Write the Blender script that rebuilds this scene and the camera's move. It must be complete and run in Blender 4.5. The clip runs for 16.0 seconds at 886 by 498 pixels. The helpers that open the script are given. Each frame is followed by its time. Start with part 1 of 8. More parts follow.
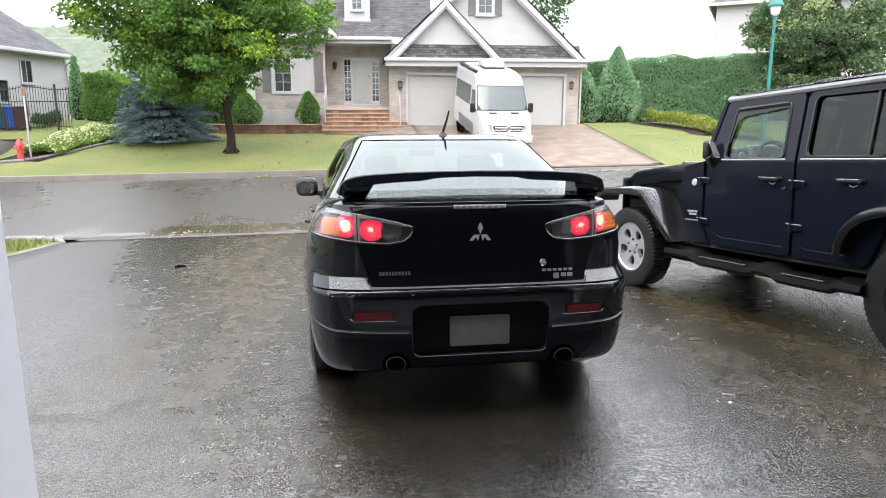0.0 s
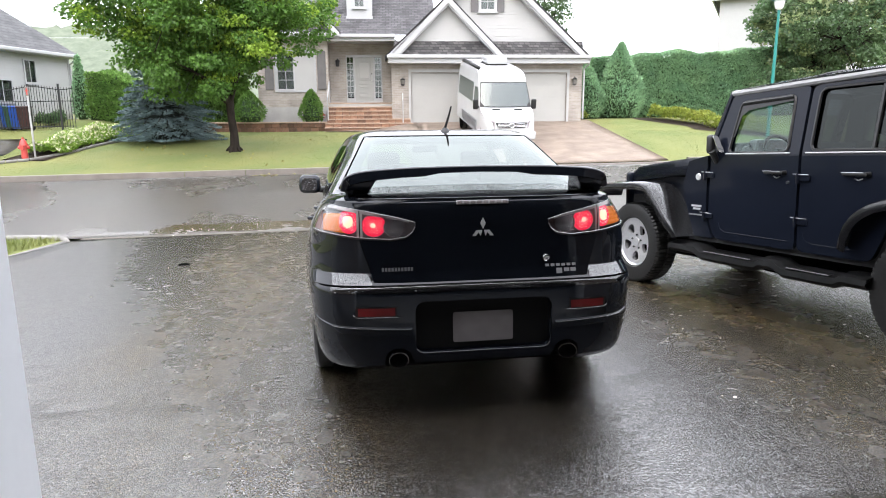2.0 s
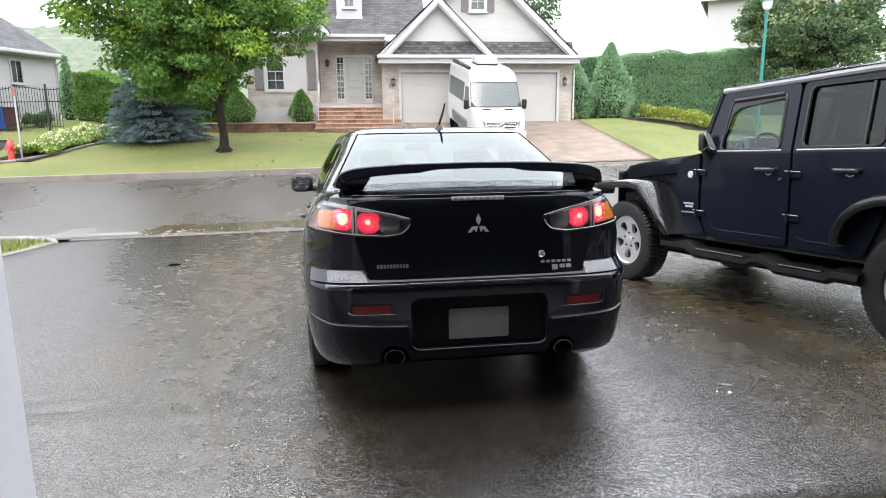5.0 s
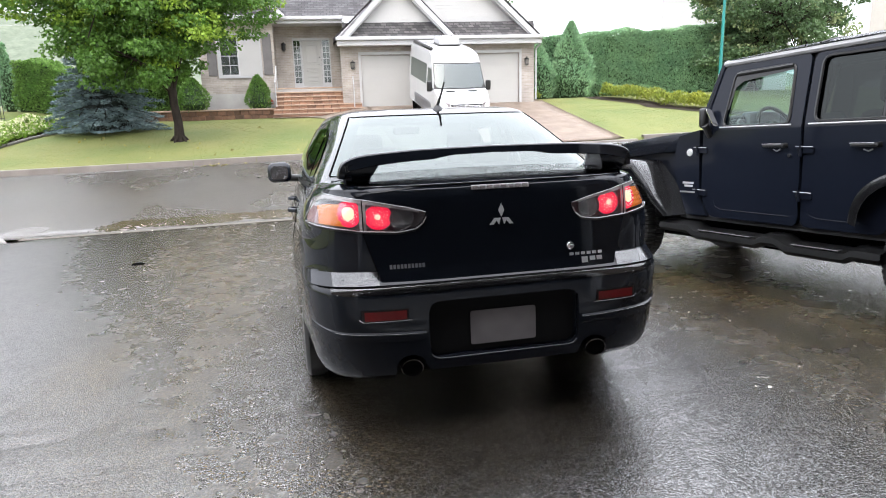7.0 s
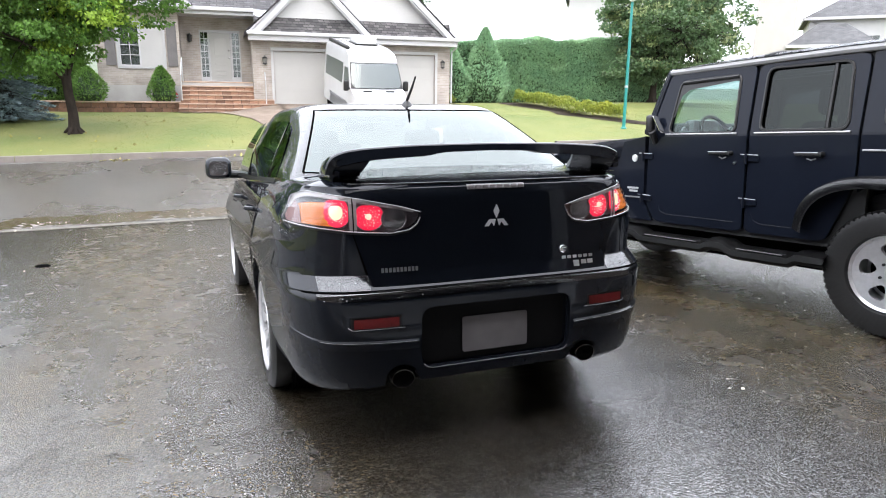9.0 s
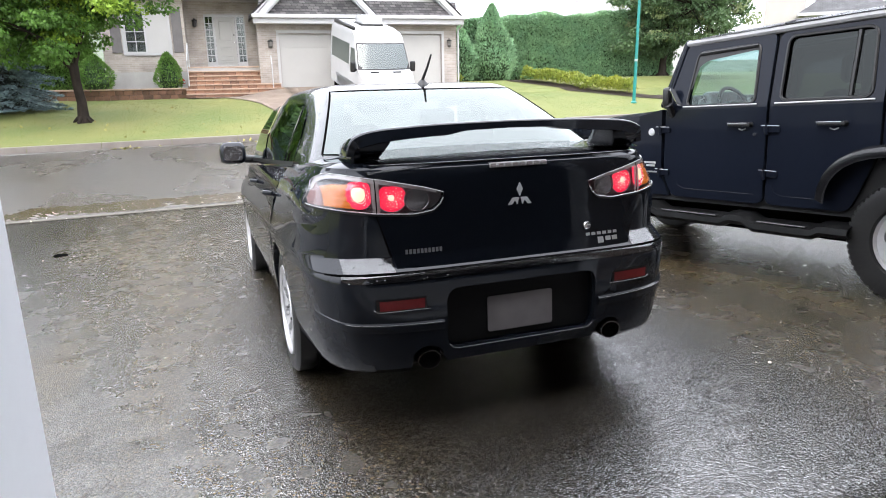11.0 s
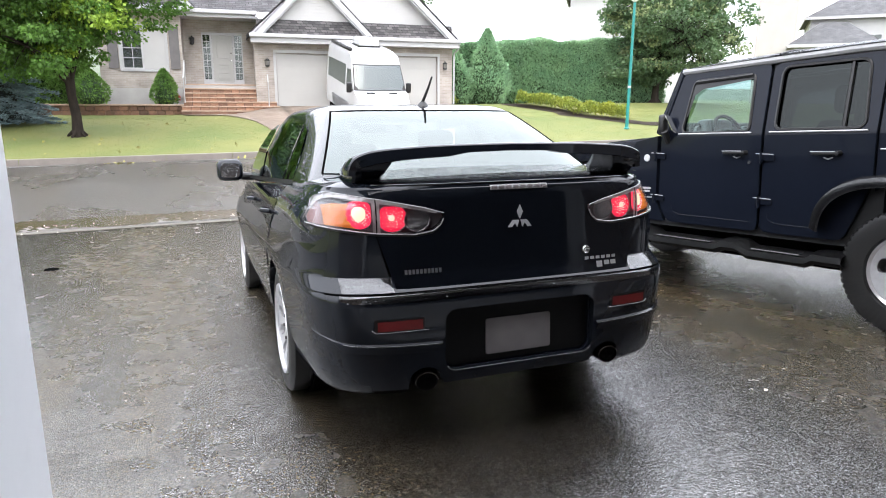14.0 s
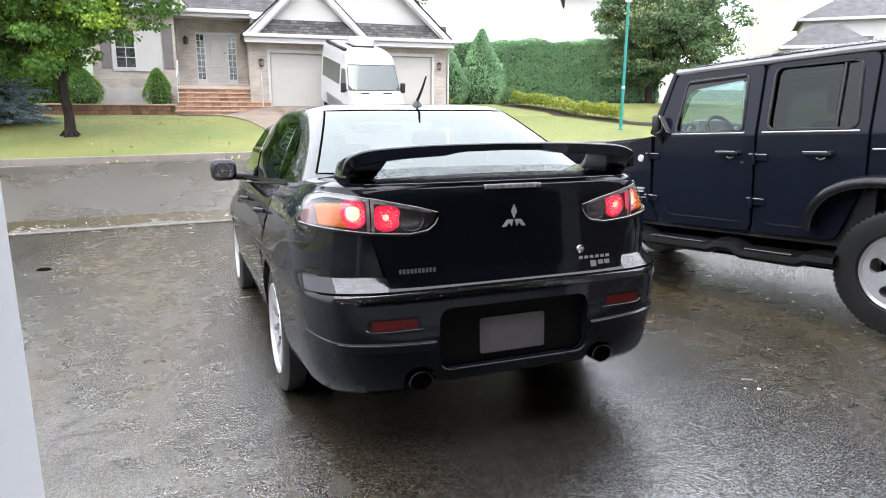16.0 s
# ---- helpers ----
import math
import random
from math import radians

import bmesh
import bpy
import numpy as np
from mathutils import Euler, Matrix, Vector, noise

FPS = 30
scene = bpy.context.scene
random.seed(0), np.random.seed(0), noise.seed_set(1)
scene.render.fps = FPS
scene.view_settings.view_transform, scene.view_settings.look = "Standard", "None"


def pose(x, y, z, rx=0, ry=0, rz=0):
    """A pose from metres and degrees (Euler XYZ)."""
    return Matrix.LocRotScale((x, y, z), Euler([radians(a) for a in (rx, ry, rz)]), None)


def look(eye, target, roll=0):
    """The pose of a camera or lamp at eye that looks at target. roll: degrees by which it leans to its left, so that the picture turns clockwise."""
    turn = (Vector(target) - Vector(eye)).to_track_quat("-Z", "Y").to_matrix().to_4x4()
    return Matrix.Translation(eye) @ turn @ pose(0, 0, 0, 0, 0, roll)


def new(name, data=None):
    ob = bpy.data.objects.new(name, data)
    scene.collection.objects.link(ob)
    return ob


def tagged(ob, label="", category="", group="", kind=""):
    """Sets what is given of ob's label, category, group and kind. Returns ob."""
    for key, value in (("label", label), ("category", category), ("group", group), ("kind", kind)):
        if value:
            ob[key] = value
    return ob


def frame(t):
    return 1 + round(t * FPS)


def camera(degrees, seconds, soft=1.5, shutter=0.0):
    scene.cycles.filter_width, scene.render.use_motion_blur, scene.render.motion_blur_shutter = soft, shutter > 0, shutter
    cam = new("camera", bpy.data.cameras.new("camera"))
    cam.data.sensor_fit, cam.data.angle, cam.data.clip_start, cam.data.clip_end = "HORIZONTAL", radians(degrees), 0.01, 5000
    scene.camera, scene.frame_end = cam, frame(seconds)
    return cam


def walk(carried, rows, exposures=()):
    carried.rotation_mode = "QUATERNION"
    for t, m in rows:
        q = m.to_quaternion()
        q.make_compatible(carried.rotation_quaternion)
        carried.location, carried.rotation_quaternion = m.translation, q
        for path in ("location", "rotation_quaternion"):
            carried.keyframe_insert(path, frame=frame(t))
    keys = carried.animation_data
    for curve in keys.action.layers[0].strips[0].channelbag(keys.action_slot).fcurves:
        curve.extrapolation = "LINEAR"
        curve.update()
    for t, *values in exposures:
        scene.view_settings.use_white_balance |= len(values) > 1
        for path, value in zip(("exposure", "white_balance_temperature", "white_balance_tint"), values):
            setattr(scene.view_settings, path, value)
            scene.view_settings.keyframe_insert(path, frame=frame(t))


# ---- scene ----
cam = camera(68.2, 16.0, soft=1.0)
PATH = [
    (0, (-0.663, -3.092, 1.493), (-0.363, -1.154, 1.103), 0.1),
    (0.5, (-0.664, -3.092, 1.493), (-0.368, -1.15, 1.119), 0.3),
    (1, (-0.663, -3.097, 1.493), (-0.372, -1.152, 1.127), 0.5),
    (1.5, (-0.661, -3.096, 1.488), (-0.371, -1.155, 1.107), 0.0),
    (2, (-0.656, -3.086, 1.483), (-0.368, -1.148, 1.085), -0.3),
    (2.5, (-0.654, -3.092, 1.48), (-0.364, -1.155, 1.074), -0.3),
    (3, (-0.647, -3.09, 1.477), (-0.34, -1.153, 1.086), 0.1),
    (3.5, (-0.647, -3.09, 1.477), (-0.345, -1.152, 1.089), 0.0),
    (4, (-0.647, -3.09, 1.473), (-0.35, -1.151, 1.082), -0.0),
    (4.2, (-0.641, -3.088, 1.47), (-0.339, -1.151, 1.077), -0.1),
    (6.5, (-0.824, -2.889, 1.454), (-0.468, -0.963, 1.05), -1.1),
    (7, (-0.867, -2.673, 1.446), (-0.437, -0.771, 0.999), -1.6),
    (7.5, (-0.962, -2.566, 1.425), (-0.433, -0.684, 1.002), 1.6),
    (8, (-1.08, -2.463, 1.401), (-0.339, -0.666, 0.927), -0.3),
    (8.5, (-1.136, -2.439, 1.408), (-0.429, -0.633, 0.921), 0.1),
    (9, (-1.169, -2.42, 1.414), (-0.467, -0.601, 0.972), 0.6),
    (9.2, (-1.178, -2.421, 1.417), (-0.497, -0.588, 0.997), 0.6),
    (11.3, (-1.221, -2.378, 1.406), (-0.551, -0.562, 0.901), -1.0),
    (11.5, (-1.227, -2.382, 1.405), (-0.536, -0.566, 0.93), -0.5),
    (12, (-1.239, -2.376, 1.407), (-0.551, -0.555, 0.949), -0.5),
    (12.5, (-1.243, -2.365, 1.406), (-0.57, -0.534, 0.963), -0.2),
    (13, (-1.244, -2.364, 1.409), (-0.562, -0.534, 0.977), 0.2),
    (13.5, (-1.244, -2.363, 1.407), (-0.556, -0.536, 0.971), 0.3),
    (14, (-1.242, -2.363, 1.407), (-0.543, -0.541, 0.969), 0.3),
    (14.5, (-1.245, -2.367, 1.406), (-0.537, -0.547, 0.974), 0.3),
    (15, (-1.241, -2.364, 1.405), (-0.533, -0.544, 0.973), 0.2),
    (15.5, (-1.244, -2.366, 1.406), (-0.531, -0.548, 0.977), 0.3),
    (16, (-1.242, -2.364, 1.404), (-0.527, -0.548, 0.967), 0.4),
]
walk(cam, [(t, look(eye, target, roll)) for t, eye, target, roll in PATH], [(0, 0.52, 6380, 12), (6.5, 0.52, 6380, 12), (8.0, 0.64, 6280, 12), (16, 0.64, 6280, 12)])

# ---- light ----
world = bpy.data.worlds.new("overcast_sky")
scene.world = world
world.use_nodes = True
wn, wl = world.node_tree.nodes, world.node_tree.links
wn.clear()
sky = wn.new("ShaderNodeTexSky")
sky.sky_type, sky.sun_disc = "NISHITA", False
sky.sun_elevation, sky.sun_rotation = radians(48), radians(200)
sky.dust_density, sky.air_density = 6.0, 1.0
sky_bg, cloud_bg = wn.new("ShaderNodeBackground"), wn.new("ShaderNodeBackground")
sky_bg.inputs["Strength"].default_value = 0.05
# an even cloud cover, about three times brighter overhead than at the horizon
cloud_bg.inputs["Color"].default_value = (0.935, 0.955, 1.0, 1)
where, parted, rise, shine = (wn.new("ShaderNode" + k) for k in ("TexCoord", "SeparateXYZ", "MapRange", "Math"))
rise.inputs["From Min"].default_value, rise.inputs["From Max"].default_value = 0.0, 1.0
rise.inputs["To Min"].default_value, rise.inputs["To Max"].default_value = 1.25, 4.1
wl.new(where.outputs["Generated"], parted.inputs[0])
bend = wn.new("ShaderNodeMath")
bend.operation = "POWER"
bend.inputs[1].default_value = 0.85
bend.use_clamp = True
wl.new(parted.outputs["Z"], bend.inputs[0])
wl.new(bend.outputs[0], rise.inputs["Value"])
shine.operation = "MULTIPLY"
shine.inputs[1].default_value = 1.0
wl.new(rise.outputs[0], shine.inputs[0])
wl.new(shine.outputs[0], cloud_bg.inputs["Strength"])
both, out = wn.new("ShaderNodeAddShader"), wn.new("ShaderNodeOutputWorld")
wl.new(sky.outputs["Color"], sky_bg.inputs["Color"])
wl.new(sky_bg.outputs[0], both.inputs[0])
wl.new(cloud_bg.outputs[0], both.inputs[1])
wl.new(both.outputs[0], out.inputs["Surface"])
sun = new("sun", bpy.data.lights.new("sun", "SUN"))
sun.data.energy, sun.data.angle, sun.data.color = 0.5, radians(40), (1.0, 0.97, 0.92)
sun.matrix_world = look((-8, -20, 30), (0, 0, 0))


# ---- materials ----
def material(name, base, second=None, rough=0.5, metal=0.0, scale=4.0, fine=60.0, bump=0.15, bump_scale=90.0,
             coat=0.0, spec=0.5, rough_var=0.0, island=False, stretch=(1, 1, 1), drops=0.0, coat_ior=1.6):
    m = bpy.data.materials.new(name)
    m.use_nodes = True
    nt = m.node_tree
    n, l = nt.nodes, nt.links
    p = n["Principled BSDF"]
    p.inputs["Metallic"].default_value = metal
    p.inputs["Roughness"].default_value = rough
    p.inputs["Specular IOR Level"].default_value = spec
    p.inputs["Coat Weight"].default_value = coat
    p.inputs["Coat IOR"].default_value = coat_ior
    p.inputs["Coat Roughness"].default_value = 0.045
    second = second or tuple(c * 0.75 for c in base)
    tc, mp = n.new("ShaderNodeTexCoord"), n.new("ShaderNodeMapping")
    mp.inputs["Scale"].default_value = stretch
    l.new(tc.outputs["Object"], mp.inputs["Vector"])
    big, small = n.new("ShaderNodeTexNoise"), n.new("ShaderNodeTexNoise")
    big.inputs["Scale"].default_value, small.inputs["Scale"].default_value = scale, fine
    big.inputs["Detail"].default_value, small.inputs["Detail"].default_value = 4, 2
    for t in (big, small):
        l.new(mp.outputs[0], t.inputs["Vector"])
    mix = n.new("ShaderNodeMix")
    mix.data_type = "RGBA"
    mix.inputs["A"].default_value, mix.inputs["B"].default_value = (*base, 1), (*second, 1)
    add = n.new("ShaderNodeMath")
    add.operation = "MULTIPLY_ADD"
    add.inputs[1].default_value, add.inputs[2].default_value = 0.5, 0.0
    l.new(small.outputs["Fac"], add.inputs[0])
    ramp = n.new("ShaderNodeMapRange")
    ramp.inputs["From Min"].default_value, ramp.inputs["From Max"].default_value = 0.5, 1.0
    s2 = n.new("ShaderNodeMath")
    s2.operation = "ADD"
    l.new(add.outputs[0], s2.inputs[0])
    l.new(big.outputs["Fac"], s2.inputs[1])
    l.new(s2.outputs[0], ramp.inputs["Value"])
    l.new(ramp.outputs[0], mix.inputs["Factor"])
    col = mix.outputs["Result"]
    if island:
        info, hs = n.new("ShaderNodeNewGeometry" if island == "island" else "ShaderNodeObjectInfo"), n.new("ShaderNodeHueSaturation")
        mr = n.new("ShaderNodeMapRange")
        mr.inputs["To Min"].default_value, mr.inputs["To Max"].default_value = 0.62, 1.35
        l.new(info.outputs["Random Per Island" if island == "island" else "Random"], mr.inputs["Value"])
        l.new(mr.outputs[0], hs.inputs["Value"])
        l.new(col, hs.inputs["Color"])
        col = hs.outputs["Color"]
    l.new(col, p.inputs["Base Color"])
    if rough_var:
        rr = n.new("ShaderNodeMapRange")
        rr.inputs["From Min"].default_value, rr.inputs["From Max"].default_value = 0.35, 0.65
        rr.inputs["To Min"].default_value, rr.inputs["To Max"].default_value = max(0.0, rough - rough_var), rough + rough_var
        l.new(big.outputs["Fac"], rr.inputs["Value"])
        l.new(rr.outputs[0], p.inputs["Roughness"])
    if bump or drops:
        b = n.new("ShaderNodeBump")
        b.inputs["Distance"].default_value = 0.004
        if drops:
            # rain drops beading on paint and glass
            v, keep, mul = n.new("ShaderNodeTexVoronoi"), n.new("ShaderNodeMapRange"), n.new("ShaderNodeMapRange")
            v.inputs["Scale"].default_value = 130.0
            v.inputs["Randomness"].default_value = 1.0
            l.new(tc.outputs["Object"], v.inputs["Vector"])
            mul.inputs["From Min"].default_value, mul.inputs["From Max"].default_value = 0.18, 0.45
            mul.inputs["To Min"].default_value, mul.inputs["To Max"].default_value = 1.0, 0.0
            l.new(v.outputs["Distance"], mul.inputs["Value"])
            b.inputs["Strength"].default_value = drops
            l.new(mul.outputs[0], b.inputs["Height"])
            if coat:
                l.new(b.outputs[0], p.inputs["Coat Normal"])
        else:
            bn = n.new("ShaderNodeTexNoise")
            bn.inputs["Scale"].default_value, bn.inputs["Detail"].default_value = bump_scale, 3
            l.new(mp.outputs[0], bn.inputs["Vector"])
            b.inputs["Strength"].default_value = bump
            l.new(bn.outputs["Fac"], b.inputs["Height"])
        l.new(b.outputs[0], p.inputs["Normal"])
    return m


def glass(name, tint, facing=0.06, rough=0.015):
    """A thin pane: tinted see-through, with a gloss that grows towards grazing views."""
    m = bpy.data.materials.new(name)
    m.use_nodes = True
    n, l = m.node_tree.nodes, m.node_tree.links
    n.clear()
    o, mix, tr, gl, lw = (n.new("ShaderNode" + k) for k in ("OutputMaterial", "MixShader", "BsdfTransparent", "BsdfGlossy", "LayerWeight"))
    tr.inputs["Color"].default_value = (*tint, 1)
    gl.inputs["Roughness"].default_value = rough
    gl.inputs["Color"].default_value = (0.93, 1.0, 0.97, 1)
    lw.inputs["Blend"].default_value = 0.5
    pw, ma = n.new("ShaderNodeMath"), n.new("ShaderNodeMath")
    pw.operation, ma.operation = "POWER", "MULTIPLY_ADD"
    pw.inputs[1].default_value = 5.0
    ma.inputs[1].default_value, ma.inputs[2].default_value = 1 - facing, facing
    l.new(lw.outputs["Facing"], pw.inputs[0])
    l.new(pw.outputs[0], ma.inputs[0])
    l.new(ma.outputs[0], mix.inputs[0])
    l.new(tr.outputs[0], mix.inputs[1])
    l.new(gl.outputs[0], mix.inputs[2])
    l.new(mix.outputs[0], o.inputs["Surface"])
    return m


def glow(name, base, color, strength):
    m = material(name, base, rough=0.15, bump=0, coat=1.0)
    p = m.node_tree.nodes["Principled BSDF"]
    p.inputs["Emission Color"].default_value = (*color, 1)
    p.inputs["Emission Strength"].default_value = strength
    return m


def wet_asphalt(name, dark, light, wet_scale, wet_lo, wet_hi, dry_rough, brown=None, film=0.2, ior=1.8):
    """Asphalt with stones in it, water films that gloss, and faint stains."""
    m = bpy.data.materials.new(name)
    m.use_nodes = True
    n, l = m.node_tree.nodes, m.node_tree.links
    p = n["Principled BSDF"]
    tc = n.new("ShaderNodeTexCoord")
    mp = n.new("ShaderNodeMapping")
    mp.inputs["Scale"].default_value = (1, 0.55, 1)
    l.new(tc.outputs["Object"], mp.inputs["Vector"])

    def noise_tex(scale, detail=3, vec=tc.outputs["Object"]):
        t = n.new("ShaderNodeTexNoise")
        t.inputs["Scale"].default_value, t.inputs["Detail"].default_value = scale, detail
        l.new(vec, t.inputs["Vector"])
        return t.outputs["Fac"]

    def rng(v, a, b, c, d):
        r = n.new("ShaderNodeMapRange")
        for k, x in zip(("From Min", "From Max", "To Min", "To Max"), (a, b, c, d)):
            r.inputs[k].default_value = x
        l.new(v, r.inputs["Value"])
        return r.outputs[0]

    stones = n.new("ShaderNodeTexVoronoi")
    stones.inputs["Scale"].default_value = 118
    l.new(tc.outputs["Object"], stones.inputs["Vector"])
    mix = n.new("ShaderNodeMix")
    mix.data_type = "RGBA"
    mix.inputs["A"].default_value, mix.inputs["B"].default_value = (*dark, 1), (*light, 1)
    sep = n.new("ShaderNodeSeparateColor")
    l.new(stones.outputs["Color"], sep.inputs["Color"])
    l.new(rng(sep.outputs[0], 0.78, 1.0, 0, 1), mix.inputs["Factor"])
    stain = n.new("ShaderNodeMix")
    stain.data_type = "RGBA"
    l.new(mix.outputs["Result"], stain.inputs["A"])
    stain.inputs["B"].default_value = (*(brown or dark), 1)
    silt = n.new("ShaderNodeMapping")
    silt.inputs["Scale"].default_value, silt.inputs["Location"].default_value = (1.0, 0.22, 1), (1.9, 0.9, 0)
    l.new(tc.outputs["Object"], silt.inputs["Vector"])
    silted = rng(noise_tex(0.75, 6, silt.outputs[0]), 0.40, 0.66, 0, 0.8)
    l.new(silted, stain.inputs["Factor"])
    l.new(stain.outputs["Result"], p.inputs["Base Color"])
    wet = rng(noise_tex(wet_scale, 5, mp.outputs[0]), wet_lo, wet_hi, 0, 1)
    l.new(rng(wet, 0, 1, dry_rough, film), p.inputs["Roughness"])
    p.inputs["IOR"].default_value = ior
    if dry_rough > 0.33:
        spec = n.new("ShaderNodeMath")
        spec.operation = "MULTIPLY"
        l.new(rng(sep.outputs[1], 0.0, 1.0, 0.12, 1.0), spec.inputs[0])
        l.new(rng(silted, 0, 0.75, 1.0, 0.64), spec.inputs[1])
        l.new(spec.outputs[0], p.inputs["Specular IOR Level"])
    bump = n.new("ShaderNodeBump")
    bump.inputs["Distance"].default_value = 0.003
    h = n.new("ShaderNodeMath")
    h.operation = "ADD"
    l.new(rng(stones.outputs["Distance"], 0, 0.6, 1, 0), h.inputs[0])
    l.new(noise_tex(70, 3), h.inputs[1])
    l.new(h.outputs[0], bump.inputs["Height"])
    l.new(rng(wet, 0, 1, 0.75, 0.30), bump.inputs["Strength"])
    l.new(bump.outputs[0], p.inputs["Normal"])
    return m


def driveway_asphalt(name):
    """Worn wet asphalt: a sheet of rain water over most of it, and brown lanes where the stones stand out of the film;
    their brown is part grit, part the maple's reflection put into colour.
    """
    m = bpy.data.materials.new(name)
    m.use_nodes = True
    n, l = m.node_tree.nodes, m.node_tree.links
    p = n["Principled BSDF"]
    tc = n.new("ShaderNodeTexCoord")
    at = tc.outputs["Object"]

    def scaled(sx, sy, dx=0.0, dy=0.0):
        mp = n.new("ShaderNodeMapping")
        mp.inputs["Scale"].default_value, mp.inputs["Location"].default_value = (sx, sy, 1), (dx, dy, 0)
        l.new(at, mp.inputs["Vector"])
        return mp.outputs[0]

    def fog(scale, detail=3, vec=at, rough=0.5):
        t = n.new("ShaderNodeTexNoise")
        t.inputs["Scale"].default_value, t.inputs["Detail"].default_value, t.inputs["Roughness"].default_value = scale, detail, rough
        l.new(vec, t.inputs["Vector"])
        return t.outputs["Fac"]

    def calc(op, a, b, c=None):
        q = n.new("ShaderNodeMath")
        q.operation = op
        for i, v in enumerate((a, b) if c is None else (a, b, c)):
            if isinstance(v, (int, float)):
                q.inputs[i].default_value = v
            else:
                l.new(v, q.inputs[i])
        return q.outputs[0]

    def span(v, a, b, c, d, smooth=False):
        r = n.new("ShaderNodeMapRange")
        if smooth:
            r.interpolation_type = "SMOOTHSTEP"
        for k, x in zip(("From Min", "From Max", "To Min", "To Max"), (a, b, c, d)):
            r.inputs[k].default_value = x
        l.new(v, r.inputs["Value"])
        return r.outputs[0]

    def blend(f, a, b):
        x = n.new("ShaderNodeMix")
        x.data_type = "RGBA"
        for key, v in (("A", a), ("B", b)):
            if isinstance(v, tuple):
                x.inputs[key].default_value = (*v, 1)
            else:
                l.new(v, x.inputs[key])
        l.new(f, x.inputs["Factor"])
        return x.outputs["Result"]

    sp = n.new("ShaderNodeSeparateXYZ")
    l.new(at, sp.inputs[0])
    x, y = sp.outputs["X"], sp.outputs["Y"]
    wander = calc("MULTIPLY_ADD", fog(0.9, 5, scaled(1.0, 0.35)), 1.2, -0.60)
    lanes = []
    for x0, slope, half in DRIVE_LANES:
        mid = calc("MULTIPLY_ADD", y, slope, x0)
        off = calc("ABSOLUTE", calc("ADD", calc("SUBTRACT", x, mid), wander), 0.0)
        lanes.append(span(off, half * 0.15, half * 1.1, 1.0, 0.0, True))
    lane = calc("MAXIMUM", lanes[0], lanes[1])
    streaks = fog(2.2, 6, scaled(1.0, 0.16, 3.1, 0.4), 0.6)
    patches = fog(0.55, 5, scaled(1.0, 0.6, 7.7, 2.0), 0.55)
    grit = calc("MULTIPLY", lane, span(streaks, 0.30, 0.68, 0.15, 1.0))
    grit = span(calc("MAXIMUM", grit, span(patches, 0.52, 0.80, 0.0, 0.35)), 0.0, 1.0, 0.10, 0.80)
    stones = n.new("ShaderNodeTexVoronoi")
    stones.inputs["Scale"].default_value = 120
    l.new(at, stones.inputs["Vector"])
    tone = n.new("ShaderNodeSeparateColor")
    l.new(stones.outputs["Color"], tone.inputs["Color"])
    pale = calc("POWER", span(tone.outputs[0], 0.25, 1.0, 0.0, 1.0), 2.2)
    # pale speckle: the stones' own tone, plus their glints put into colour
    film = blend(pale, (0.008, 0.0072, 0.006), (0.105, 0.094, 0.078))
    lane_brown = blend(pale, (0.062, 0.042, 0.014), (0.28, 0.198, 0.078))
    l.new(blend(grit, film, lane_brown), p.inputs["Base Color"])
    p.inputs["IOR"].default_value = DRIVE_IOR
    wet = fog(6.0, 4)
    verge = span(calc("ADD", calc("MULTIPLY_ADD", y, 0.32, x), calc("MULTIPLY", wander, 0.5)), -2.3, -1.2, 1.0, 0.0, True)
    glossy = calc("ADD", span(grit, 0, 1, DRIVE_FILM, 0.30), span(wet, 0.3, 0.7, -0.03, 0.05))
    l.new(calc("MULTIPLY_ADD", verge, 0.15, glossy), p.inputs["Roughness"])
    l.new(calc("MULTIPLY", span(tone.outputs[1], 0.0, 1.0, 0.45, 1.0), span(grit, 0, 1, 1.0, 0.50)), p.inputs["Specular IOR Level"])
    h = calc("ADD", span(stones.outputs["Distance"], 0, 0.6, 1, 0), calc("MULTIPLY", fog(150, 2), 0.6))
    bump = n.new("ShaderNodeBump")
    bump.inputs["Distance"].default_value = 0.0034
    l.new(h, bump.inputs["Height"])
    l.new(span(calc("MULTIPLY_ADD", verge, 0.35, calc("ADD", grit, calc("MULTIPLY", fog(3.0, 3), 0.15))), 0.1, 1.0, 0.42, 0.72), bump.inputs["Strength"])
    l.new(bump.outputs[0], p.inputs["Normal"])
    return m


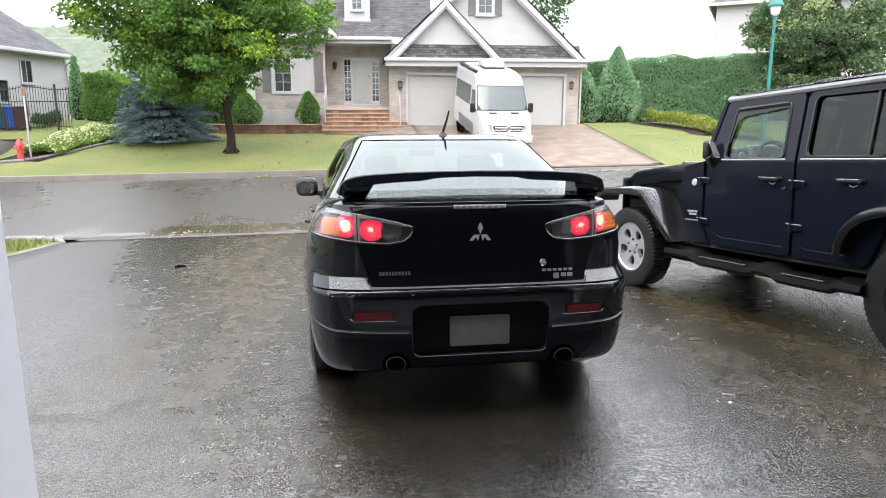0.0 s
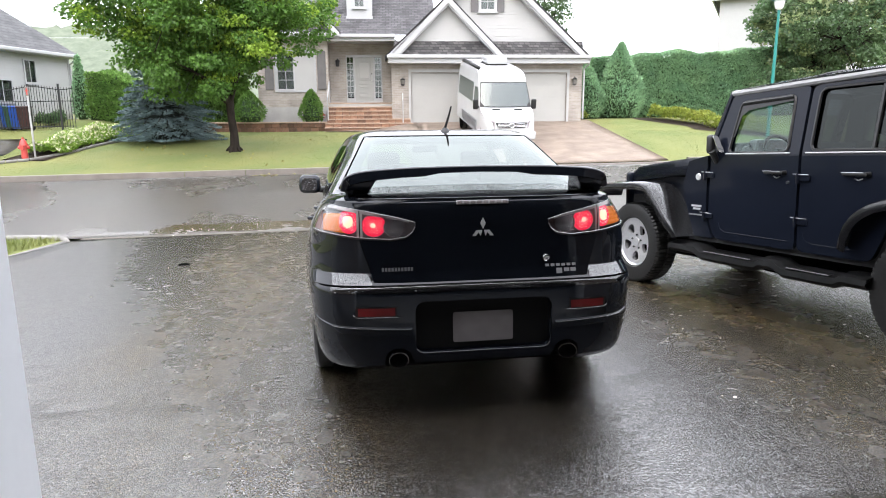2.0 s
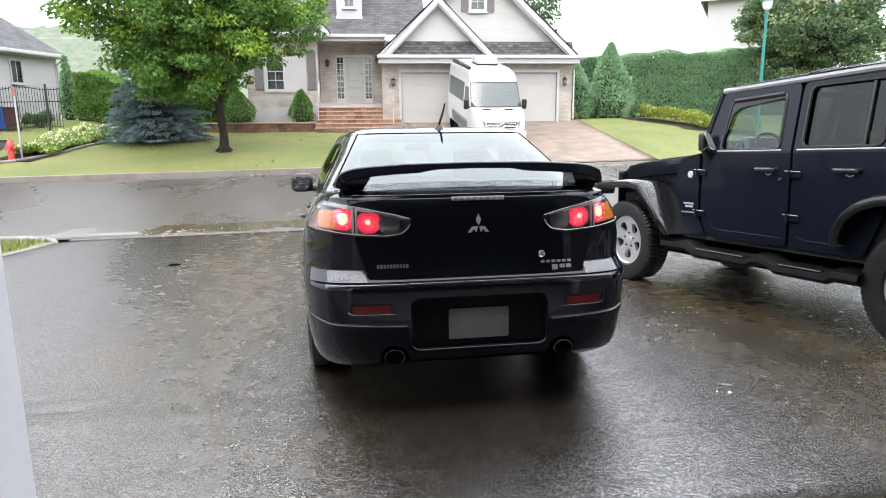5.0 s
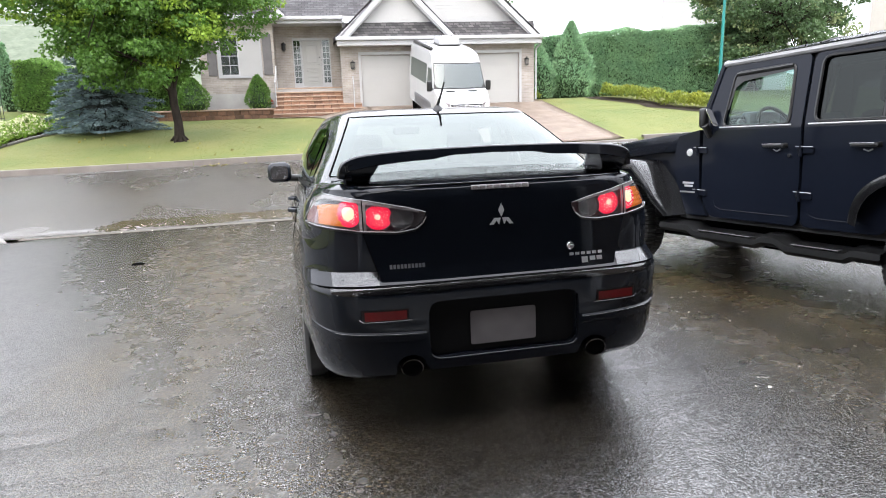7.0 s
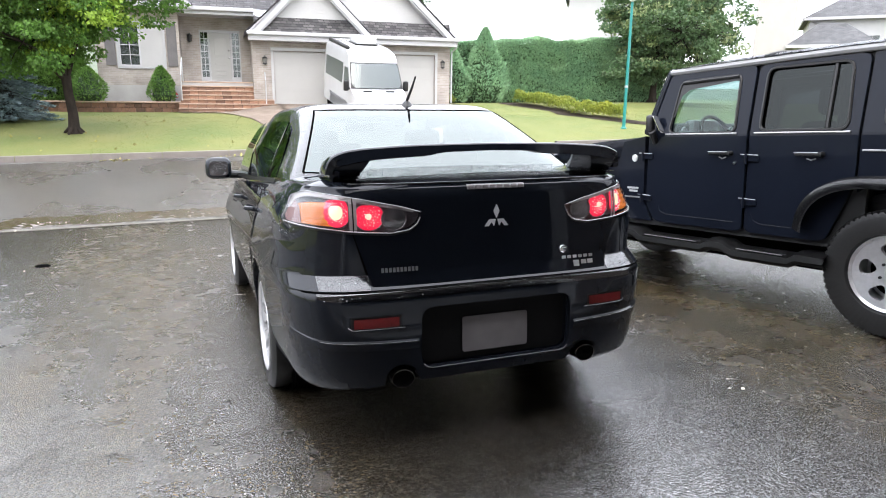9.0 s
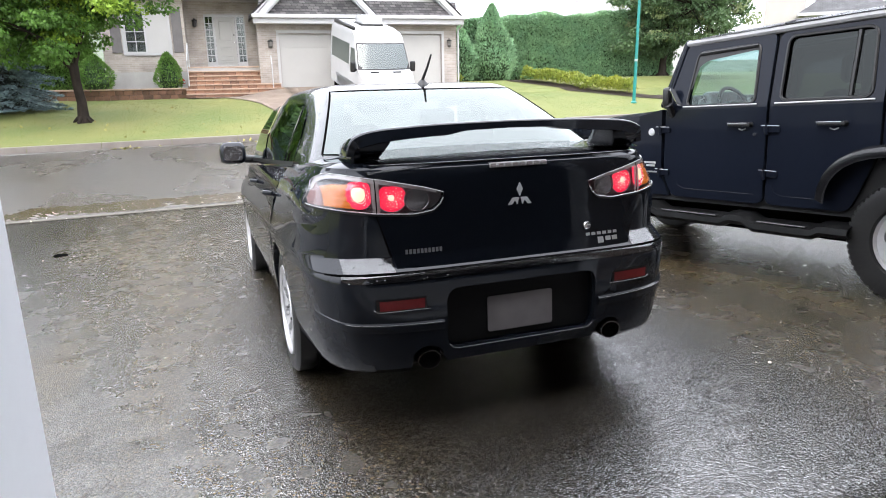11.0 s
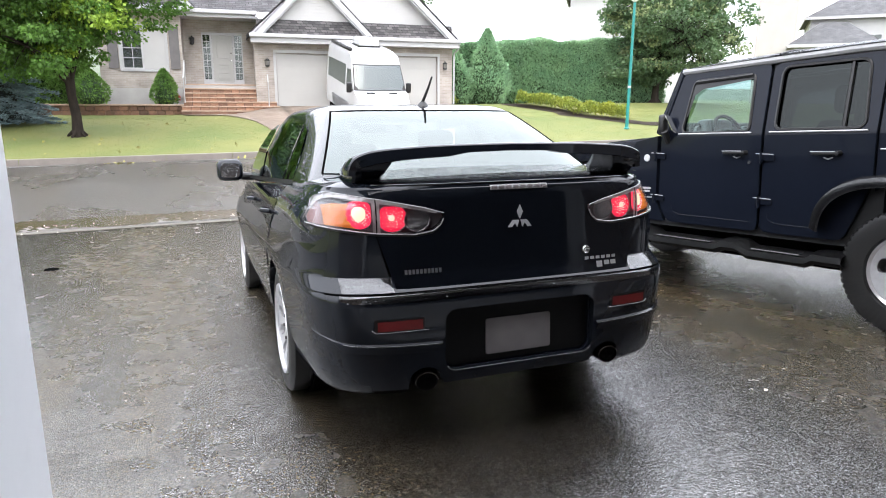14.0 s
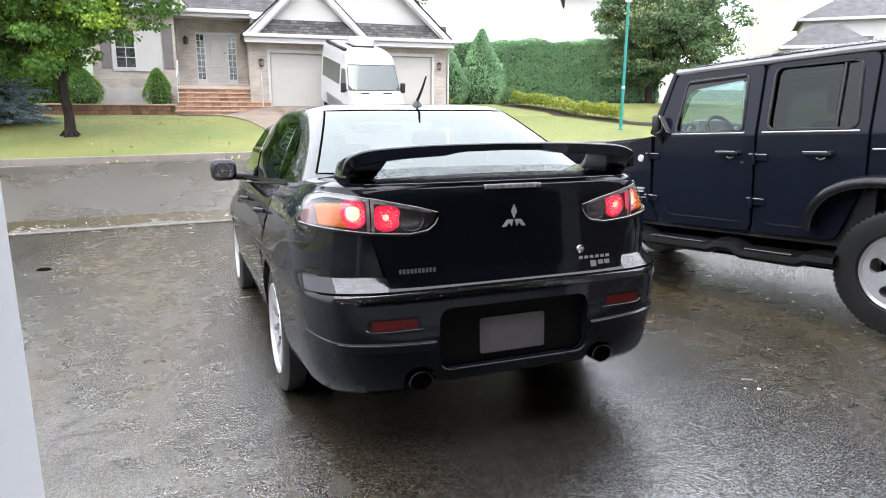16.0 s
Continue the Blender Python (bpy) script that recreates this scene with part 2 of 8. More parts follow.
def courses(name, a, b, mortar, w, h, gap, rough=0.75, bump=0.5, axes="XZ", offset=0.5):
    """Bricks or shingles in courses, too small to stand apart."""
    m = bpy.data.materials.new(name)
    m.use_nodes = True
    n, l = m.node_tree.nodes, m.node_tree.links
    p = n["Principled BSDF"]
    p.inputs["Roughness"].default_value = rough
    p.inputs["Specular IOR Level"].default_value = 0.25
    tc, sp, cb, br = (n.new("ShaderNode" + k) for k in ("TexCoord", "SeparateXYZ", "CombineXYZ", "TexBrick"))
    l.new(tc.outputs["Object"], sp.inputs[0])
    ad = n.new("ShaderNodeMath")
    ad.operation = "ADD"
    l.new(sp.outputs["X"], ad.inputs[0])
    if axes == "XZ":
        l.new(sp.outputs["Y"], ad.inputs[1])
    else:
        ad.inputs[1].default_value = 0
    l.new(ad.outputs[0], cb.inputs[0])
    l.new(sp.outputs["Z" if "Z" in axes else "Y"], cb.inputs[1])
    l.new(cb.outputs[0], br.inputs["Vector"])
    br.inputs["Color1"].default_value, br.inputs["Color2"].default_value, br.inputs["Mortar"].default_value = (*a, 1), (*b, 1), (*mortar, 1)
    br.inputs["Scale"].default_value = 1
    br.inputs["Brick Width"].default_value, br.inputs["Row Height"].default_value = w, h
    br.inputs["Mortar Size"].default_value = gap
    br.offset = offset
    no, mx = n.new("ShaderNodeTexNoise"), n.new("ShaderNodeMix")
    mx.data_type, mx.blend_type = "RGBA", "OVERLAY"
    no.inputs["Scale"].default_value = 1.5
    no.inputs["Detail"].default_value = 6
    l.new(tc.outputs["Object"], no.inputs["Vector"])
    mx.inputs["Factor"].default_value = 0.5
    l.new(br.outputs["Color"], mx.inputs["A"])
    l.new(no.outputs["Fac"], mx.inputs["B"])
    l.new(mx.outputs["Result"], p.inputs["Base Color"])
    bu = n.new("ShaderNodeBump")
    bu.inputs["Strength"].default_value, bu.inputs["Distance"].default_value = bump, 0.01
    bu.invert = True
    l.new(br.outputs["Fac"], bu.inputs["Height"])
    l.new(bu.outputs[0], p.inputs["Normal"])
    return m


# brown lanes of the driveway, grit and mirrored maple in one colour: x at y = 0, lean, half width; gloss of the water
DRIVE_LANES = ((-1.45, -0.07, 1.15), (2.30, 0.12, 1.25))
DRIVE_IOR, DRIVE_FILM = 2.9, 0.20
M_drive = driveway_asphalt("wet_driveway_asphalt")
M_road = wet_asphalt("wet_road_asphalt", (0.105, 0.095, 0.082), (0.22, 0.20, 0.175), 0.22, 0.35, 0.65, 0.32, (0.13, 0.112, 0.088), 0.21, 2.6)
M_grass = material("lawn_grass", (0.082, 0.112, 0.023), (0.16, 0.158, 0.045), rough=0.85, scale=0.4, fine=18, bump=0.8, bump_scale=60)
M_blade = material("grass_blades", (0.10, 0.14, 0.026), (0.165, 0.166, 0.045), rough=0.6, scale=0.4, fine=6, bump=0)
M_kerb = material("damp_concrete_kerb", (0.16, 0.14, 0.12), (0.105, 0.09, 0.075), rough=0.55, scale=2.5, fine=40, bump=0.3)
M_edging = material("pale_concrete_edging", (0.20, 0.192, 0.176), (0.12, 0.113, 0.10), rough=0.6, scale=3, fine=50, bump=0.3)
M_gutter = material("damp_gutter_concrete", (0.125, 0.115, 0.098), (0.085, 0.078, 0.066), spec=0.2, rough=0.8, scale=3, fine=50, bump=0.3)
M_paver = courses("pinkish_paving", (0.40, 0.325, 0.265), (0.37, 0.30, 0.245), (0.32, 0.26, 0.21), 0.2, 0.1, 0.006, rough=0.55, bump=0.3, axes="XY")
M_soil = material("wet_soil_mulch", (0.03, 0.02, 0.014), (0.06, 0.042, 0.03), rough=0.8, scale=8, fine=70, bump=0.9, bump_scale=40)
M_white = material("white_painted_metal", (0.425, 0.425, 0.43), (0.38, 0.38, 0.385), rough=0.4, scale=1.5, fine=20, bump=0.03)
M_jamb = material("white_jamb_trim", (0.80, 0.81, 0.83), (0.76, 0.77, 0.79), rough=0.35, scale=2, fine=30, bump=0.02)
# unseen garage walls, made pale to throw light onto the trunk lid
M_bounce_wall = material("pale_bounce_wall", (0.46, 0.47, 0.50), (0.40, 0.41, 0.44), rough=0.7, scale=2, fine=30, bump=0.1)
M_concrete = material("grey_concrete", (0.40, 0.39, 0.37), (0.31, 0.30, 0.285), rough=0.75, scale=2.0, fine=45, bump=0.3)
M_brick = courses("beige_brick", (0.37, 0.33, 0.295), (0.30, 0.262, 0.228), (0.37, 0.35, 0.325), 0.24, 0.075, 0.008, bump=0.5)
M_siding = material("cream_vinyl_siding", (0.405, 0.40, 0.39), (0.365, 0.36, 0.35), rough=0.5, scale=1.2, fine=25, bump=0.04)
M_siding_grey = material("grey_vinyl_siding", (0.42, 0.42, 0.415), (0.38, 0.38, 0.375), rough=0.5, scale=1.2, fine=25, bump=0.04)
M_shingle = courses("grey_roof_shingles", (0.135, 0.13, 0.135), (0.22, 0.212, 0.22), (0.085, 0.085, 0.085), 0.27, 0.115, 0.010, rough=0.7, bump=0.7, axes="XY")
M_shingle_band = courses("grey_band_shingles", (0.10, 0.098, 0.10), (0.24, 0.225, 0.225), (0.07, 0.07, 0.07), 0.24, 0.11, 0.010, rough=0.7, bump=0.7)
M_garage_door = material("off_white_garage_door", (0.385, 0.38, 0.36), (0.355, 0.35, 0.33), rough=0.5, scale=1, fine=30, bump=0.04)
M_shutter = material("grey_brown_shutter", (0.13, 0.12, 0.12), (0.10, 0.095, 0.095), rough=0.55, scale=3, fine=30, bump=0.1)
M_step = material("red_brown_step_stone", (0.30, 0.165, 0.10), (0.19, 0.10, 0.062), rough=0.55, scale=5, fine=40, bump=0.4, island="object")
M_tread = material("tan_step_tread", (0.42, 0.305, 0.225), (0.32, 0.22, 0.155), rough=0.5, scale=4, fine=40, bump=0.3)
M_wallstone = material("brown_wall_stone", (0.17, 0.085, 0.05), (0.10, 0.055, 0.035), rough=0.7, scale=5, fine=40, bump=0.5, island="object")
M_black_metal = material("black_painted_metal", (0.012, 0.012, 0.013), rough=0.4, bump=0.05)
M_green_metal = material("teal_painted_metal", (0.01, 0.19, 0.165), (0.008, 0.15, 0.13), rough=0.4, scale=2, fine=30, bump=0.05)
M_grey_metal = material("galvanised_steel", (0.45, 0.45, 0.45), (0.36, 0.36, 0.37), rough=0.45, metal=0.6, scale=6, fine=50, bump=0.05)
M_lamp_glass = material("frosted_lamp_glass", (0.85, 0.86, 0.85), (0.75, 0.77, 0.76), rough=0.25, scale=3, fine=20, bump=0)
M_red = material("red_hydrant_paint", (0.52, 0.06, 0.05), (0.42, 0.05, 0.042), rough=0.35, scale=8, fine=40, bump=0.05)
M_blue = material("blue_plastic", (0.015, 0.09, 0.42), (0.012, 0.07, 0.34), rough=0.4, scale=3, fine=30, bump=0.05)
M_green_bin = material("green_plastic", (0.03, 0.10, 0.05), rough=0.4, scale=3, fine=30, bump=0.05)
M_brown_bin = material("brown_plastic", (0.06, 0.022, 0.018), rough=0.4, scale=3, fine=30, bump=0.05)
M_bark = material("dark_wet_bark", (0.032, 0.025, 0.020), (0.014, 0.011, 0.009), rough=0.85, scale=10, fine=60, bump=1.0, bump_scale=35, stretch=(1, 1, 0.25), spec=0.12)
M_maple = material("maple_leaves", (0.105, 0.205, 0.034), (0.066, 0.145, 0.026), rough=0.45, scale=0.7, fine=5, bump=0, island="island", spec=0.35)
M_maple_new = material("young_maple_leaves", (0.235, 0.345, 0.040), (0.16, 0.265, 0.032), rough=0.45, scale=0.7, fine=5, bump=0, island="island", spec=0.35)
M_tree_dark = material("dark_green_leaves", (0.068, 0.128, 0.058), (0.105, 0.165, 0.066), rough=0.5, scale=0.8, fine=5, bump=0, island="island")
M_tree_tips = material("pale_green_leaf_tips", (0.29, 0.34, 0.17), (0.21, 0.27, 0.11), rough=0.5, scale=0.8, fine=5, bump=0, island="island")
M_cedar = material("cedar_foliage", (0.195, 0.345, 0.200), (0.285, 0.435, 0.235), rough=0.6, scale=0.9, fine=5, bump=0, island="island")
M_shrub = material("clipped_shrub_leaves", (0.10, 0.205, 0.045), (0.17, 0.29, 0.06), rough=0.6, scale=0.9, fine=5, bump=0, island="island")
# dark solids inside the foliage: the shade between the leaves put into colour
M_cedar_inner_shade = material("cedar_inner_shade", (0.03, 0.06, 0.02), rough=0.9, bump=0.5, bump_scale=20)
M_spruce_inner_shade = material("spruce_inner_shade", (0.012, 0.018, 0.016), rough=0.9, bump=0.5, bump_scale=20)
M_spruce = material("blue_spruce_needles", (0.095, 0.15, 0.155), (0.185, 0.25, 0.265), rough=0.6, scale=1.0, fine=6, bump=0, island="island")
M_yellow = material("yellow_green_leaves", (0.30, 0.32, 0.05), (0.19, 0.25, 0.05), rough=0.55, scale=1.5, fine=8, bump=0, island="island")
M_sedum = material("pale_green_plant_leaves", (0.16, 0.30, 0.04), (0.22, 0.33, 0.05), rough=0.5, scale=1.5, fine=8, bump=0, island="island")
M_bloom = material("cream_flower_heads", (0.70, 0.68, 0.50), (0.55, 0.56, 0.34), rough=0.7, scale=2, fine=8, bump=0, island="island")
M_paint = material("black_car_paint", (0.0088, 0.0108, 0.0152), (0.0076, 0.0094, 0.0134), rough=0.25, scale=2, fine=20, coat=1.0, bump=0, spec=0.0, coat_ior=1.38)
M_paint_wet = material("black_car_paint_with_drops", (0.004, 0.004, 0.005), (0.003, 0.003, 0.0035), rough=0.2, coat=1.0, drops=0.05, spec=0.5, coat_ior=1.6)
M_wet_shelf = material("wet_black_bumper_top", (0.006, 0.006, 0.007), (0.004, 0.004, 0.005), rough=0.12, coat=1.0, drops=0.03, spec=1.0, coat_ior=1.75)
M_roof_paint = material("black_roof_paint", (0.0040, 0.0044, 0.0056), (0.0032, 0.0036, 0.0048), rough=0.2, scale=2, fine=20, coat=0.85, bump=0, spec=0.1, coat_ior=1.46)
# brick of an unseen wall, its tone set for reflections in the car's tail
M_unseen_brick = courses("unseen_brown_brick", (0.16, 0.125, 0.105), (0.12, 0.095, 0.08), (0.20, 0.19, 0.18), 0.24, 0.075, 0.008)
M_exhaust = material("dull_dark_chrome", (0.34, 0.33, 0.32), (0.2, 0.19, 0.185), rough=0.18, metal=1.0, bump=0)
M_jeep = material("black_blue_car_paint", (0.0076, 0.0096, 0.0158), (0.0065, 0.0083, 0.0138), rough=0.22, scale=2, fine=20, coat=0.32, bump=0, spec=0.06, coat_ior=1.45)
M_trim = material("black_plastic_trim", (0.006, 0.006, 0.006), (0.010, 0.010, 0.010), rough=0.42, scale=6, fine=90, bump=0.08)
M_valance = material("matt_black_valance", (0.0030, 0.0030, 0.0032), (0.004, 0.004, 0.0042), rough=0.6, scale=6, fine=90, bump=0.05, spec=0.15)
M_flare = material("wet_glossy_flare", (0.014, 0.014, 0.015), (0.02, 0.02, 0.021), rough=0.12, scale=6, fine=60, bump=0.02, coat=1.0)
M_tyre = material("wet_tyre_rubber", (0.008, 0.008, 0.008), (0.014, 0.0135, 0.013), rough=0.45, scale=8, fine=60, bump=0.2)
M_alloy = material("silver_alloy", (0.60, 0.60, 0.61), (0.50, 0.50, 0.51), rough=0.28, metal=0.6, scale=5, fine=40, bump=0.02)
M_chrome = material("chrome", (0.80, 0.80, 0.80), rough=0.08, metal=1.0, bump=0)
# near-black for black parts, and for the shade of hollows put into colour
M_hole = material("black_parts_hollow_shade", (0.004, 0.004, 0.004), rough=0.9, bump=0, spec=0.0)
# mirror silver in two tones: the brightness each reflects is put into its colour
M_mirror_bright = material("mirror_glass_bright", (0.72, 0.73, 0.74), (0.66, 0.67, 0.68), rough=0.06, metal=1.0, bump=0)
M_mirror_dim = material("mirror_glass", (0.20, 0.21, 0.235), (0.17, 0.18, 0.20), rough=0.06, metal=1.0, bump=0)
M_glass_car = glass("tinted_car_glass", (0.12, 0.17, 0.155), 0.12)
M_glass_rear = glass("rear_window_glass", (0.24, 0.28, 0.275), 0.115)
M_glass_clear = glass("clear_door_glass", (0.50, 0.62, 0.60), 0.05)
M_glass_dark = glass("privacy_glass", (0.035, 0.040, 0.048), 0.029)
M_glass_van = glass("van_windscreen_glass", (0.42, 0.45, 0.45), 0.10)
M_glass_house = glass("house_window_glass", (0.5, 0.52, 0.52), 0.08)
M_frit = material("black_glass_border", (0.02, 0.02, 0.02), rough=0.5, bump=0, spec=0.2)
# grey base stands in for the sky light that clear drops show
M_drop = material("rain_beads_sky_grey", (0.20, 0.21, 0.22), (0.15, 0.155, 0.16), rough=0.06, bump=0, coat=1.0)
M_dash = material("grey_dashboard_plastic", (0.085, 0.09, 0.095), (0.06, 0.064, 0.07), rough=0.5, scale=6, fine=60, bump=0.1)
M_interior = material("dark_interior", (0.02, 0.02, 0.021), (0.03, 0.03, 0.031), rough=0.8, bump=0.05)
M_curtain = material("pale_curtain", (0.75, 0.76, 0.76), (0.68, 0.69, 0.69), rough=0.9, scale=4, fine=20, bump=0.1)
M_lens_clear = material("clear_lamp_lens", (0.40, 0.36, 0.365), (0.28, 0.25, 0.255), rough=0.12, coat=1.0, bump=0, metal=0.3)
M_lens_red = glow("lit_red_lens", (0.50, 0.02, 0.045), (0.85, 0.018, 0.065), 0.72)
M_lens_bright = glow("bright_red_lens", (0.55, 0.03, 0.06), (0.90, 0.022, 0.075), 0.80)
M_bulb = glow("glowing_bulb", (0.7, 0.4, 0.3), (1.0, 0.48, 0.34), 1.05)
M_bulb_hot = glow("bright_glowing_bulb", (0.8, 0.5, 0.4), (1.0, 0.58, 0.34), 1.0)
M_led = glow("lit_led", (0.8, 0.5, 0.45), (1.0, 0.40, 0.36), 1.0)
# amber and side lenses emit faintly, for light spilling from the lit bulbs
M_amber_glow = glow("amber_lens", (0.62, 0.22, 0.03), (1.0, 0.30, 0.05), 0.20)
M_amber_rib_glow = glow("amber_lens_rib", (0.66, 0.24, 0.05), (1.0, 0.36, 0.08), 0.26)
M_side_lens_glow = glow("clear_lens_red_spill", (0.42, 0.29, 0.28), (1.0, 0.16, 0.14), 0.05)
M_lens_pale = material("pale_clear_lens", (0.50, 0.48, 0.485), (0.40, 0.38, 0.385), rough=0.12, coat=1.0, bump=0, metal=0.2)
M_glass_lamp = glass("clear_lamp_cover", (0.93, 0.92, 0.93), 0.035)
M_lamp_bowl = material("grey_lamp_bowl", (0.20, 0.19, 0.195), (0.14, 0.13, 0.135), rough=0.25, coat=0.5, bump=0)
M_lens_smoke = material("smoked_lens", (0.22, 0.215, 0.22), (0.13, 0.13, 0.135), rough=0.1, coat=1.0, bump=0)
M_reflector = material("red_reflector", (0.26, 0.010, 0.014), (0.18, 0.008, 0.010), rough=0.3, coat=0.15, bump=0)
M_led_off = material("unlit_led_strip", (0.36, 0.34, 0.34), (0.26, 0.25, 0.25), rough=0.2, coat=1.0, bump=0)
M_badge = material("silver_badge", (0.72, 0.72, 0.73), (0.62, 0.62, 0.63), rough=0.3, metal=0.6, bump=0)
M_badge_dim = material("dull_badge", (0.45, 0.45, 0.46), (0.36, 0.36, 0.37), rough=0.3, metal=0.7, bump=0)
M_plate = material("blurred_plate", (0.17, 0.155, 0.155), (0.09, 0.085, 0.085), rough=0.6, scale=3, fine=8, bump=0)
M_van = material("white_van_paint", (0.50, 0.505, 0.51), (0.46, 0.465, 0.47), rough=0.25, scale=1.5, fine=20, coat=0.6, bump=0)
M_van_low = material("grey_van_sill", (0.27, 0.27, 0.275), (0.22, 0.22, 0.225), rough=0.4, scale=2, fine=20, bump=0.03)
M_iron = material("grate_iron", (0.20, 0.19, 0.18), (0.13, 0.12, 0.11), rough=0.45, metal=0.6, bump=0.2)
# pale tones put the mist in front of the woods into their colour
M_mist = material("hill_woods_mist_colour", (0.135, 0.155, 0.110), (0.075, 0.095, 0.062), rough=1.0, scale=0.22, fine=0.9, bump=0)
M_debris = material("fallen_petals", (0.6, 0.57, 0.48), (0.5, 0.45, 0.36), rough=0.6, bump=0)
M_leaf_litter = material("fallen_leaves", (0.24, 0.24, 0.05), (0.17, 0.13, 0.05), rough=0.6, bump=0, island="island")
M_far_roof = courses("dull_roof_shingles", (0.085, 0.085, 0.088), (0.11, 0.11, 0.113), (0.06, 0.06, 0.06), 0.34, 0.16, 0.01, rough=0.9, bump=0.4, axes="XY")
# grey puts the sky's sheen on the wet black roof edge into colour
M_roof_edge_sheen = material("roof_edge_sky_sheen", (0.26, 0.26, 0.26), (0.19, 0.19, 0.19), rough=0.35, scale=3, fine=40, bump=0.05)
M_far_siding = material("pale_far_siding", (0.40, 0.40, 0.40), (0.36, 0.36, 0.36), rough=0.6, scale=1, fine=25, bump=0.05)
M_pink = material("pale_stucco", (0.42, 0.395, 0.37), (0.37, 0.35, 0.325), rough=0.8, scale=1, fine=25, bump=0.1)


def leafy(m, share=0.4):
    """Lets part of the light through thin leaves."""
    n, l = m.node_tree.nodes, m.node_tree.links
    p, o = n["Principled BSDF"], n["Material Output"]
    tr, mix = n.new("ShaderNodeBsdfTranslucent"), n.new("ShaderNodeMixShader")
    l.new(p.inputs["Base Color"].links[0].from_socket, tr.inputs["Color"])
    mix.inputs[0].default_value = share
    l.new(p.outputs[0], mix.inputs[1])
    l.new(tr.outputs[0], mix.inputs[2])
    l.new(mix.outputs[0], o.inputs["Surface"])


for leaf_material in (M_maple, M_maple_new, M_tree_dark, M_tree_tips, M_cedar, M_shrub, M_yellow, M_sedum):
    leafy(leaf_material)


# ---- mesh helpers ----
def part(name, bm, mat, parent=None, label="", smooth=False):
    me = bpy.data.meshes.new(name)
    bmesh.ops.recalc_face_normals(bm, faces=bm.faces)
    bm.to_mesh(me)
    bm.free()
    me.materials.append(mat)
    if smooth:
        me.shade_smooth()
        if smooth is not True:
            me.set_sharp_from_angle(angle=radians(smooth))
    ob = new(name, me)
    ob.parent = parent
    return tagged(ob, label)


def thing(name, label, category, m=None, group="", kind=""):
    ob = new(name)
    ob.empty_display_size = 0.1
    if m is not None:
        ob.matrix_world = m
    return tagged(ob, label, category, group, kind)


def box(x0, x1, y0, y1, z0, z1, bevel=0.0, bm=None, segments=2):
    bm = bm or bmesh.new()
    x0, x1 = min(x0, x1), max(x0, x1)
    g = bmesh.ops.create_cube(bm, size=1)
    for v in g["verts"]:
        v.co = Vector((x0 + (v.co.x + 0.5) * (x1 - x0), y0 + (v.co.y + 0.5) * (y1 - y0), z0 + (v.co.z + 0.5) * (z1 - z0)))
    if bevel:
        es = list({e for v in g["verts"] for e in v.link_edges})
        bmesh.ops.bevel(bm, geom=es, offset=bevel, segments=segments, affect="EDGES", profile=0.5)
    return bm


def tube(points, radii, sides=10, bm=None, caps=True):
    """A round bar along points, with a radius at each."""
    bm = bm or bmesh.new()
    pts = [Vector(p) for p in points]
    if not isinstance(radii, (list, tuple)):
        radii = [radii] * len(pts)
    rings = []
    for i, p in enumerate(pts):
        d = (pts[min(i + 1, len(pts) - 1)] - pts[max(i - 1, 0)]).normalized()
        a = d.orthogonal().normalized() if i == 0 else (rings_a - d * rings_a.dot(d)).normalized()
        rings_a = a
        b = d.cross(a)
        rings.append([bm.verts.new(p + (a * math.cos(2 * math.pi * k / sides) + b * math.sin(2 * math.pi * k / sides)) * radii[i]) for k in range(sides)])
    for r, s in zip(rings, rings[1:]):
        for k in range(sides):
            bm.faces.new((r[k], r[(k + 1) % sides], s[(k + 1) % sides], s[k]))
    if caps:
        bm.faces.new(rings[0][::-1])
        bm.faces.new(rings[-1])
    return bm


def lathe(profile, axis="Z", sides=32, bm=None, center=(0, 0, 0)):
    """Turns (radius, height) pairs round an axis."""
    bm = bm or bmesh.new()
    c = Vector(center)
    rings = []
    for r, h in profile:
        ring = []
        for k in range(sides):
            a = 2 * math.pi * k / sides
            u, v = r * math.cos(a), r * math.sin(a)
            ring.append(bm.verts.new(c + Vector({"Z": (u, v, h), "X": (h, u, v), "Y": (u, h, v)}[axis])))
        rings.append(ring)
    for r, s in zip(rings, rings[1:]):
        for k in range(sides):
            bm.faces.new((r[k], r[(k + 1) % sides], s[(k + 1) % sides], s[k]))
    for ring, (r, h) in ((rings[0], profile[0]), (rings[-1], profile[-1])):
        if r > 1e-4:
            bm.faces.new(ring)
    bmesh.ops.remove_doubles(bm, verts=bm.verts, dist=1e-5)
    return bm


def plate(outline, holes=(), depth=0.02, place=lambda u, v, w: (u, w, v), bm=None):
    """A flat plate with holes through it; place() puts (u, v, depth) into space."""
    bm = bm or bmesh.new()
    loops = [outline, *holes]
    layers = []
    for w in (0.0, depth):
        edges = []
        rows = []
        for loop in loops:
            vs = [bm.verts.new((u, v, 0)) for u, v in loop]
            rows.append(vs)
            edges += [bm.edges.new((vs[i], vs[(i + 1) % len(vs)])) for i in range(len(vs))]
        bmesh.ops.triangle_fill(bm, edges=edges, use_beauty=True, use_dissolve=False, normal=(0, 0, 1))
        layers.append(rows)
    for a, b in zip(*layers):
        for i in range(len(a)):
            j = (i + 1) % len(a)
            bm.faces.new((a[i], a[j], b[j], b[i]))
    for w, rows in zip((0.0, depth), layers):
        for vs in rows:
            for vert in vs:
                u, v, _ = vert.co
                vert.co = Vector(place(u, v, w))
    return bm


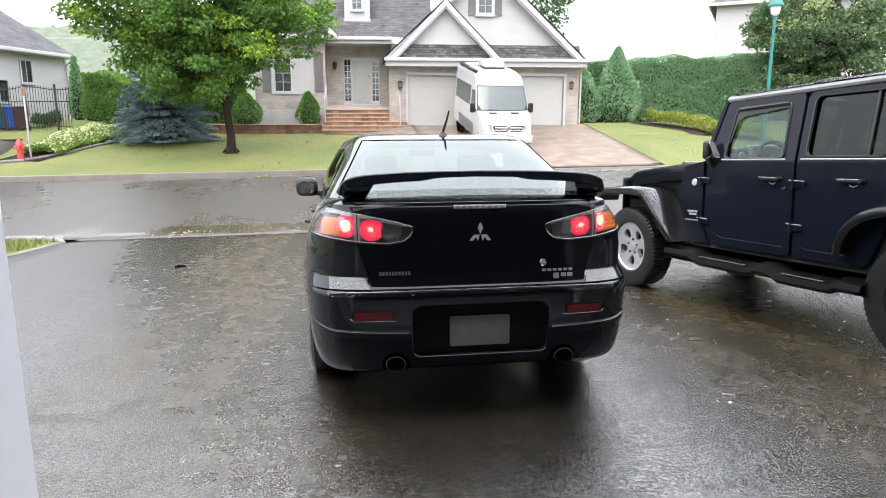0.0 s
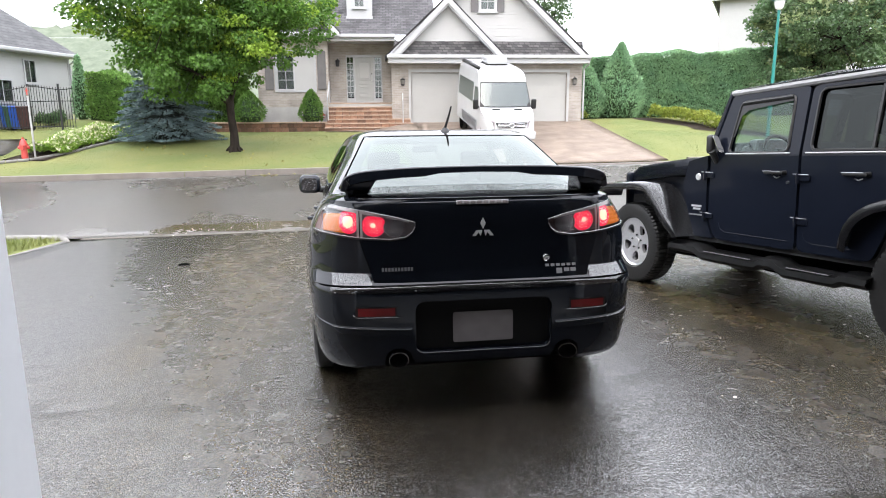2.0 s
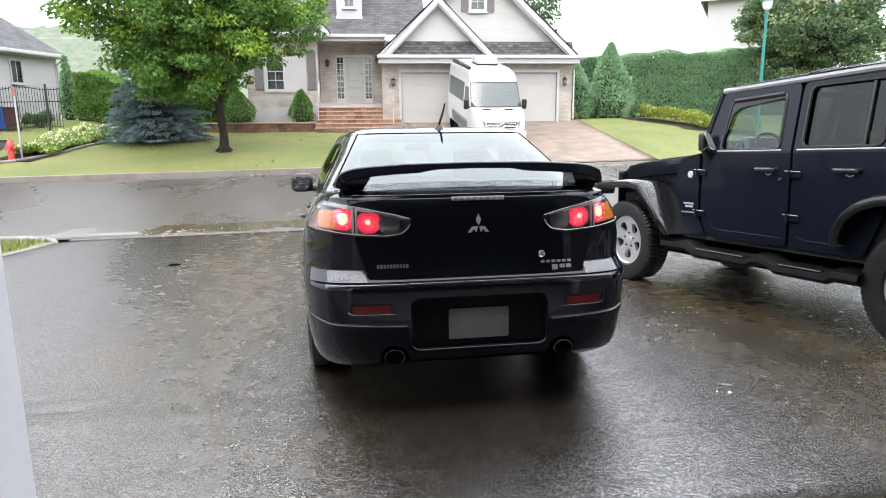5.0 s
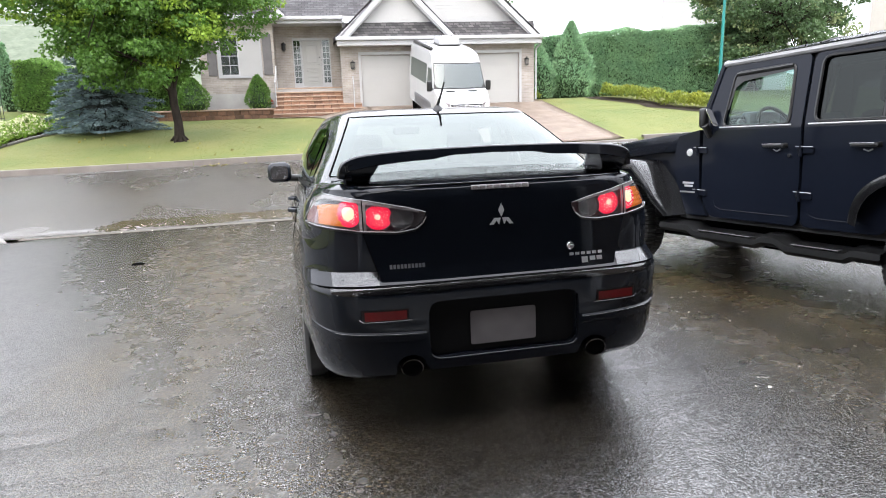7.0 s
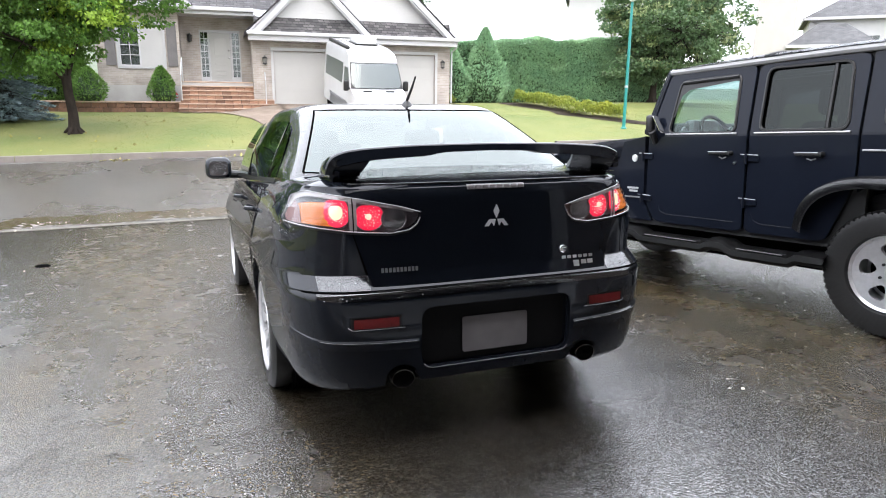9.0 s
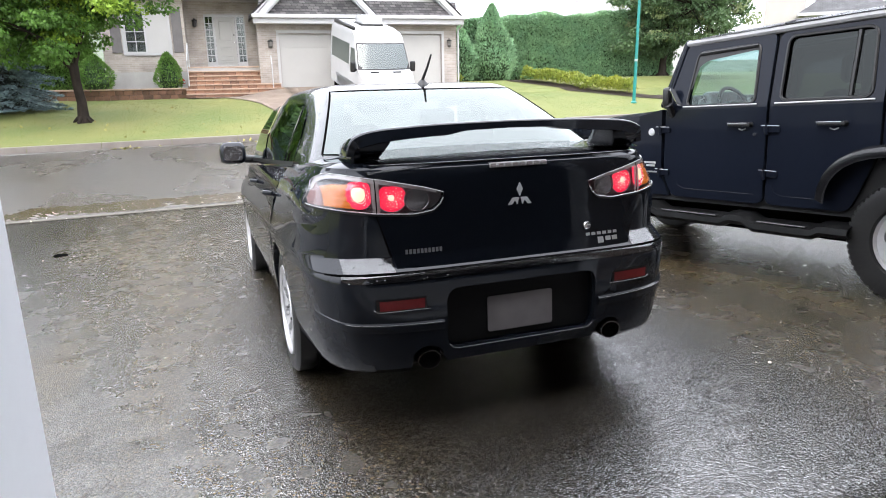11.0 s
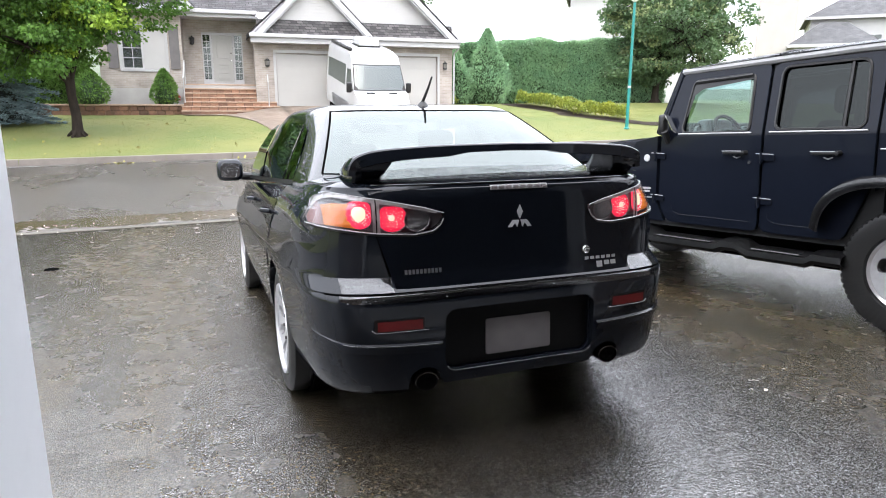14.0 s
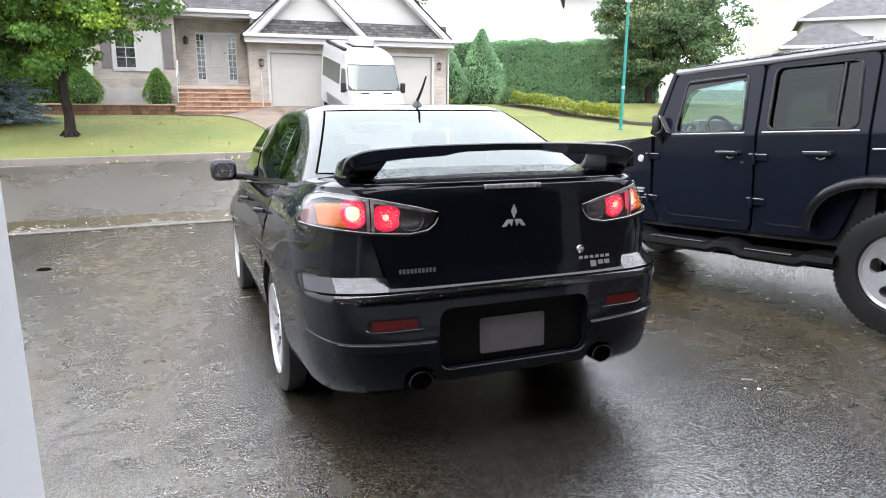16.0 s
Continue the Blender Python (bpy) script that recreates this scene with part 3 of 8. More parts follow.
def sheet(rows, thick=0.0, bm=None):
    """A grid of points as one surface, made thick downwards along its normals if asked."""
    bm = bm or bmesh.new()
    vs = [[bm.verts.new(p) for p in row] for row in rows]
    fs = [bm.faces.new((a[i], a[i + 1], b[i + 1], b[i])) for a, b in zip(vs, vs[1:]) for i in range(len(a) - 1)]
    if thick:
        bmesh.ops.solidify(bm, geom=fs, thickness=thick)
    return bm


def rect(u0, u1, v0, v1, r=0.0, k=4):
    """A rectangle with rounded corners, as a loop."""
    if not r:
        return [(u0, v0), (u1, v0), (u1, v1), (u0, v1)]
    pts = []
    for cu, cv, a0 in ((u1 - r, v0 + r, -90), (u1 - r, v1 - r, 0), (u0 + r, v1 - r, 90), (u0 + r, v0 + r, 180)):
        for i in range(k + 1):
            a = radians(a0 + 90 * i / k)
            pts.append((cu + r * math.cos(a), cv + r * math.sin(a)))
    return pts


def rounded(points, r=0.03, k=4):
    """Any loop with its corners rounded."""
    pts = [Vector(p) for p in points]
    outp = []
    for i, p in enumerate(pts):
        a, b = pts[i - 1] - p, pts[(i + 1) % len(pts)] - p
        ra = min(r, a.length * 0.45, b.length * 0.45)
        s, e = p + a.normalized() * ra, p + b.normalized() * ra
        for j in range(k + 1):
            t = j / k
            outp.append(tuple(s * (1 - t) ** 2 + p * 2 * t * (1 - t) + e * t * t))
    return outp


def interp(table, x):
    """Straight lines between (x, value) pairs."""
    xs, ys = zip(*table)
    return float(np.interp(x, xs, ys))


def cloud(name, verts, faces, mat, parent=None, label="", smooth=False):
    me = bpy.data.meshes.new(name)
    me.from_pydata(np.asarray(verts).tolist(), [], np.asarray(faces).tolist())
    me.materials.append(mat)
    if smooth:
        me.shade_smooth()
    ob = new(name, me)
    ob.parent = parent
    return tagged(ob, label)


RNG = np.random.default_rng(7)


def leaf_mesh(centers, out, size, width=0.6, droop=0.0, spread=0.8, rng=RNG):
    """Folded leaves, four corners each, that look roughly along out."""
    n = len(centers)
    d = np.asarray(out, float) + rng.normal(0, spread, (n, 3))
    d[:, 2] -= droop
    d /= np.linalg.norm(d, axis=1)[:, None] + 1e-9
    side = np.cross(d, rng.normal(0, 1, (n, 3)))
    side /= np.linalg.norm(side, axis=1)[:, None] + 1e-9
    up = np.cross(side, d)
    s = size * rng.uniform(0.6, 1.25, n)[:, None]
    a = centers
    b = centers + d * s * 0.5 + side * s * width * 0.5 + up * s * 0.1
    c = centers + d * s
    e = centers + d * s * 0.5 - side * s * width * 0.5 + up * s * 0.1
    verts = np.stack([a, b, c, e], 1).reshape(-1, 3)
    return verts, np.arange(4 * n).reshape(-1, 4)


# ---- lie of the land ----
SLOPE = radians(3.5)
LAWN = [(18.3, -0.10), (20, 0.15), (21.5, 0.34), (23, 0.56), (24.5, 0.73), (26, 0.79), (26.7, 0.83), (27.25, 0.87), (27.7, 1.02), (28.5, 1.12), (32, 1.2), (60, 1.4), (400, 4.0)]
PATH_EDGE = [(18.3, 1.62), (20.7, 1.53), (22.1, 1.42), (23.4, 1.06), (24.2, 0.51), (24.8, -0.28), (25.2, -1.3), (25.5, -1.5)]
RISE = [(18.3, -0.20), (26.4, 1.17), (28, 1.2), (32, 1.2), (60, 1.4), (400, 4.0)]


def land(x, y):
    """Height of the ground: the sloping driveway, the road, then the rising lawns over the way."""
    tilt = 0.012 * max(-22.0, min(22.0, x))
    if y <= 9.05:
        k = max(0.0, min(1.0, (y - 4.0) / 5.0))
        return -math.tan(SLOPE) * max(y, -1.44) + tilt * k
    if y < 18.2:
        k = (y - 9.05) / 9.15
        return -0.554 + 0.29 * k + 0.05 * math.sin(math.pi * k) + tilt
    k = max(0.0, min(1.0, (x - interp(PATH_EDGE, y) + 1.0) / 1.0))
    k = k * k * (3 - 2 * k)
    k *= 1.0 if x < 10.5 else max(0.0, 1 - (x - 10.5) / 2.5 * (0.0 if y > 24 else 1.0))
    rise = interp(RISE, y)
    if x < 2.6:
        rise = min(rise, 0.87 + 0.32 * max(0.0, min(1.0, (x - 0.6) / 1.9)))
    base = interp(LAWN, y) * (1 - k) + rise * k
    lot = max(0.0, min(1.0, (y - 22.0) / 2.8)) * max(0.0, min(1.0, (-9.0 - x) / 2.2))
    return base + tilt * (1.0 if y < 26 else max(0.25, 1 - (y - 26) / 20)) + 0.40 * lot * lot * (3 - 2 * lot)


def drape(xs, ys, lift=0.0, edge=None):
    return [[(x, y, land(x, y) + lift) for x in xs] for y in ys]


def steps_of(a, b, n):
    return [a + (b - a) * i / n for i in range(n + 1)]


# ---- ground, road, driveway ----
def cover(x, y):
    """How far the ground lies under paving laid on it."""
    paved = (-5.5 < x < 9.0 and y < 9.05) or (9.0 < y < 18.25) or (interp(PATH_EDGE, y) + 0.55 < x < 10.6 and 18.2 < y < 26.3) or y < -1.4
    return -0.12 if paved else 0.0


gx = [-600, -300, -150, -90, -60, -45, -36] + steps_of(-30, -6, 48) + [-5.56, -5.49] + steps_of(-5, 8.5, 27) + [8.99, 9.01] + steps_of(9.5, 30, 41) + [36, 45, 60, 90, 150, 300, 600]
gy = [-80, -40, -20, -10, -3, -1.45, -1.38] + steps_of(-1, 8.5, 19) + [8.98, 9.08] + steps_of(10, 18, 8) + [18.24, 18.26] + steps_of(18.5, 30, 46) + [32, 35, 40, 50, 60, 80, 120, 200, 300, 400, 700]
tagged(part("ground", sheet([[(x, y, land(x, y) + cover(x, y)) for x in gx] for y in gy]), M_grass, smooth=True), "mown green and yellowish lawn, damp, rising behind the street", "lawn", kind="structure")
tagged(part("driveway", sheet(drape(steps_of(-5.5, 9.0, 29), steps_of(-1.44, 8.96, 26), 0.0), 0.08), M_drive, smooth=True), "wet dark asphalt driveway sloping to the street", "driveway", kind="structure")
tagged(part("road", sheet(drape([-120, -60, -40] + steps_of(-30, 30, 40) + [40, 60, 120], steps_of(9.16, 18.18, 18), 0.0), 0.06), M_road, smooth=True), "wet grey asphalt street reflecting the sky", "road", kind="structure")
tagged(part("driveway_opposite", sheet(drape(steps_of(2.5, 10.5, 16), steps_of(18.36, 26.55, 20), 0.004), 0.05), M_paver, smooth=True), "pinkish wet paved driveway rising to the garage", "driveway", kind="structure")

walk_rows = []
for y in steps_of(18.36, 26.35, 40):
    x0 = interp(PATH_EDGE, y)
    walk_rows.append([(x, y, land(x, y) + 0.022) for x in steps_of(x0, 2.56, 10)])
tagged(part("garden_path", sheet(walk_rows, 0.04), M_paver, smooth=True), "pinkish paved path curving to the front steps", "path", kind="structure")
gutter = thing("gutter_strip", "thin pale concrete strip between driveway and street", "gutter", kind="structure")
for i in range(16):
    x0 = -5.3 + i * 0.92
    rows = [[(x0 + 0.004 + k * 0.228, y, land(x0 + k * 0.228, 9.05) + h) for k in range(5)] for y, h in ((9.015, -0.05), (9.02, 0.007), (9.15, 0.010), (9.155, -0.05))]
    part("concrete_slab", sheet(rows), M_gutter, gutter)

kerb = thing("kerb", "long damp concrete kerb along the opposite lawn", "kerb", kind="structure")
for i in range(30):
    x0 = -44 + i * 1.83
    if x0 > 11:
        break
    low = 2.0 < x0 + 0.9 < 11.0
    top = 0.03 if low else 0.155
    prof = [(18.17, -0.28), (18.185, -0.26 + top), (18.20, -0.245 + top), (18.33, -0.24 + top), (18.345, -0.26 + top), (18.35, -0.4)]
    part("kerb_stone", sheet([[(x0 + 0.006 + k * 0.3635, y, z + 0.012 * max(-22, x0 + k * 0.3635)) for k in range(6)] for y, z in prof]), M_kerb, kerb)
for i in range(16):
    x0 = 11.1 + i * 1.83
    prof = [(18.17, -0.28), (18.185, -0.105), (18.20, -0.09), (18.33, -0.085), (18.345, -0.105), (18.35, -0.4)]
    part("kerb_stone", sheet([[(x0 + 0.006 + k * 0.3635, y, z + 0.012 * min(22, x0 + k * 0.3635)) for k in range(6)] for y, z in prof]), M_kerb, kerb)

# the lawn corner and kerb end beside the driveway
corner = thing("kerb_return", "pale concrete kerb end at the lawn corner", "kerb", kind="structure")
part("kerb_stone", tube([(-14, 9.28, land(-14, 9.2) + 0.03), (-7.0, 9.28, land(-7, 9.2) + 0.03), (-6.0, 9.22, land(-6, 9.2) + 0.02), (-5.55, 9.05, land(-5.5, 9) + 0.0), (-5.36, 8.7, land(-5.4, 8.7) - 0.02)], [0.07, 0.07, 0.065, 0.06, 0.04], 12), M_edging, corner, smooth=True)
part("edging_strip", tube([(-5.42, 8.75, land(-5.4, 8.75) - 0.03), (-5.5, 7.0, land(-5.5, 7) - 0.05), (-5.5, 3.0, land(-5.5, 3) - 0.05)], 0.06, 8), M_edging, corner, smooth=True)

drain = thing("storm_drain", "round iron storm drain grate sunk in the wet gutter", "drain", pose(-5.42, 9.72, land(-5.42, 9.72) - 0.002, 2.6, -0.7, 0))
part("rim", lathe([(0.30, -0.03), (0.30, 0.006), (0.35, 0.006), (0.36, -0.03)], sides=36), M_iron, drain)
part("well", lathe([(0.0, -0.028), (0.30, -0.028)], sides=24), M_hole, drain)
for i in range(9):
    u = -0.24 + i * 0.06
    w = math.sqrt(0.29 ** 2 - u * u)
    part("bar", box(u - 0.014, u + 0.014, -w, w, -0.02, 0.004), M_iron, drain)
valve = thing("water_valve_cover", "small dark iron valve cover in the driveway", "valve cover", pose(-2.70, 5.33, land(-2.7, 5.33) + 0.002))
part("lid", lathe([(0.0, 0.006), (0.062, 0.008), (0.072, 0.002), (0.076, -0.01)], sides=20), M_hole, valve)

# ---- the garage that the camera stands in ----
Z0 = land(0, -1.44)
floor_slab = part("garage_floor", box(-3.4, 3.3, -8.2, -1.44, Z0 - 0.2, Z0 - 0.004), M_concrete)
tagged(floor_slab, "smooth grey concrete garage floor", "floor", kind="structure")
# front wall out of view, made wide to keep sky light off the car's tail
front = part("unseen_wall_front", plate([(-5.0, Z0 - 0.3), (-1.46, Z0 - 0.3), (-1.46, Z0 + 2.15), (1.30, Z0 + 2.15), (1.30, Z0 - 0.3), (9.4, Z0 - 0.3), (9.4, 3.1), (-5.0, 3.1)], [], 0.2, lambda u, v, w: (u, -1.50 - w, v)), M_unseen_brick)
tagged(front, "unseen brick front wall round the garage doorway, widened to block sky light", "wall", kind="structure")
inner = part("wall_lining", plate([(-3.4, Z0), (-1.52, Z0), (-1.52, Z0 + 2.2), (1.36, Z0 + 2.2), (1.36, Z0), (3.3, Z0), (3.3, 2.9), (-3.4, 2.9)], [], 0.03, lambda u, v, w: (u, -1.715 - w, v)), M_bounce_wall)
tagged(inner, "inside lining round the garage doorway, kept pale to bounce light", "wall", kind="structure")
for nm, b in (("wall_west", box(-3.6, -3.4, -8.3, -1.75, Z0 - 0.2, 2.9)), ("wall_east", box(3.3, 3.5, -8.3, -1.75, Z0 - 0.2, 2.9)), ("wall_back", box(-3.6, 3.5, -8.5, -8.3, Z0 - 0.2, 2.9))):
    tagged(part(nm, b, M_bounce_wall), "plain unseen garage wall, kept pale to bounce light", "wall", kind="structure")
tagged(part("ceiling", box(-3.6, 3.5, -8.5, -1.5, 2.9, 3.1), M_bounce_wall), "plain unseen garage ceiling, kept pale to bounce light", "ceiling", kind="structure")
jamb = thing("garage_doorway_trim", "smooth white jamb trim lining the open garage doorway", "door trim", kind="structure")
part("jamb_board", box(-1.475, -1.45, -1.712, -1.435, Z0 - 0.02, Z0 + 2.15, 0.004), M_jamb, jamb)
part("jamb_board", box(1.29, 1.315, -1.712, -1.435, Z0 - 0.02, Z0 + 2.15, 0.004), M_jamb, jamb)
part("head_board", box(-1.475, 1.315, -1.712, -1.435, Z0 + 2.15, Z0 + 2.175, 0.004), M_jamb, jamb)
part("door_seal", box(-1.50, -1.478, -1.742, -1.7145, Z0, Z0 + 2.15), M_trim, jamb, "black rubber weather seal")
# unseen slab added to block sky light behind the car
tagged(part("roof_slab", box(-5.4, 9.8, -9.0, -1.15, 3.11, 3.29), M_shingle), "plain unseen roof slab added over the garage to shut off sky light", "roof", kind="structure")


# ---- the house over the way ----
HM = pose(2.37, 26.48, 1.22, 0, 0, -4.0)
house = thing("house", "cream and beige brick house with grey shingle roof and double garage", "house", HM)


def clapboards(outline_at, z0, z1, y, mat, parent, row=0.115, x_of=None):
    """Lapped siding boards between two slanting sides, as one mesh."""
    bm = bmesh.new()
    z = z0
    while z < z1 - 0.02:
        t = min(z + row, z1)
        (a0, a1), (b0, b1) = outline_at(z), outline_at(t)
        if a1 - a0 > 0.05:
            v = [bm.verts.new(p) for p in ((a0, y - 0.016, z), (a1, y - 0.016, z), (b1, y - 0.002, t), (b0, y - 0.002, t), (a0, y + 0.02, z), (a1, y + 0.02, z))]
            bm.faces.new(v[:4])
            bm.faces.new((v[4], v[5], v[1], v[0]))
        z = t
    return part("siding", bm, mat, parent)


def window(parent, x0, x1, z0, z1, y, cols, rows, frame_mat=M_white, shut=None, curtain=None, fw=0.07):
    w = part("window", plate(rect(x0, x1, z0, z1), [rect(x0 + fw, x1 - fw, z0 + fw, z1 - fw)], 0.08, lambda u, v, d: (u, y - 0.05 + d, v)), frame_mat, parent, "white framed window")
    part("sill", box(x0 - 0.05, x1 + 0.05, y - 0.10, y + 0.01, z0 - 0.05, z0 - 0.002, 0.008), frame_mat, w)
    pane = part("pane", box(x0 + fw, x1 - fw, y - 0.012, y - 0.006, z0 + fw, z1 - fw), M_glass_house, w)
    pane.visible_shadow = False
    iw, ih = x1 - x0 - 2 * fw, z1 - z0 - 2 * fw
    for i in range(1, cols):
        u = x0 + fw + iw * i / cols
        part("glazing_bar", box(u - 0.013, u + 0.013, y - 0.03, y - 0.014, z0 + fw, z1 - fw), frame_mat, w)
    for i in range(1, rows):
        v = z0 + fw + ih * i / rows
        part("glazing_bar", box(x0 + fw, x1 - fw, y - 0.031, y - 0.015, v - 0.013, v + 0.013), frame_mat, w)
    return w


# garage block
DOORS = ((0.0, 3.05), (3.90, 6.95))
part("wall", plate(rect(-0.86, 7.66, -0.4, 2.55), [rect(a, b, 0.0, 2.13) for a, b in DOORS], 0.25), M_brick, house, "beige brick garage front")
part("wall", box(-0.86, -0.62, 0.25, 3.0, -0.4, 2.75), M_brick, house)
part("wall", box(7.42, 7.66, 0.25, 9.0, -0.4, 2.55), M_brick, house)
for a, b in DOORS:
    gd = part("garage_door", box(a, b, 0.10, 0.14, 0.0, 2.13), M_garage_door, house, "closed off-white sectional garage door")
    for k in range(4):
        part("door_panel", box(a + 0.01, b - 0.01, 0.085, 0.099, k * 0.532 + 0.002, k * 0.532 + 0.530, 0.003), M_garage_door, gd)
    part("door_frame", plate([(a - 0.12, -0.02), (a - 0.02, -0.02), (a - 0.02, 2.15), (b + 0.02, 2.15), (b + 0.02, -0.02), (b + 0.12, -0.02), (b + 0.12, 2.27), (a - 0.12, 2.27)], [], 0.04, lambda u, v, w: (u, -0.042 + w, v)), M_siding_grey, gd)

# gables over the garage
PK, FT = 6.85, 2.86


def big_at(z):
    h = (PK - z) / 0.92
    return 3.35 - h, 3.35 + h


def small_at(z):
    h = 5.22 - z
    return 1.58 - h, 1.58 + h


part("gable_wall", plate([(-0.8, 2.5), (7.5, 2.5), (7.5, 2.75), (3.35, 6.6), (-0.8, 2.75)], [], 0.2, lambda u, v, w: (u, 0.02 + w, v)), M_siding, house)
clapboards(lambda z: (max(big_at(z)[0] + 0.25, -0.9), big_at(z)[1] - 0.25), 3.44, 6.6, -0.02, M_siding, house)
clapboards(lambda z: (small_at(z)[0] + 0.3, small_at(z)[1] - 0.3), 3.44, 4.9, -0.20, M_siding, house)
part("gable_wall", plate([(small_at(3.4)[0] + 0.2, 3.4), (small_at(3.4)[1] - 0.2, 3.4), (1.58, 4.98)], [], 0.14, lambda u, v, w: (u, -0.17 + w, v)), M_siding, house)
# shingled skirt below the siding
part("shingle_band", sheet([[(x, y, z) for x in steps_of(-0.75, 7.55, 20)] for y, z in ((-0.46, 2.86), (-0.24, 3.44))], 0.03), M_shingle_band, house, "grey shingle skirt roof")


def rake(parent, cx, pk, foot_z, slope, y0, y1, w=0.24, name="rake_board", mat=M_white, side=(-1, 1)):
    for s in side:
        h = (pk - foot_z) / slope
        d = Vector((s * h, 0, foot_z - pk))
        n = Vector((s * (pk - foot_z), 0, h)).normalized()
        bm = bmesh.new()
        a, b = Vector((cx, 0, pk)), Vector((cx, 0, pk)) + d
        q = [a, b, b - n * w, a - Vector((0, 0, w / max(n.z, 0.1)))]
        vs = [[bm.verts.new((p.x, y, p.z)) for p in q] for y in (y0, y1)]
        bm.faces.new(vs[0]), bm.faces.new(vs[1])
        for i in range(4):
            bm.faces.new((vs[0][i], vs[0][(i + 1) % 4], vs[1][(i + 1) % 4], vs[1][i]))
        part(name, bm, mat, parent)


rake(house, 3.35, PK, FT, 0.92, -0.52, -0.44, 0.20)
rake(house, 3.35, PK - 0.20, FT + 0.05, 0.92, -0.44, -0.05, 0.12)
rake(house, 1.58, 5.25, FT, 1.0, -0.62, -0.54, 0.20)
rake(house, 1.58, 5.05, FT + 0.02, 1.0, -0.54, -0.2, 0.12)
# eave, gutter and soffit
part("soffit", box(-0.98, 7.80, -0.55, 0.02, 2.50, 2.56), M_white, house)
part("fascia", box(-1.0, 7.82, -0.58, -0.551, 2.50, 2.72), M_white, house)
part("gutter", box(-1.05, 7.88, -0.70, -0.581, 2.70, 2.85, 0.03), M_white, house, "white eave gutter")
part("downspout", tube([(7.80, -0.64, 2.70), (7.80, -0.4, 2.45), (7.72, -0.06, 2.3), (7.72, -0.06, 0.1)], 0.04, 8), M_white, house)


def roof_slab(parent, pts, thick=0.08, label=""):
    """A shingled slope through four corners, its lower edge first."""
    a, b, c, d = (Vector(p) for p in pts)
    rows = [[a.lerp(b, i / 8).lerp(d.lerp(c, i / 8), j / 8) for i in range(9)] for j in range(9)]
    return part("roof", sheet(rows, thick), M_shingle, parent, label)


roof_slab(house, [(-1.15, -0.55, 2.80), (-1.15, 9, 2.80), (3.35, 9, 6.95), (3.35, -0.55, 6.95)])
roof_slab(house, [(7.85, 9, 2.80), (7.85, -0.55, 2.80), (3.35, -0.55, 6.95), (3.35, 9, 6.95)])
roof_slab(house, [(-0.82, -0.65, 2.90), (-0.82, 3, 2.90), (1.58, 3, 5.30), (1.58, -0.65, 5.30)])
roof_slab(house, [(3.98, 3, 2.90), (3.98, -0.65, 2.90), (1.58, -0.65, 5.30), (1.58, 3, 5.30)])
# attic window with shutters
window(house, 2.95, 3.75, 4.68, 5.85, -0.05, 2, 3, fw=0.12)
for a in (2.62, 3.77):
    part("shutter", box(a, a + 0.31, -0.08, -0.045, 4.68, 5.85, 0.008), M_shutter, house, "grey brown shutter")

# entrance recess
part("wall", plate(rect(-3.75, -0.62, -0.4, 3.75), [rect(-3.0, -1.3, 0.92, 3.1)], 0.2, lambda u, v, w: (u, 2.6 + w, v)), M_brick, house, "beige brick entrance wall")
part("wall", box(-3.98, -3.75, 1.85, 2.8, -0.4, 3.7), M_brick, house)
# dark panel added behind the entrance glass in place of the unlit hall
part("hall_shade_panel", box(-3.1, -1.2, 3.2, 3.25, 0.8, 3.2), M_interior, house)
part("door_frame", plate(rect(-3.0, -1.3, 0.92, 3.1), [rect(-2.95, -2.66, 1.12, 3.0), rect(-2.58, -1.72, 0.97, 3.0), rect(-1.64, -1.35, 1.12, 3.0)], 0.12, lambda u, v, w: (u, 2.56 + w, v)), M_white, house, "white entrance frame with sidelights")
leaf = part("door", box(-2.575, -1.725, 2.60, 2.645, 0.975, 2.995), M_garage_door, house, "closed white panelled front door")
for a, b, c, d in ((-2.46, -1.84, 1.95, 2.85), (-2.46, -1.84, 1.55, 1.80), (-2.46, -1.84, 1.10, 1.42)):
    part("door_panel", plate(rect(a, b, c, d), [rect(a + 0.04, b - 0.04, c + 0.04, d - 0.04)], 0.014, lambda u, v, w: (u, 2.598 - w * 2.2, v)), M_garage_door, leaf)
    part("door_panel", box(a + 0.06, b - 0.06, 2.578, 2.599, c + 0.075, d - 0.075, 0.012), M_garage_door, leaf)
part("door_knob", lathe([(0.0, 0.0), (0.03, -0.004), (0.035, -0.03), (0.02, -0.05), (0.0, -0.052)], "Y", 14, center=(-1.80, 2.60, 1.93)), M_chrome, leaf)
part("deadbolt", lathe([(0.0, -0.012), (0.03, -0.012), (0.03, 0.0)], "Y", 14, center=(-1.80, 2.60, 2.25)), M_black_metal, leaf)
for a in (-2.95, -1.64):
    sl = part("sidelight_pane", box(a, a + 0.29, 2.62, 2.626, 1.12, 3.0), M_glass_house, house)
    for i in range(1, 7):
        v = 1.12 + 1.88 * i / 7
        part("glazing_bar", box(a, a + 0.29, 2.602, 2.618, v - 0.014, v + 0.014), M_white, sl)
    part("glazing_bar", box(a + 0.135, a + 0.155, 2.601, 2.619, 1.12, 3.0), M_white, sl)
part("porch_ceiling", box(-3.75, -0.6, 1.3, 2.8, 3.62, 3.68), M_white, house)
part("porch_fascia", box(-3.45, -0.7, 1.25, 1.31, 3.60, 3.80), M_white, house)
part("gutter", box(-3.45, -0.65, 1.12, 1.25, 3.74, 3.90, 0.03), M_white, house)
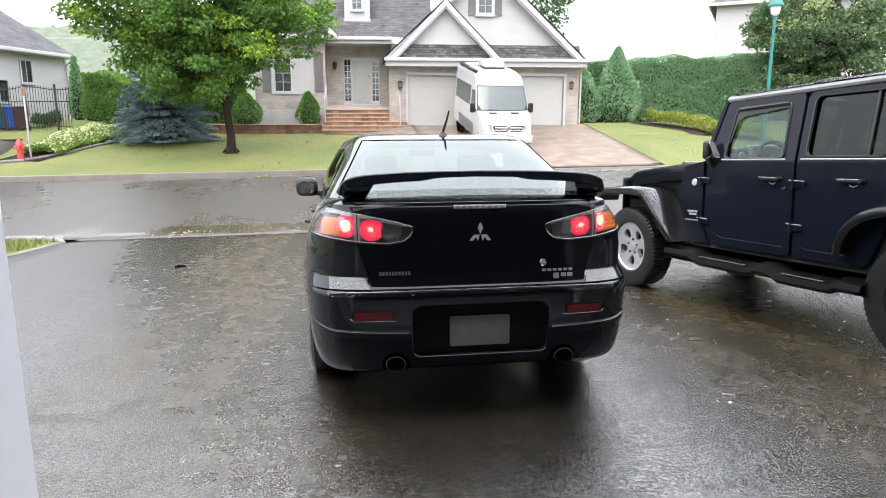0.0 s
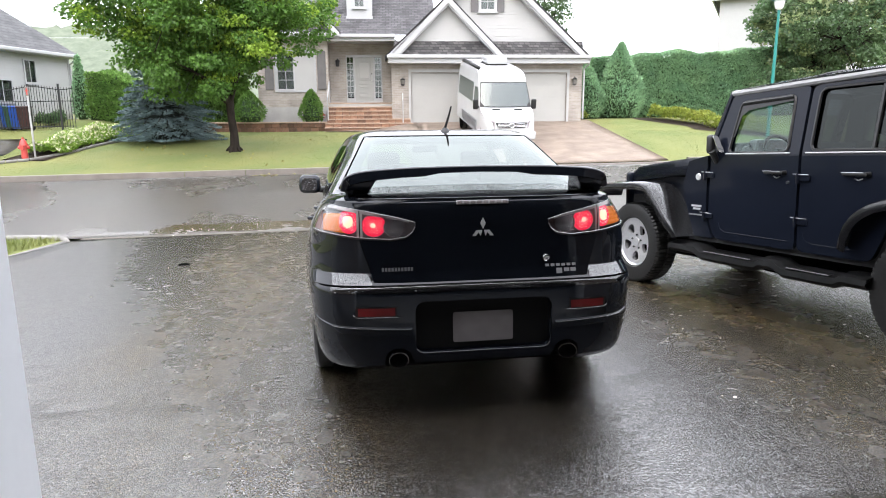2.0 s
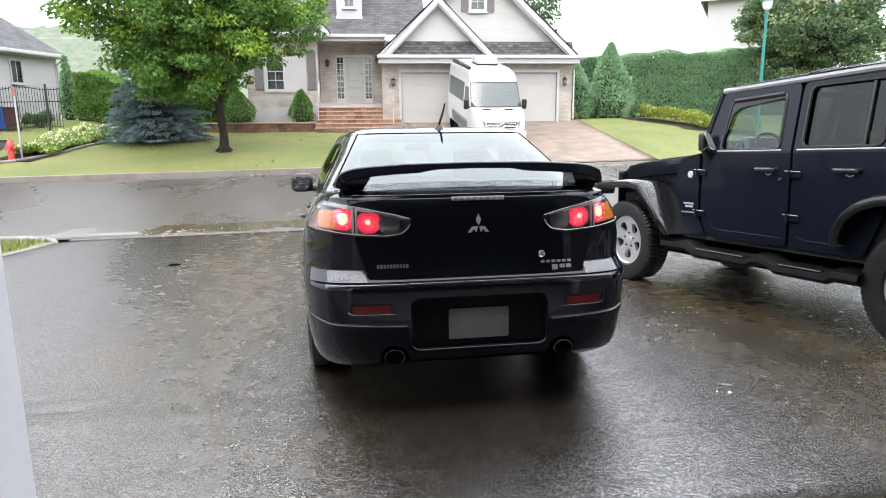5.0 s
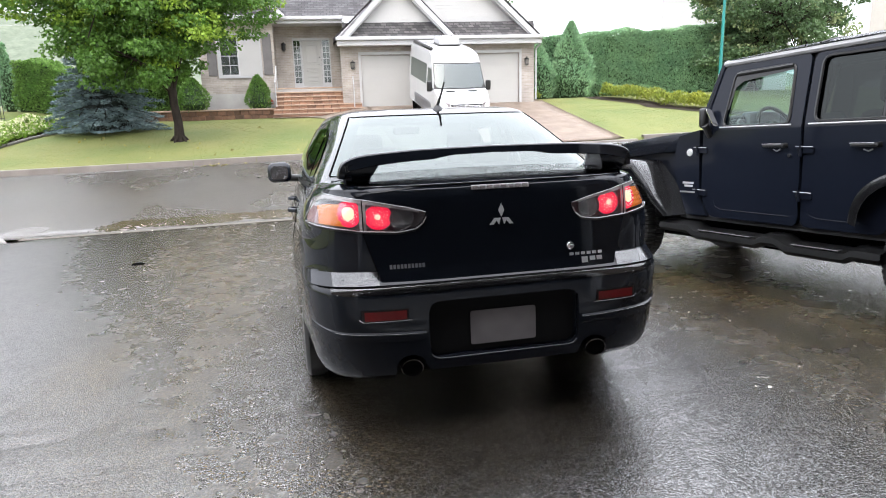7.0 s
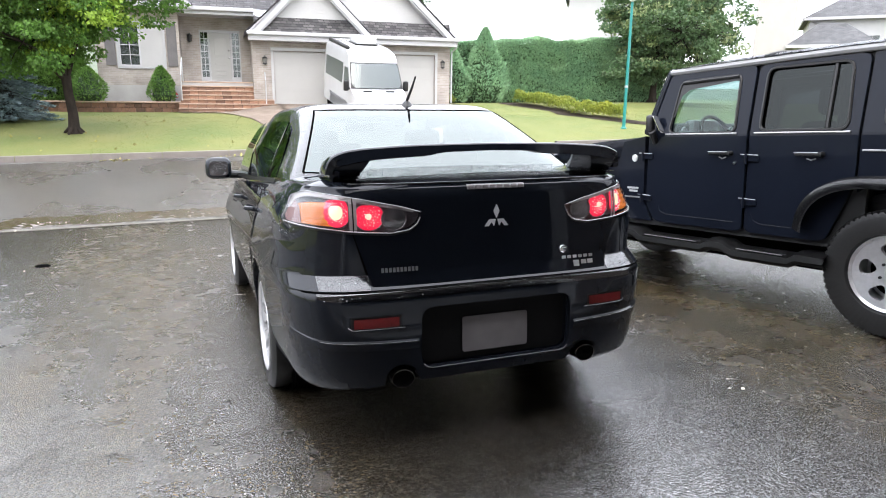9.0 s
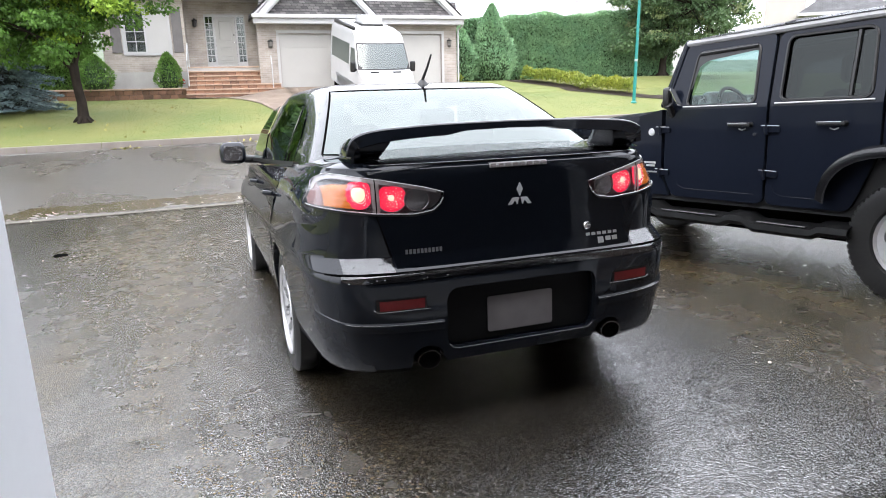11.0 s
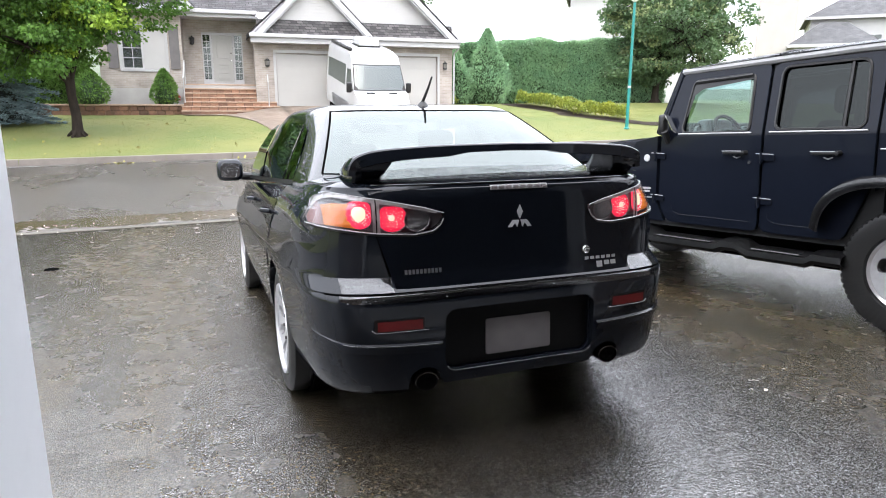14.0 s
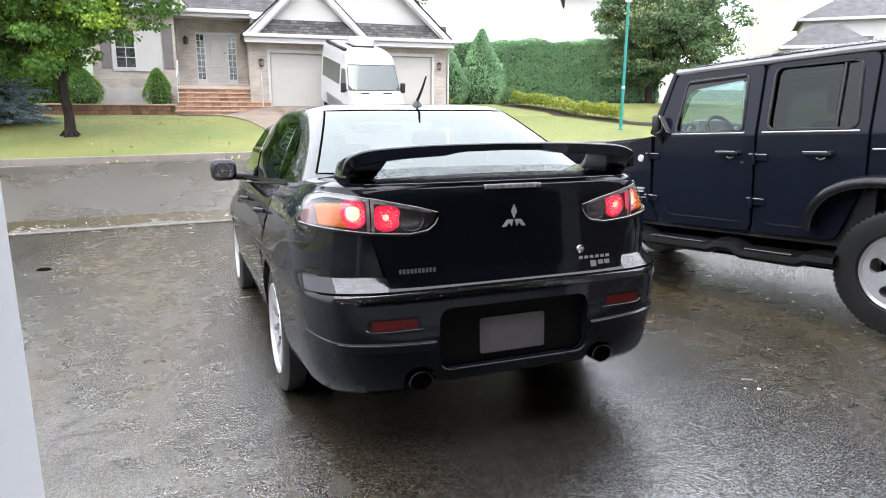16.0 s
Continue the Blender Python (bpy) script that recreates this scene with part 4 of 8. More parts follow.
roof_slab(house, [(-9.0, 1.15, 3.86), (1.2, 1.15, 3.86), (1.2, 8.0, 9.2), (-9.0, 8.0, 9.2)])
# dormer
part("dormer_wall", box(-2.86, -1.70, 2.25, 4.5, 4.6, 6.6), M_white, house, "white dormer on the roof")
window(house, -2.56, -2.0, 5.15, 6.2, 2.24, 2, 3, fw=0.08)
part("dormer_trim", box(-2.90, -1.66, 2.20, 2.245, 4.64, 4.80), M_white, house)

# wing with the front window
part("wall", plate(rect(-6.95, -3.75, 0.70, 3.75), [rect(-6.10, -4.38, 1.45, 3.17)], 0.25, lambda u, v, w: (u, 1.6 + w, v)), M_brick, house, "beige brick wing wall")
part("foundation", box(-6.95, -3.75, 1.585, 1.9, -0.4, 0.70), M_concrete, house, "pale grey rendered foundation")
part("wall", box(-6.95, -6.72, 1.85, 9.0, -0.4, 3.75), M_brick, house)
part("curtain", box(-6.08, -5.28, 1.70, 1.71, 1.52, 3.1), M_curtain, house, "pale drawn blind")
# dark panel added behind the window in place of the room's shade
part("room_shade_panel", box(-6.5, -4.0, 2.5, 2.55, 0.9, 3.6), M_interior, house)
part("curtain", box(-5.30, -4.45, 1.80, 1.82, 1.52, 3.1), M_curtain, house, "pale drawn blind")
window(house, -6.10, -5.26, 1.45, 3.17, 1.66, 2, 4)
part("window_panel", box(-5.26, -4.38, 1.60, 1.66, 1.45, 3.17, 0.01), M_siding, house, "pale flat window panel")
part("window_trim", plate(rect(-6.18, -4.30, 1.37, 3.25), [rect(-6.10, -4.38, 1.45, 3.17)], 0.05, lambda u, v, w: (u, 1.56 + w, v)), M_white, house)
for a in (-6.60, -4.23):
    part("shutter", box(a, a + 0.38, 1.55, 1.598, 1.48, 3.2, 0.01), M_shutter, house, "grey brown shutter")
part("soffit", box(-7.4, -3.2, 1.1, 1.7, 3.72, 3.78), M_white, house)
part("gutter", box(-7.45, -3.15, 0.98, 1.10, 3.78, 3.95, 0.03), M_white, house)
part("shingle_band", sheet([[(x, y, z) for x in steps_of(-7.2, -3.3, 10)] for y, z in ((1.15, 3.95), (1.4, 4.55))], 0.03), M_shingle_band, house)
rake(house, -5.3, 6.1, 3.95, 1.0, 1.02, 1.12, 0.2)
clapboards(lambda z: (-5.3 - (6.0 - z), -5.3 + (6.0 - z)), 4.55, 5.9, 1.4, M_siding, house)
roof_slab(house, [(-7.5, 1.0, 3.95), (-7.5, 6, 3.95), (-5.3, 6, 6.15), (-5.3, 1.0, 6.15)])
roof_slab(house, [(-3.1, 6, 3.95), (-3.1, 1.0, 3.95), (-5.3, 1.0, 6.15), (-5.3, 6, 6.15)])
# lanterns
for x, y, z in ((-0.38, -0.02, 1.72), (7.28, -0.02, 1.74), (-3.38, 2.58, 2.72)):
    lan = part("wall_lantern", lathe([(0.0, -0.16), (0.05, -0.15), (0.085, -0.1), (0.10, 0.1), (0.06, 0.14), (0.02, 0.2), (0.0, 0.21)], "Z", 8, center=(x, y - 0.14, z)), M_iron if y < 1 else M_black_metal, house, "metal wall lantern")
    part("bracket", tube([(x, y, z + 0.05), (x, y - 0.07, z + 0.22), (x, y - 0.14, z + 0.2)], 0.015, 8), M_black_metal, lan)
    part("lantern_cage", lathe([(0.105, 0.09), (0.11, 0.12), (0.07, 0.155)], "Z", 8, center=(x, y - 0.14, z)), M_black_metal, lan)
    part("lantern_base", lathe([(0.0, -0.17), (0.09, -0.12), (0.09, -0.09)], "Z", 8, center=(x, y - 0.14, z)), M_black_metal, lan)

# front steps: each riser of split stone blocks with a tread on it
stairs = thing("front_steps", "red-brown stone block front steps with tan treads", "steps", HM)
part("landing", box(-3.72, -0.62, 0.98, 2.58, -0.4, 0.87), M_concrete, stairs)
for k in range(8):
    top = 0.88 - k * 0.178
    fy = 1.0 - k * 0.30
    x0, x1 = -3.72 - (0.06 if k > 4 else 0), -0.40 + k * 0.085
    part("step_core", box(x0 + 0.02, x1 - 0.02, fy + 0.03, 1.0, -0.75, top - 0.055), M_soil, stairs)
    part("tread", box(x0, x1, fy - 0.035, fy + 0.34, top - 0.05, top, 0.012), M_tread, stairs)
    nb = 11
    for i in range(nb):
        a = x0 + (x1 - x0) * i / nb
        b = x0 + (x1 - x0) * (i + 1) / nb
        j = random.uniform(-0.012, 0.012)
        part("stone_block", box(a + 0.006, b - 0.006, fy + j, fy + 0.06 + j, top - 0.178, top - 0.053, 0.01, segments=1), M_step, stairs)
for x, y0, z0, y1, z1 in ((-3.66, 0.86, 0.88, -0.25, 0.15), (-0.40, 0.86, 0.88, -0.5, 0.0)):
    rail = thing("handrail", "white metal handrail beside the front steps", "handrail", HM, "step handrails")
    part("post", tube([(x, y1, z1 - 0.05), (x, y1, z1 + 0.95)], 0.022, 8), M_white, rail)
    part("post", tube([(x, y0, z0 - 0.03), (x, y0, z0 + 0.92)], 0.022, 8), M_white, rail)
    part("rail_bar", tube([(x, y1 - 0.08, z1 + 0.92), (x, y1, z1 + 0.95), (x, y0, z0 + 0.92), (x, y0 + 0.1, z0 + 0.92)], 0.024, 8), M_white, rail)

# planted bed wall of stone blocks
bedwall = thing("garden_wall", "low brown stone block garden wall with a cap", "garden wall", HM)
bx = -9.6
row = 0
for r in range(2):
    x = -9.6 + 0.15 * r
    while x < -3.85:
        w = random.uniform(0.26, 0.36)
        part("wall_block", box(x, x + w - 0.01, 0.30 + random.uniform(-0.012, 0.012), 0.52, -0.40 + r * 0.19, -0.40 + r * 0.19 + 0.182, 0.012, segments=1), M_wallstone, bedwall)
        x += w
x = -9.6
while x < -3.85:
    part("cap_stone", box(x, x + 0.49, 0.26, 0.56, -0.018, 0.045, 0.012, segments=1), M_tread, bedwall)
    x += 0.5
tagged(part("planting_bed", box(-9.6, -3.75, 0.53, 1.58, -0.5, 0.0), M_soil), "dark soil bed against the house", "flower bed", kind="structure").matrix_world = HM


# ---- cars: shared pieces ----
def carved(ob, cutters):
    """Cuts closed meshes out of ob and leaves a plain mesh."""
    solid = bmesh.new()
    solid.from_mesh(ob.data)
    bmesh.ops.recalc_face_normals(solid, faces=solid.faces)
    solid.to_mesh(ob.data)
    solid.free()
    tools = []
    for bm in cutters:
        me = bpy.data.meshes.new("cutter")
        bmesh.ops.recalc_face_normals(bm, faces=bm.faces)
        bm.to_mesh(me)
        bm.free()
        c = new("cutter", me)
        c.parent = ob.parent
        tools.append(c)
        md = ob.modifiers.new("cut", "BOOLEAN")
        md.operation, md.object, md.solver = "DIFFERENCE", c, "EXACT"
    dg = bpy.context.evaluated_depsgraph_get()
    me = bpy.data.meshes.new_from_object(ob.evaluated_get(dg))
    ob.modifiers.clear()
    ob.data = me
    for c in tools:
        bpy.data.objects.remove(c)
    return ob


def slices(levels, outline, cap_low=True, cap_top=True):
    """Lofts plan outlines, one for each height."""
    bm = bmesh.new()
    rings = [[bm.verts.new((x, y, z)) for x, y in outline(z)] for z in levels]
    n = len(rings[0])
    for a, b in zip(rings, rings[1:]):
        for i in range(n):
            bm.faces.new((a[i], a[(i + 1) % n], b[(i + 1) % n], b[i]))
    if cap_low:
        bm.faces.new(rings[0][::-1])
    if cap_top:
        bm.faces.new(rings[-1])
    return bm


def squircle(w, y0, y1, n_rear, n_front, count=120, rear_len=1.0, front_len=1.0):
    """A car's plan outline: straight flanks, rounded ends."""
    pts = []
    rear_len, front_len = min(rear_len, (y1 - y0) / 2), min(front_len, (y1 - y0) / 2)
    for i in range(count):
        a = 2 * math.pi * (i + 0.5) / count
        c, s = math.cos(a), math.sin(a)
        n = n_front if s > 0 else n_rear
        x = math.copysign(abs(c) ** (2 / n), c) * w
        y = math.copysign(abs(s) ** (2 / n), s)
        pts.append((x, y1 - front_len + y * front_len if s > 0 else y0 + rear_len + y * rear_len))
    return pts


def tyre(parent, center, r, width, rim_r, side, blocks=0, sides=56):
    w = width / 2
    prof = [(rim_r, -w * 0.75), (rim_r + 0.012, -w * 0.9), (r - 0.05, -w), (r - 0.015, -w * 0.93), (r, -w * 0.78), (r, -w * 0.1), (r - 0.012, -w * 0.06), (r - 0.012, w * 0.06), (r, w * 0.1), (r, w * 0.78), (r - 0.015, w * 0.93), (r - 0.05, w), (rim_r + 0.012, w * 0.9), (rim_r, w * 0.75)]
    bm = bmesh.new()
    sides = 4 * blocks or sides
    rings = []
    for j, (rad, h) in enumerate(prof):
        ring = []
        for k in range(sides):
            a = 2 * math.pi * (k + (1.2 if blocks and h > 0 else 0.0)) / sides
            cut = 0.011 if blocks and k % 4 == 3 and rad > r - 0.03 else 0.0
            ring.append(bm.verts.new((center[0] + h, center[1] + (rad - cut) * math.cos(a), center[2] + (rad - cut) * math.sin(a))))
        rings.append(ring)
    for a, b in zip(rings, rings[1:] + rings[:1]):
        for k in range(sides):
            bm.faces.new((a[k], a[(k + 1) % sides], b[(k + 1) % sides], b[k]))
    return part("tyre", bm, M_tyre, parent, "wet black rubber tyre", smooth=35)


def dished_wheel(parent, center, rim_r, side, holes, hole_at, hole_u, hole_v, face_x, mat=M_alloy, hub=0.05, lugs=5, twist=0.0, dish=0.02):
    """An alloy wheel: a barrel, a face with openings between its spokes, a hub cap and lug nuts."""
    cx, cy, cz = center
    s = side
    rim = part("rim", lathe([(rim_r * 0.90, -s * 0.10), (rim_r * 0.86, -s * 0.02), (rim_r * 0.93, s * (face_x - 0.012)), (rim_r * 0.985, s * face_x), (rim_r, s * (face_x - 0.004)), (rim_r, s * (face_x - 0.02)), (rim_r, -s * 0.10), (rim_r * 0.9, -s * 0.10)], "X", 48, center=center), mat, parent, "silver alloy rim", smooth=35)
    loops = []
    for k in range(holes):
        a0 = 2 * math.pi * (k + 0.5) / holes + twist
        loop = []
        for i in range(14):
            t = 2 * math.pi * i / 14
            u, v = hole_at * rim_r + hole_u * rim_r * math.cos(t), hole_v * rim_r * math.sin(t) * (1 + 0.45 * math.cos(t))
            loop.append((u * math.cos(a0) - v * math.sin(a0), u * math.sin(a0) + v * math.cos(a0)))
        loops.append(loop)
    edge = [(rim_r * 0.95 * math.cos(2 * math.pi * i / 60), rim_r * 0.95 * math.sin(2 * math.pi * i / 60)) for i in range(60)]

    def put(u, v, w):
        r = math.hypot(u, v) / rim_r
        return cx + s * (face_x - 0.012 - dish * (1 - r * r) - w), cy + u, cz + v

    part("wheel_face", plate(edge, loops, 0.035, put), mat, rim)
    part("brake_disc", lathe([(0.0, -s * 0.05), (rim_r * 0.72, -s * 0.05), (rim_r * 0.72, -s * 0.07), (0, -s * 0.07)], "X", 32, center=center), M_hole, rim)
    part("hub_cap", lathe([(0.0, s * (face_x - dish + 0.006)), (hub * 0.8, s * (face_x - dish + 0.002)), (hub, s * (face_x - dish - 0.02))], "X", 20, center=center), mat, rim, smooth=40)
    for k in range(lugs):
        a = 2 * math.pi * k / lugs + twist
        r = hub + 0.022
        part("lug_nut", lathe([(0.0, s * (face_x - dish + 0.004)), (0.009, s * (face_x - dish + 0.004)), (0.011, s * (face_x - dish - 0.02))], "X", 8, center=(cx, cy + r * math.cos(a), cz + r * math.sin(a))), M_trim, rim)
    return rim


# ---- the black saloon ----
SALOON = Matrix.Rotation(-SLOPE, 4, "X")
saloon = thing("saloon_car", "black wet saloon car with rear wing and lit tail lamps", "car", SALOON)
S_W = [(0.235, 0.77), (0.26, 0.812), (0.30, 0.832), (0.38, 0.848), (0.46, 0.857), (0.55, 0.865), (0.66, 0.872), (0.74, 0.872), (0.85, 0.868), (0.94, 0.852), (1.0, 0.825), (1.05, 0.79), (1.085, 0.755), (1.105, 0.70), (1.112, 0.64)]
S_R = [(0.235, 0.02), (0.25, -0.030), (0.28, -0.062), (0.36, -0.080), (0.45, -0.088), (0.55, -0.093), (0.61, -0.095), (0.640, -0.096), (0.656, -0.093), (0.668, -0.088), (0.678, -0.080), (0.684, -0.083), (0.700, -0.065), (0.714, -0.049), (0.724, -0.038), (0.735, -0.027), (0.76, -0.032), (0.85, -0.044), (0.95, -0.052), (1.03, -0.052), (1.075, -0.046), (1.092, -0.030), (1.105, 0.02), (1.112, 0.09)]
S_F = [(0.235, 4.40), (0.5, 4.48), (0.72, 4.42), (0.80, 4.30), (0.86, 4.05), (0.90, 3.70), (0.94, 3.40), (1.0, 3.0), (1.05, 2.2), (1.085, 1.5), (1.105, 1.1), (1.112, 0.9)]
HUBS = (0.905, 3.54)


def s_square(z):
    """How square the tail's corners are: the bumper more than the wings above it."""
    return interp([(0.30, 5.8), (0.66, 5.9), (0.76, 5.2)], z)


def s_flare(y, z):
    """How far the wheel arches swell out of the flank."""
    d = min(abs(y - h) for h in HUBS)
    swell = math.cos(math.pi / 2 * min(1.0, d / 0.62)) ** 2
    return swell * interp([(0.2, 0.030), (0.5, 0.042), (0.70, 0.038), (0.82, 0.012), (0.90, 0.0)], z)


def s_plan(z):
    w = interp(S_W, z)
    loop = squircle(w, interp(S_R, z), interp(S_F, z), s_square(z), 3.6, 200, 0.95, 1.3)
    return [(x + math.copysign(s_flare(y, z), x) if abs(x) > 0.6 * w else x, y) for x, y in loop]


def s_rear(x, z):
    """The tail's surface: y for a place on it."""
    w = interp(S_W, z)
    r = min(0.9995, abs(x) / w)
    k = s_square(z)
    return interp(S_R, z) + 0.95 * (1 - (1 - r ** k) ** (1 / k))


def s_lid(x, z):
    """The trunk lid's surface, standing proud towards its lower edge."""
    return s_rear(x, max(z, 0.74)) - interp([(0.655, 0.054), (0.70, 0.040), (0.76, 0.024), (0.85, 0.008), (0.95, 0.0), (1.2, 0.0)], z)


def s_side(y, z):
    """The flank's surface: half width for a place on it."""
    w, y0 = interp(S_W, z), interp(S_R, z)
    if y < y0 + 0.95:
        r = (y0 + 0.95 - y) / 0.95
        k = s_square(z)
        return w * (1 - min(1, r) ** k) ** (1 / k) + s_flare(y, z)
    return w + s_flare(y, z)


def curve(*pts):
    return lambda x: interp(sorted(pts), x)


LAMP_LOW = curve((0.325, 0.975), (0.345, 0.935), (0.375, 0.911), (0.45, 0.900), (0.60, 0.910), (0.79, 0.935), (0.85, 0.945))
LAMP_HIGH = curve((0.325, 0.983), (0.41, 1.008), (0.573, 1.043), (0.70, 1.063), (0.745, 1.068), (0.785, 1.045), (0.83, 0.955), (0.85, 0.952))


def s_pocket(x, z):
    """The floor of the tail lamp's housing, sunk behind its clear cover."""
    return s_rear(x, z) + interp([(0.325, 0.018), (0.38, 0.042), (0.68, 0.042), (0.80, 0.012), (0.85, 0.006)], abs(x))


def lamp_pocket(sx):
    """The hollow of a tail lamp, to be cut out of the tail."""
    bm = bmesh.new()
    grid = []
    for surf, d in ((s_rear, -0.08), (s_pocket, 0.003)):
        side = []
        for q in steps_of(0.331, 0.820, 36):
            a, b = LAMP_LOW(q) + 0.003, LAMP_HIGH(q) - 0.003
            side.append([bm.verts.new((sx * q, surf(q, a + (b - a) * j / 5) + d, a + (b - a) * j / 5)) for j in range(6)])
        grid.append(side)
    front, back = grid
    for g in grid:
        for p, q in zip(g, g[1:]):
            for j in range(5):
                bm.faces.new((p[j], p[j + 1], q[j + 1], q[j]))
    for i in range(len(front) - 1):
        for j in (0, 5):
            bm.faces.new((front[i][j], front[i + 1][j], back[i + 1][j], back[i][j]))
    for i in (0, len(front) - 1):
        for j in range(5):
            bm.faces.new((front[i][j], front[i][j + 1], back[i][j + 1], back[i][j]))
    return bm


S_LEVELS = sorted(set([0.235, 0.245, 0.26, 0.28, 0.31, 0.34, 0.38, 0.42, 0.45, 0.50, 0.55, 0.59, 0.61, 0.63, 0.64, 0.648, 0.656, 0.662, 0.668, 0.674, 0.678, 0.684, 0.69, 0.70, 0.707, 0.714, 0.72, 0.724, 0.729, 0.735, 0.745, 0.76, 0.80, 0.85, 0.90, 0.94, 0.97, 1.0, 1.03, 1.05, 1.065, 1.075, 1.085, 1.092, 1.10, 1.105, 1.112]))
body = part("body", slices(S_LEVELS, s_plan), M_paint, saloon, "black glossy body", smooth=30)
# wheel arches, the plate recess, the raised middle of the lower edge and the notches for the exhausts
cuts = [tube([(sx * 0.60, y, 0.325), (sx * 1.2, y, 0.325)], 0.352, 48) for y in HUBS for sx in (-1, 1)]
cuts.append(plate(rect(-0.345, 0.345, 0.345, 0.600, 0.05), [], 0.36, lambda u, v, w: (u, -0.40 + w, v)))
cuts.append(box(-0.352, 0.352, -0.4, 0.6, 0.1, 0.288))
for sx in (-1, 1):
    cuts.append(plate([(sx * u, v) for u, v in [(0.345, 0.1), (0.497, 0.1), (0.492, 0.30)] + [(0.425 + 0.066 * math.cos(a), 0.312 + 0.056 * math.sin(a)) for a in (math.pi * i / 12 for i in range(13))] + [(0.347, 0.30)]], [], 0.8, lambda u, v, w: (u, -0.4 + w, v)))
carved(body, cuts + [lamp_pocket(-1), lamp_pocket(1)])
body.data.materials.clear()
body.data.materials.append(M_paint)
body.data.shade_smooth()
body.data.set_sharp_from_angle(angle=radians(30))

# cabin
C_W = [(1.0, 0.80), (1.06, 0.775), (1.12, 0.745), (1.20, 0.70), (1.30, 0.645), (1.38, 0.60), (1.43, 0.565), (1.455, 0.53), (1.472, 0.46), (1.482, 0.34)]
C_R = [(1.0, 0.20), (1.06, 0.30), (1.12, 0.42), (1.20, 0.555), (1.30, 0.74), (1.38, 0.90), (1.43, 1.01), (1.455, 1.10), (1.472, 1.24), (1.482, 1.5)]
C_F = [(1.0, 3.15), (1.12, 2.92), (1.20, 2.75), (1.30, 2.55), (1.38, 2.38), (1.43, 2.25), (1.455, 2.15), (1.472, 2.0), (1.482, 1.85)]
CN = 4.6


def c_bulge(y, z):
    """How much wider the cabin is at the doors than at its rear pillars, as a factor."""
    t = max(0.0, min(1.0, y - 0.9))
    return 1 + t * t * (3 - 2 * t) * interp([(1.0, 0.012), (1.10, 0.045), (1.22, 0.08)], z) / interp(C_W, z)


def c_plan(z):
    return [(x * c_bulge(y, z), y) for x, y in squircle(interp(C_W, z), interp(C_R, z), interp(C_F, z), CN, 5.0, 140, 0.55, 0.8)]


def c_rear(x, z):
    w = interp(C_W, z)
    r = min(0.9995, abs(x) / w)
    return interp(C_R, z) + 0.55 * (1 - (1 - r ** CN) ** (1 / CN))


def c_side(y, z):
    w, y0, y1 = interp(C_W, z), interp(C_R, z), interp(C_F, z)
    if y < y0 + 0.55:
        return w * (1 - min(1, (y0 + 0.55 - y) / 0.55) ** CN) ** (1 / CN) * c_bulge(y, z)
    return w * c_bulge(y, z)


C_GLASS = [(1.125, 0.685), (1.42, 0.525)]
SIDE_GLASS = ([(2.02, 1.045), (2.86, 1.02), (2.36, 1.36), (2.02, 1.39)], [(1.22, 1.07), (1.93, 1.05), (1.93, 1.385), (1.30, 1.375)], [(0.93, 1.085), (1.17, 1.07), (1.25, 1.36), (1.16, 1.33)])
cabin = part("cabin", slices([1.0, 1.04, 1.08, 1.12, 1.16, 1.20, 1.25, 1.30, 1.34, 1.38, 1.41, 1.43, 1.445, 1.455, 1.465, 1.472, 1.478, 1.482], c_plan), M_roof_paint, saloon, "black roof and pillars", smooth=35)


def c_hollow(z):
    return [(x * c_bulge(y, z), y) for x, y in squircle(interp(C_W, z) - 0.035, interp(C_R, z) + 0.045, interp(C_F, z) - 0.045, CN, 5.0, 80, 0.55, 0.8)]


openings = [slices([1.03, 1.12, 1.20, 1.30, 1.38, 1.43, 1.452], c_hollow)]
openings.append(plate([(-0.665, 1.14), (0.665, 1.14), (0.515, 1.41), (-0.515, 1.41)], [], 1.3, lambda u, v, w: (u, 0.2 + w, v)))
openings.append(plate([(-0.70, 1.10), (0.70, 1.10), (0.52, 1.40), (-0.52, 1.40)], [], 1.6, lambda u, v, w: (u, 1.9 + w, v)))
for sx in (-1, 1):
    for loop in SIDE_GLASS:
        cy, cz = sum(p[0] for p in loop) / 4, sum(p[1] for p in loop) / 4
        openings.append(plate([(cy + (u - cy) * 0.94, cz + (v - cz) * 0.93) for u, v in loop], [], 0.7, lambda u, v, w, sx=sx: (sx * (0.4 + w), u, v)))
carved(cabin, openings)
cabin.data.materials.clear()
cabin.data.materials.append(M_roof_paint)
cabin.data.shade_smooth()
cabin.data.set_sharp_from_angle(angle=radians(35))
part("windscreen", sheet([[(x, interp(C_F, z) + 0.004 - 0.02 * (x / 0.6) ** 2, z) for x in steps_of(-interp(C_GLASS, z), interp(C_GLASS, z), 8)] for z in steps_of(1.09, 1.41, 6)]), M_glass_clear, saloon)
part("parcel_shelf", box(-0.62, 0.62, 0.50, 1.15, 1.113, 1.128, 0.005), M_interior, saloon, "dark parcel shelf")
part("dashboard", box(-0.66, 0.66, 2.35, 2.85, 1.0, 1.085, 0.03), M_interior, saloon)
for x in (-0.36, 0.36):
    for y, z0, z1 in ((1.20, 1.12, 1.25), (1.85, 1.10, 1.335)):
        part("headrest", box(x - 0.125, x + 0.125, y, y + 0.10, z0, z1, 0.04, segments=3), M_interior, saloon, "dark headrest", smooth=40)
    part("front_backrest", box(x - 0.23, x + 0.23, 1.84, 1.95, 1.0, 1.12, 0.04, segments=3), M_interior, saloon, smooth=40)
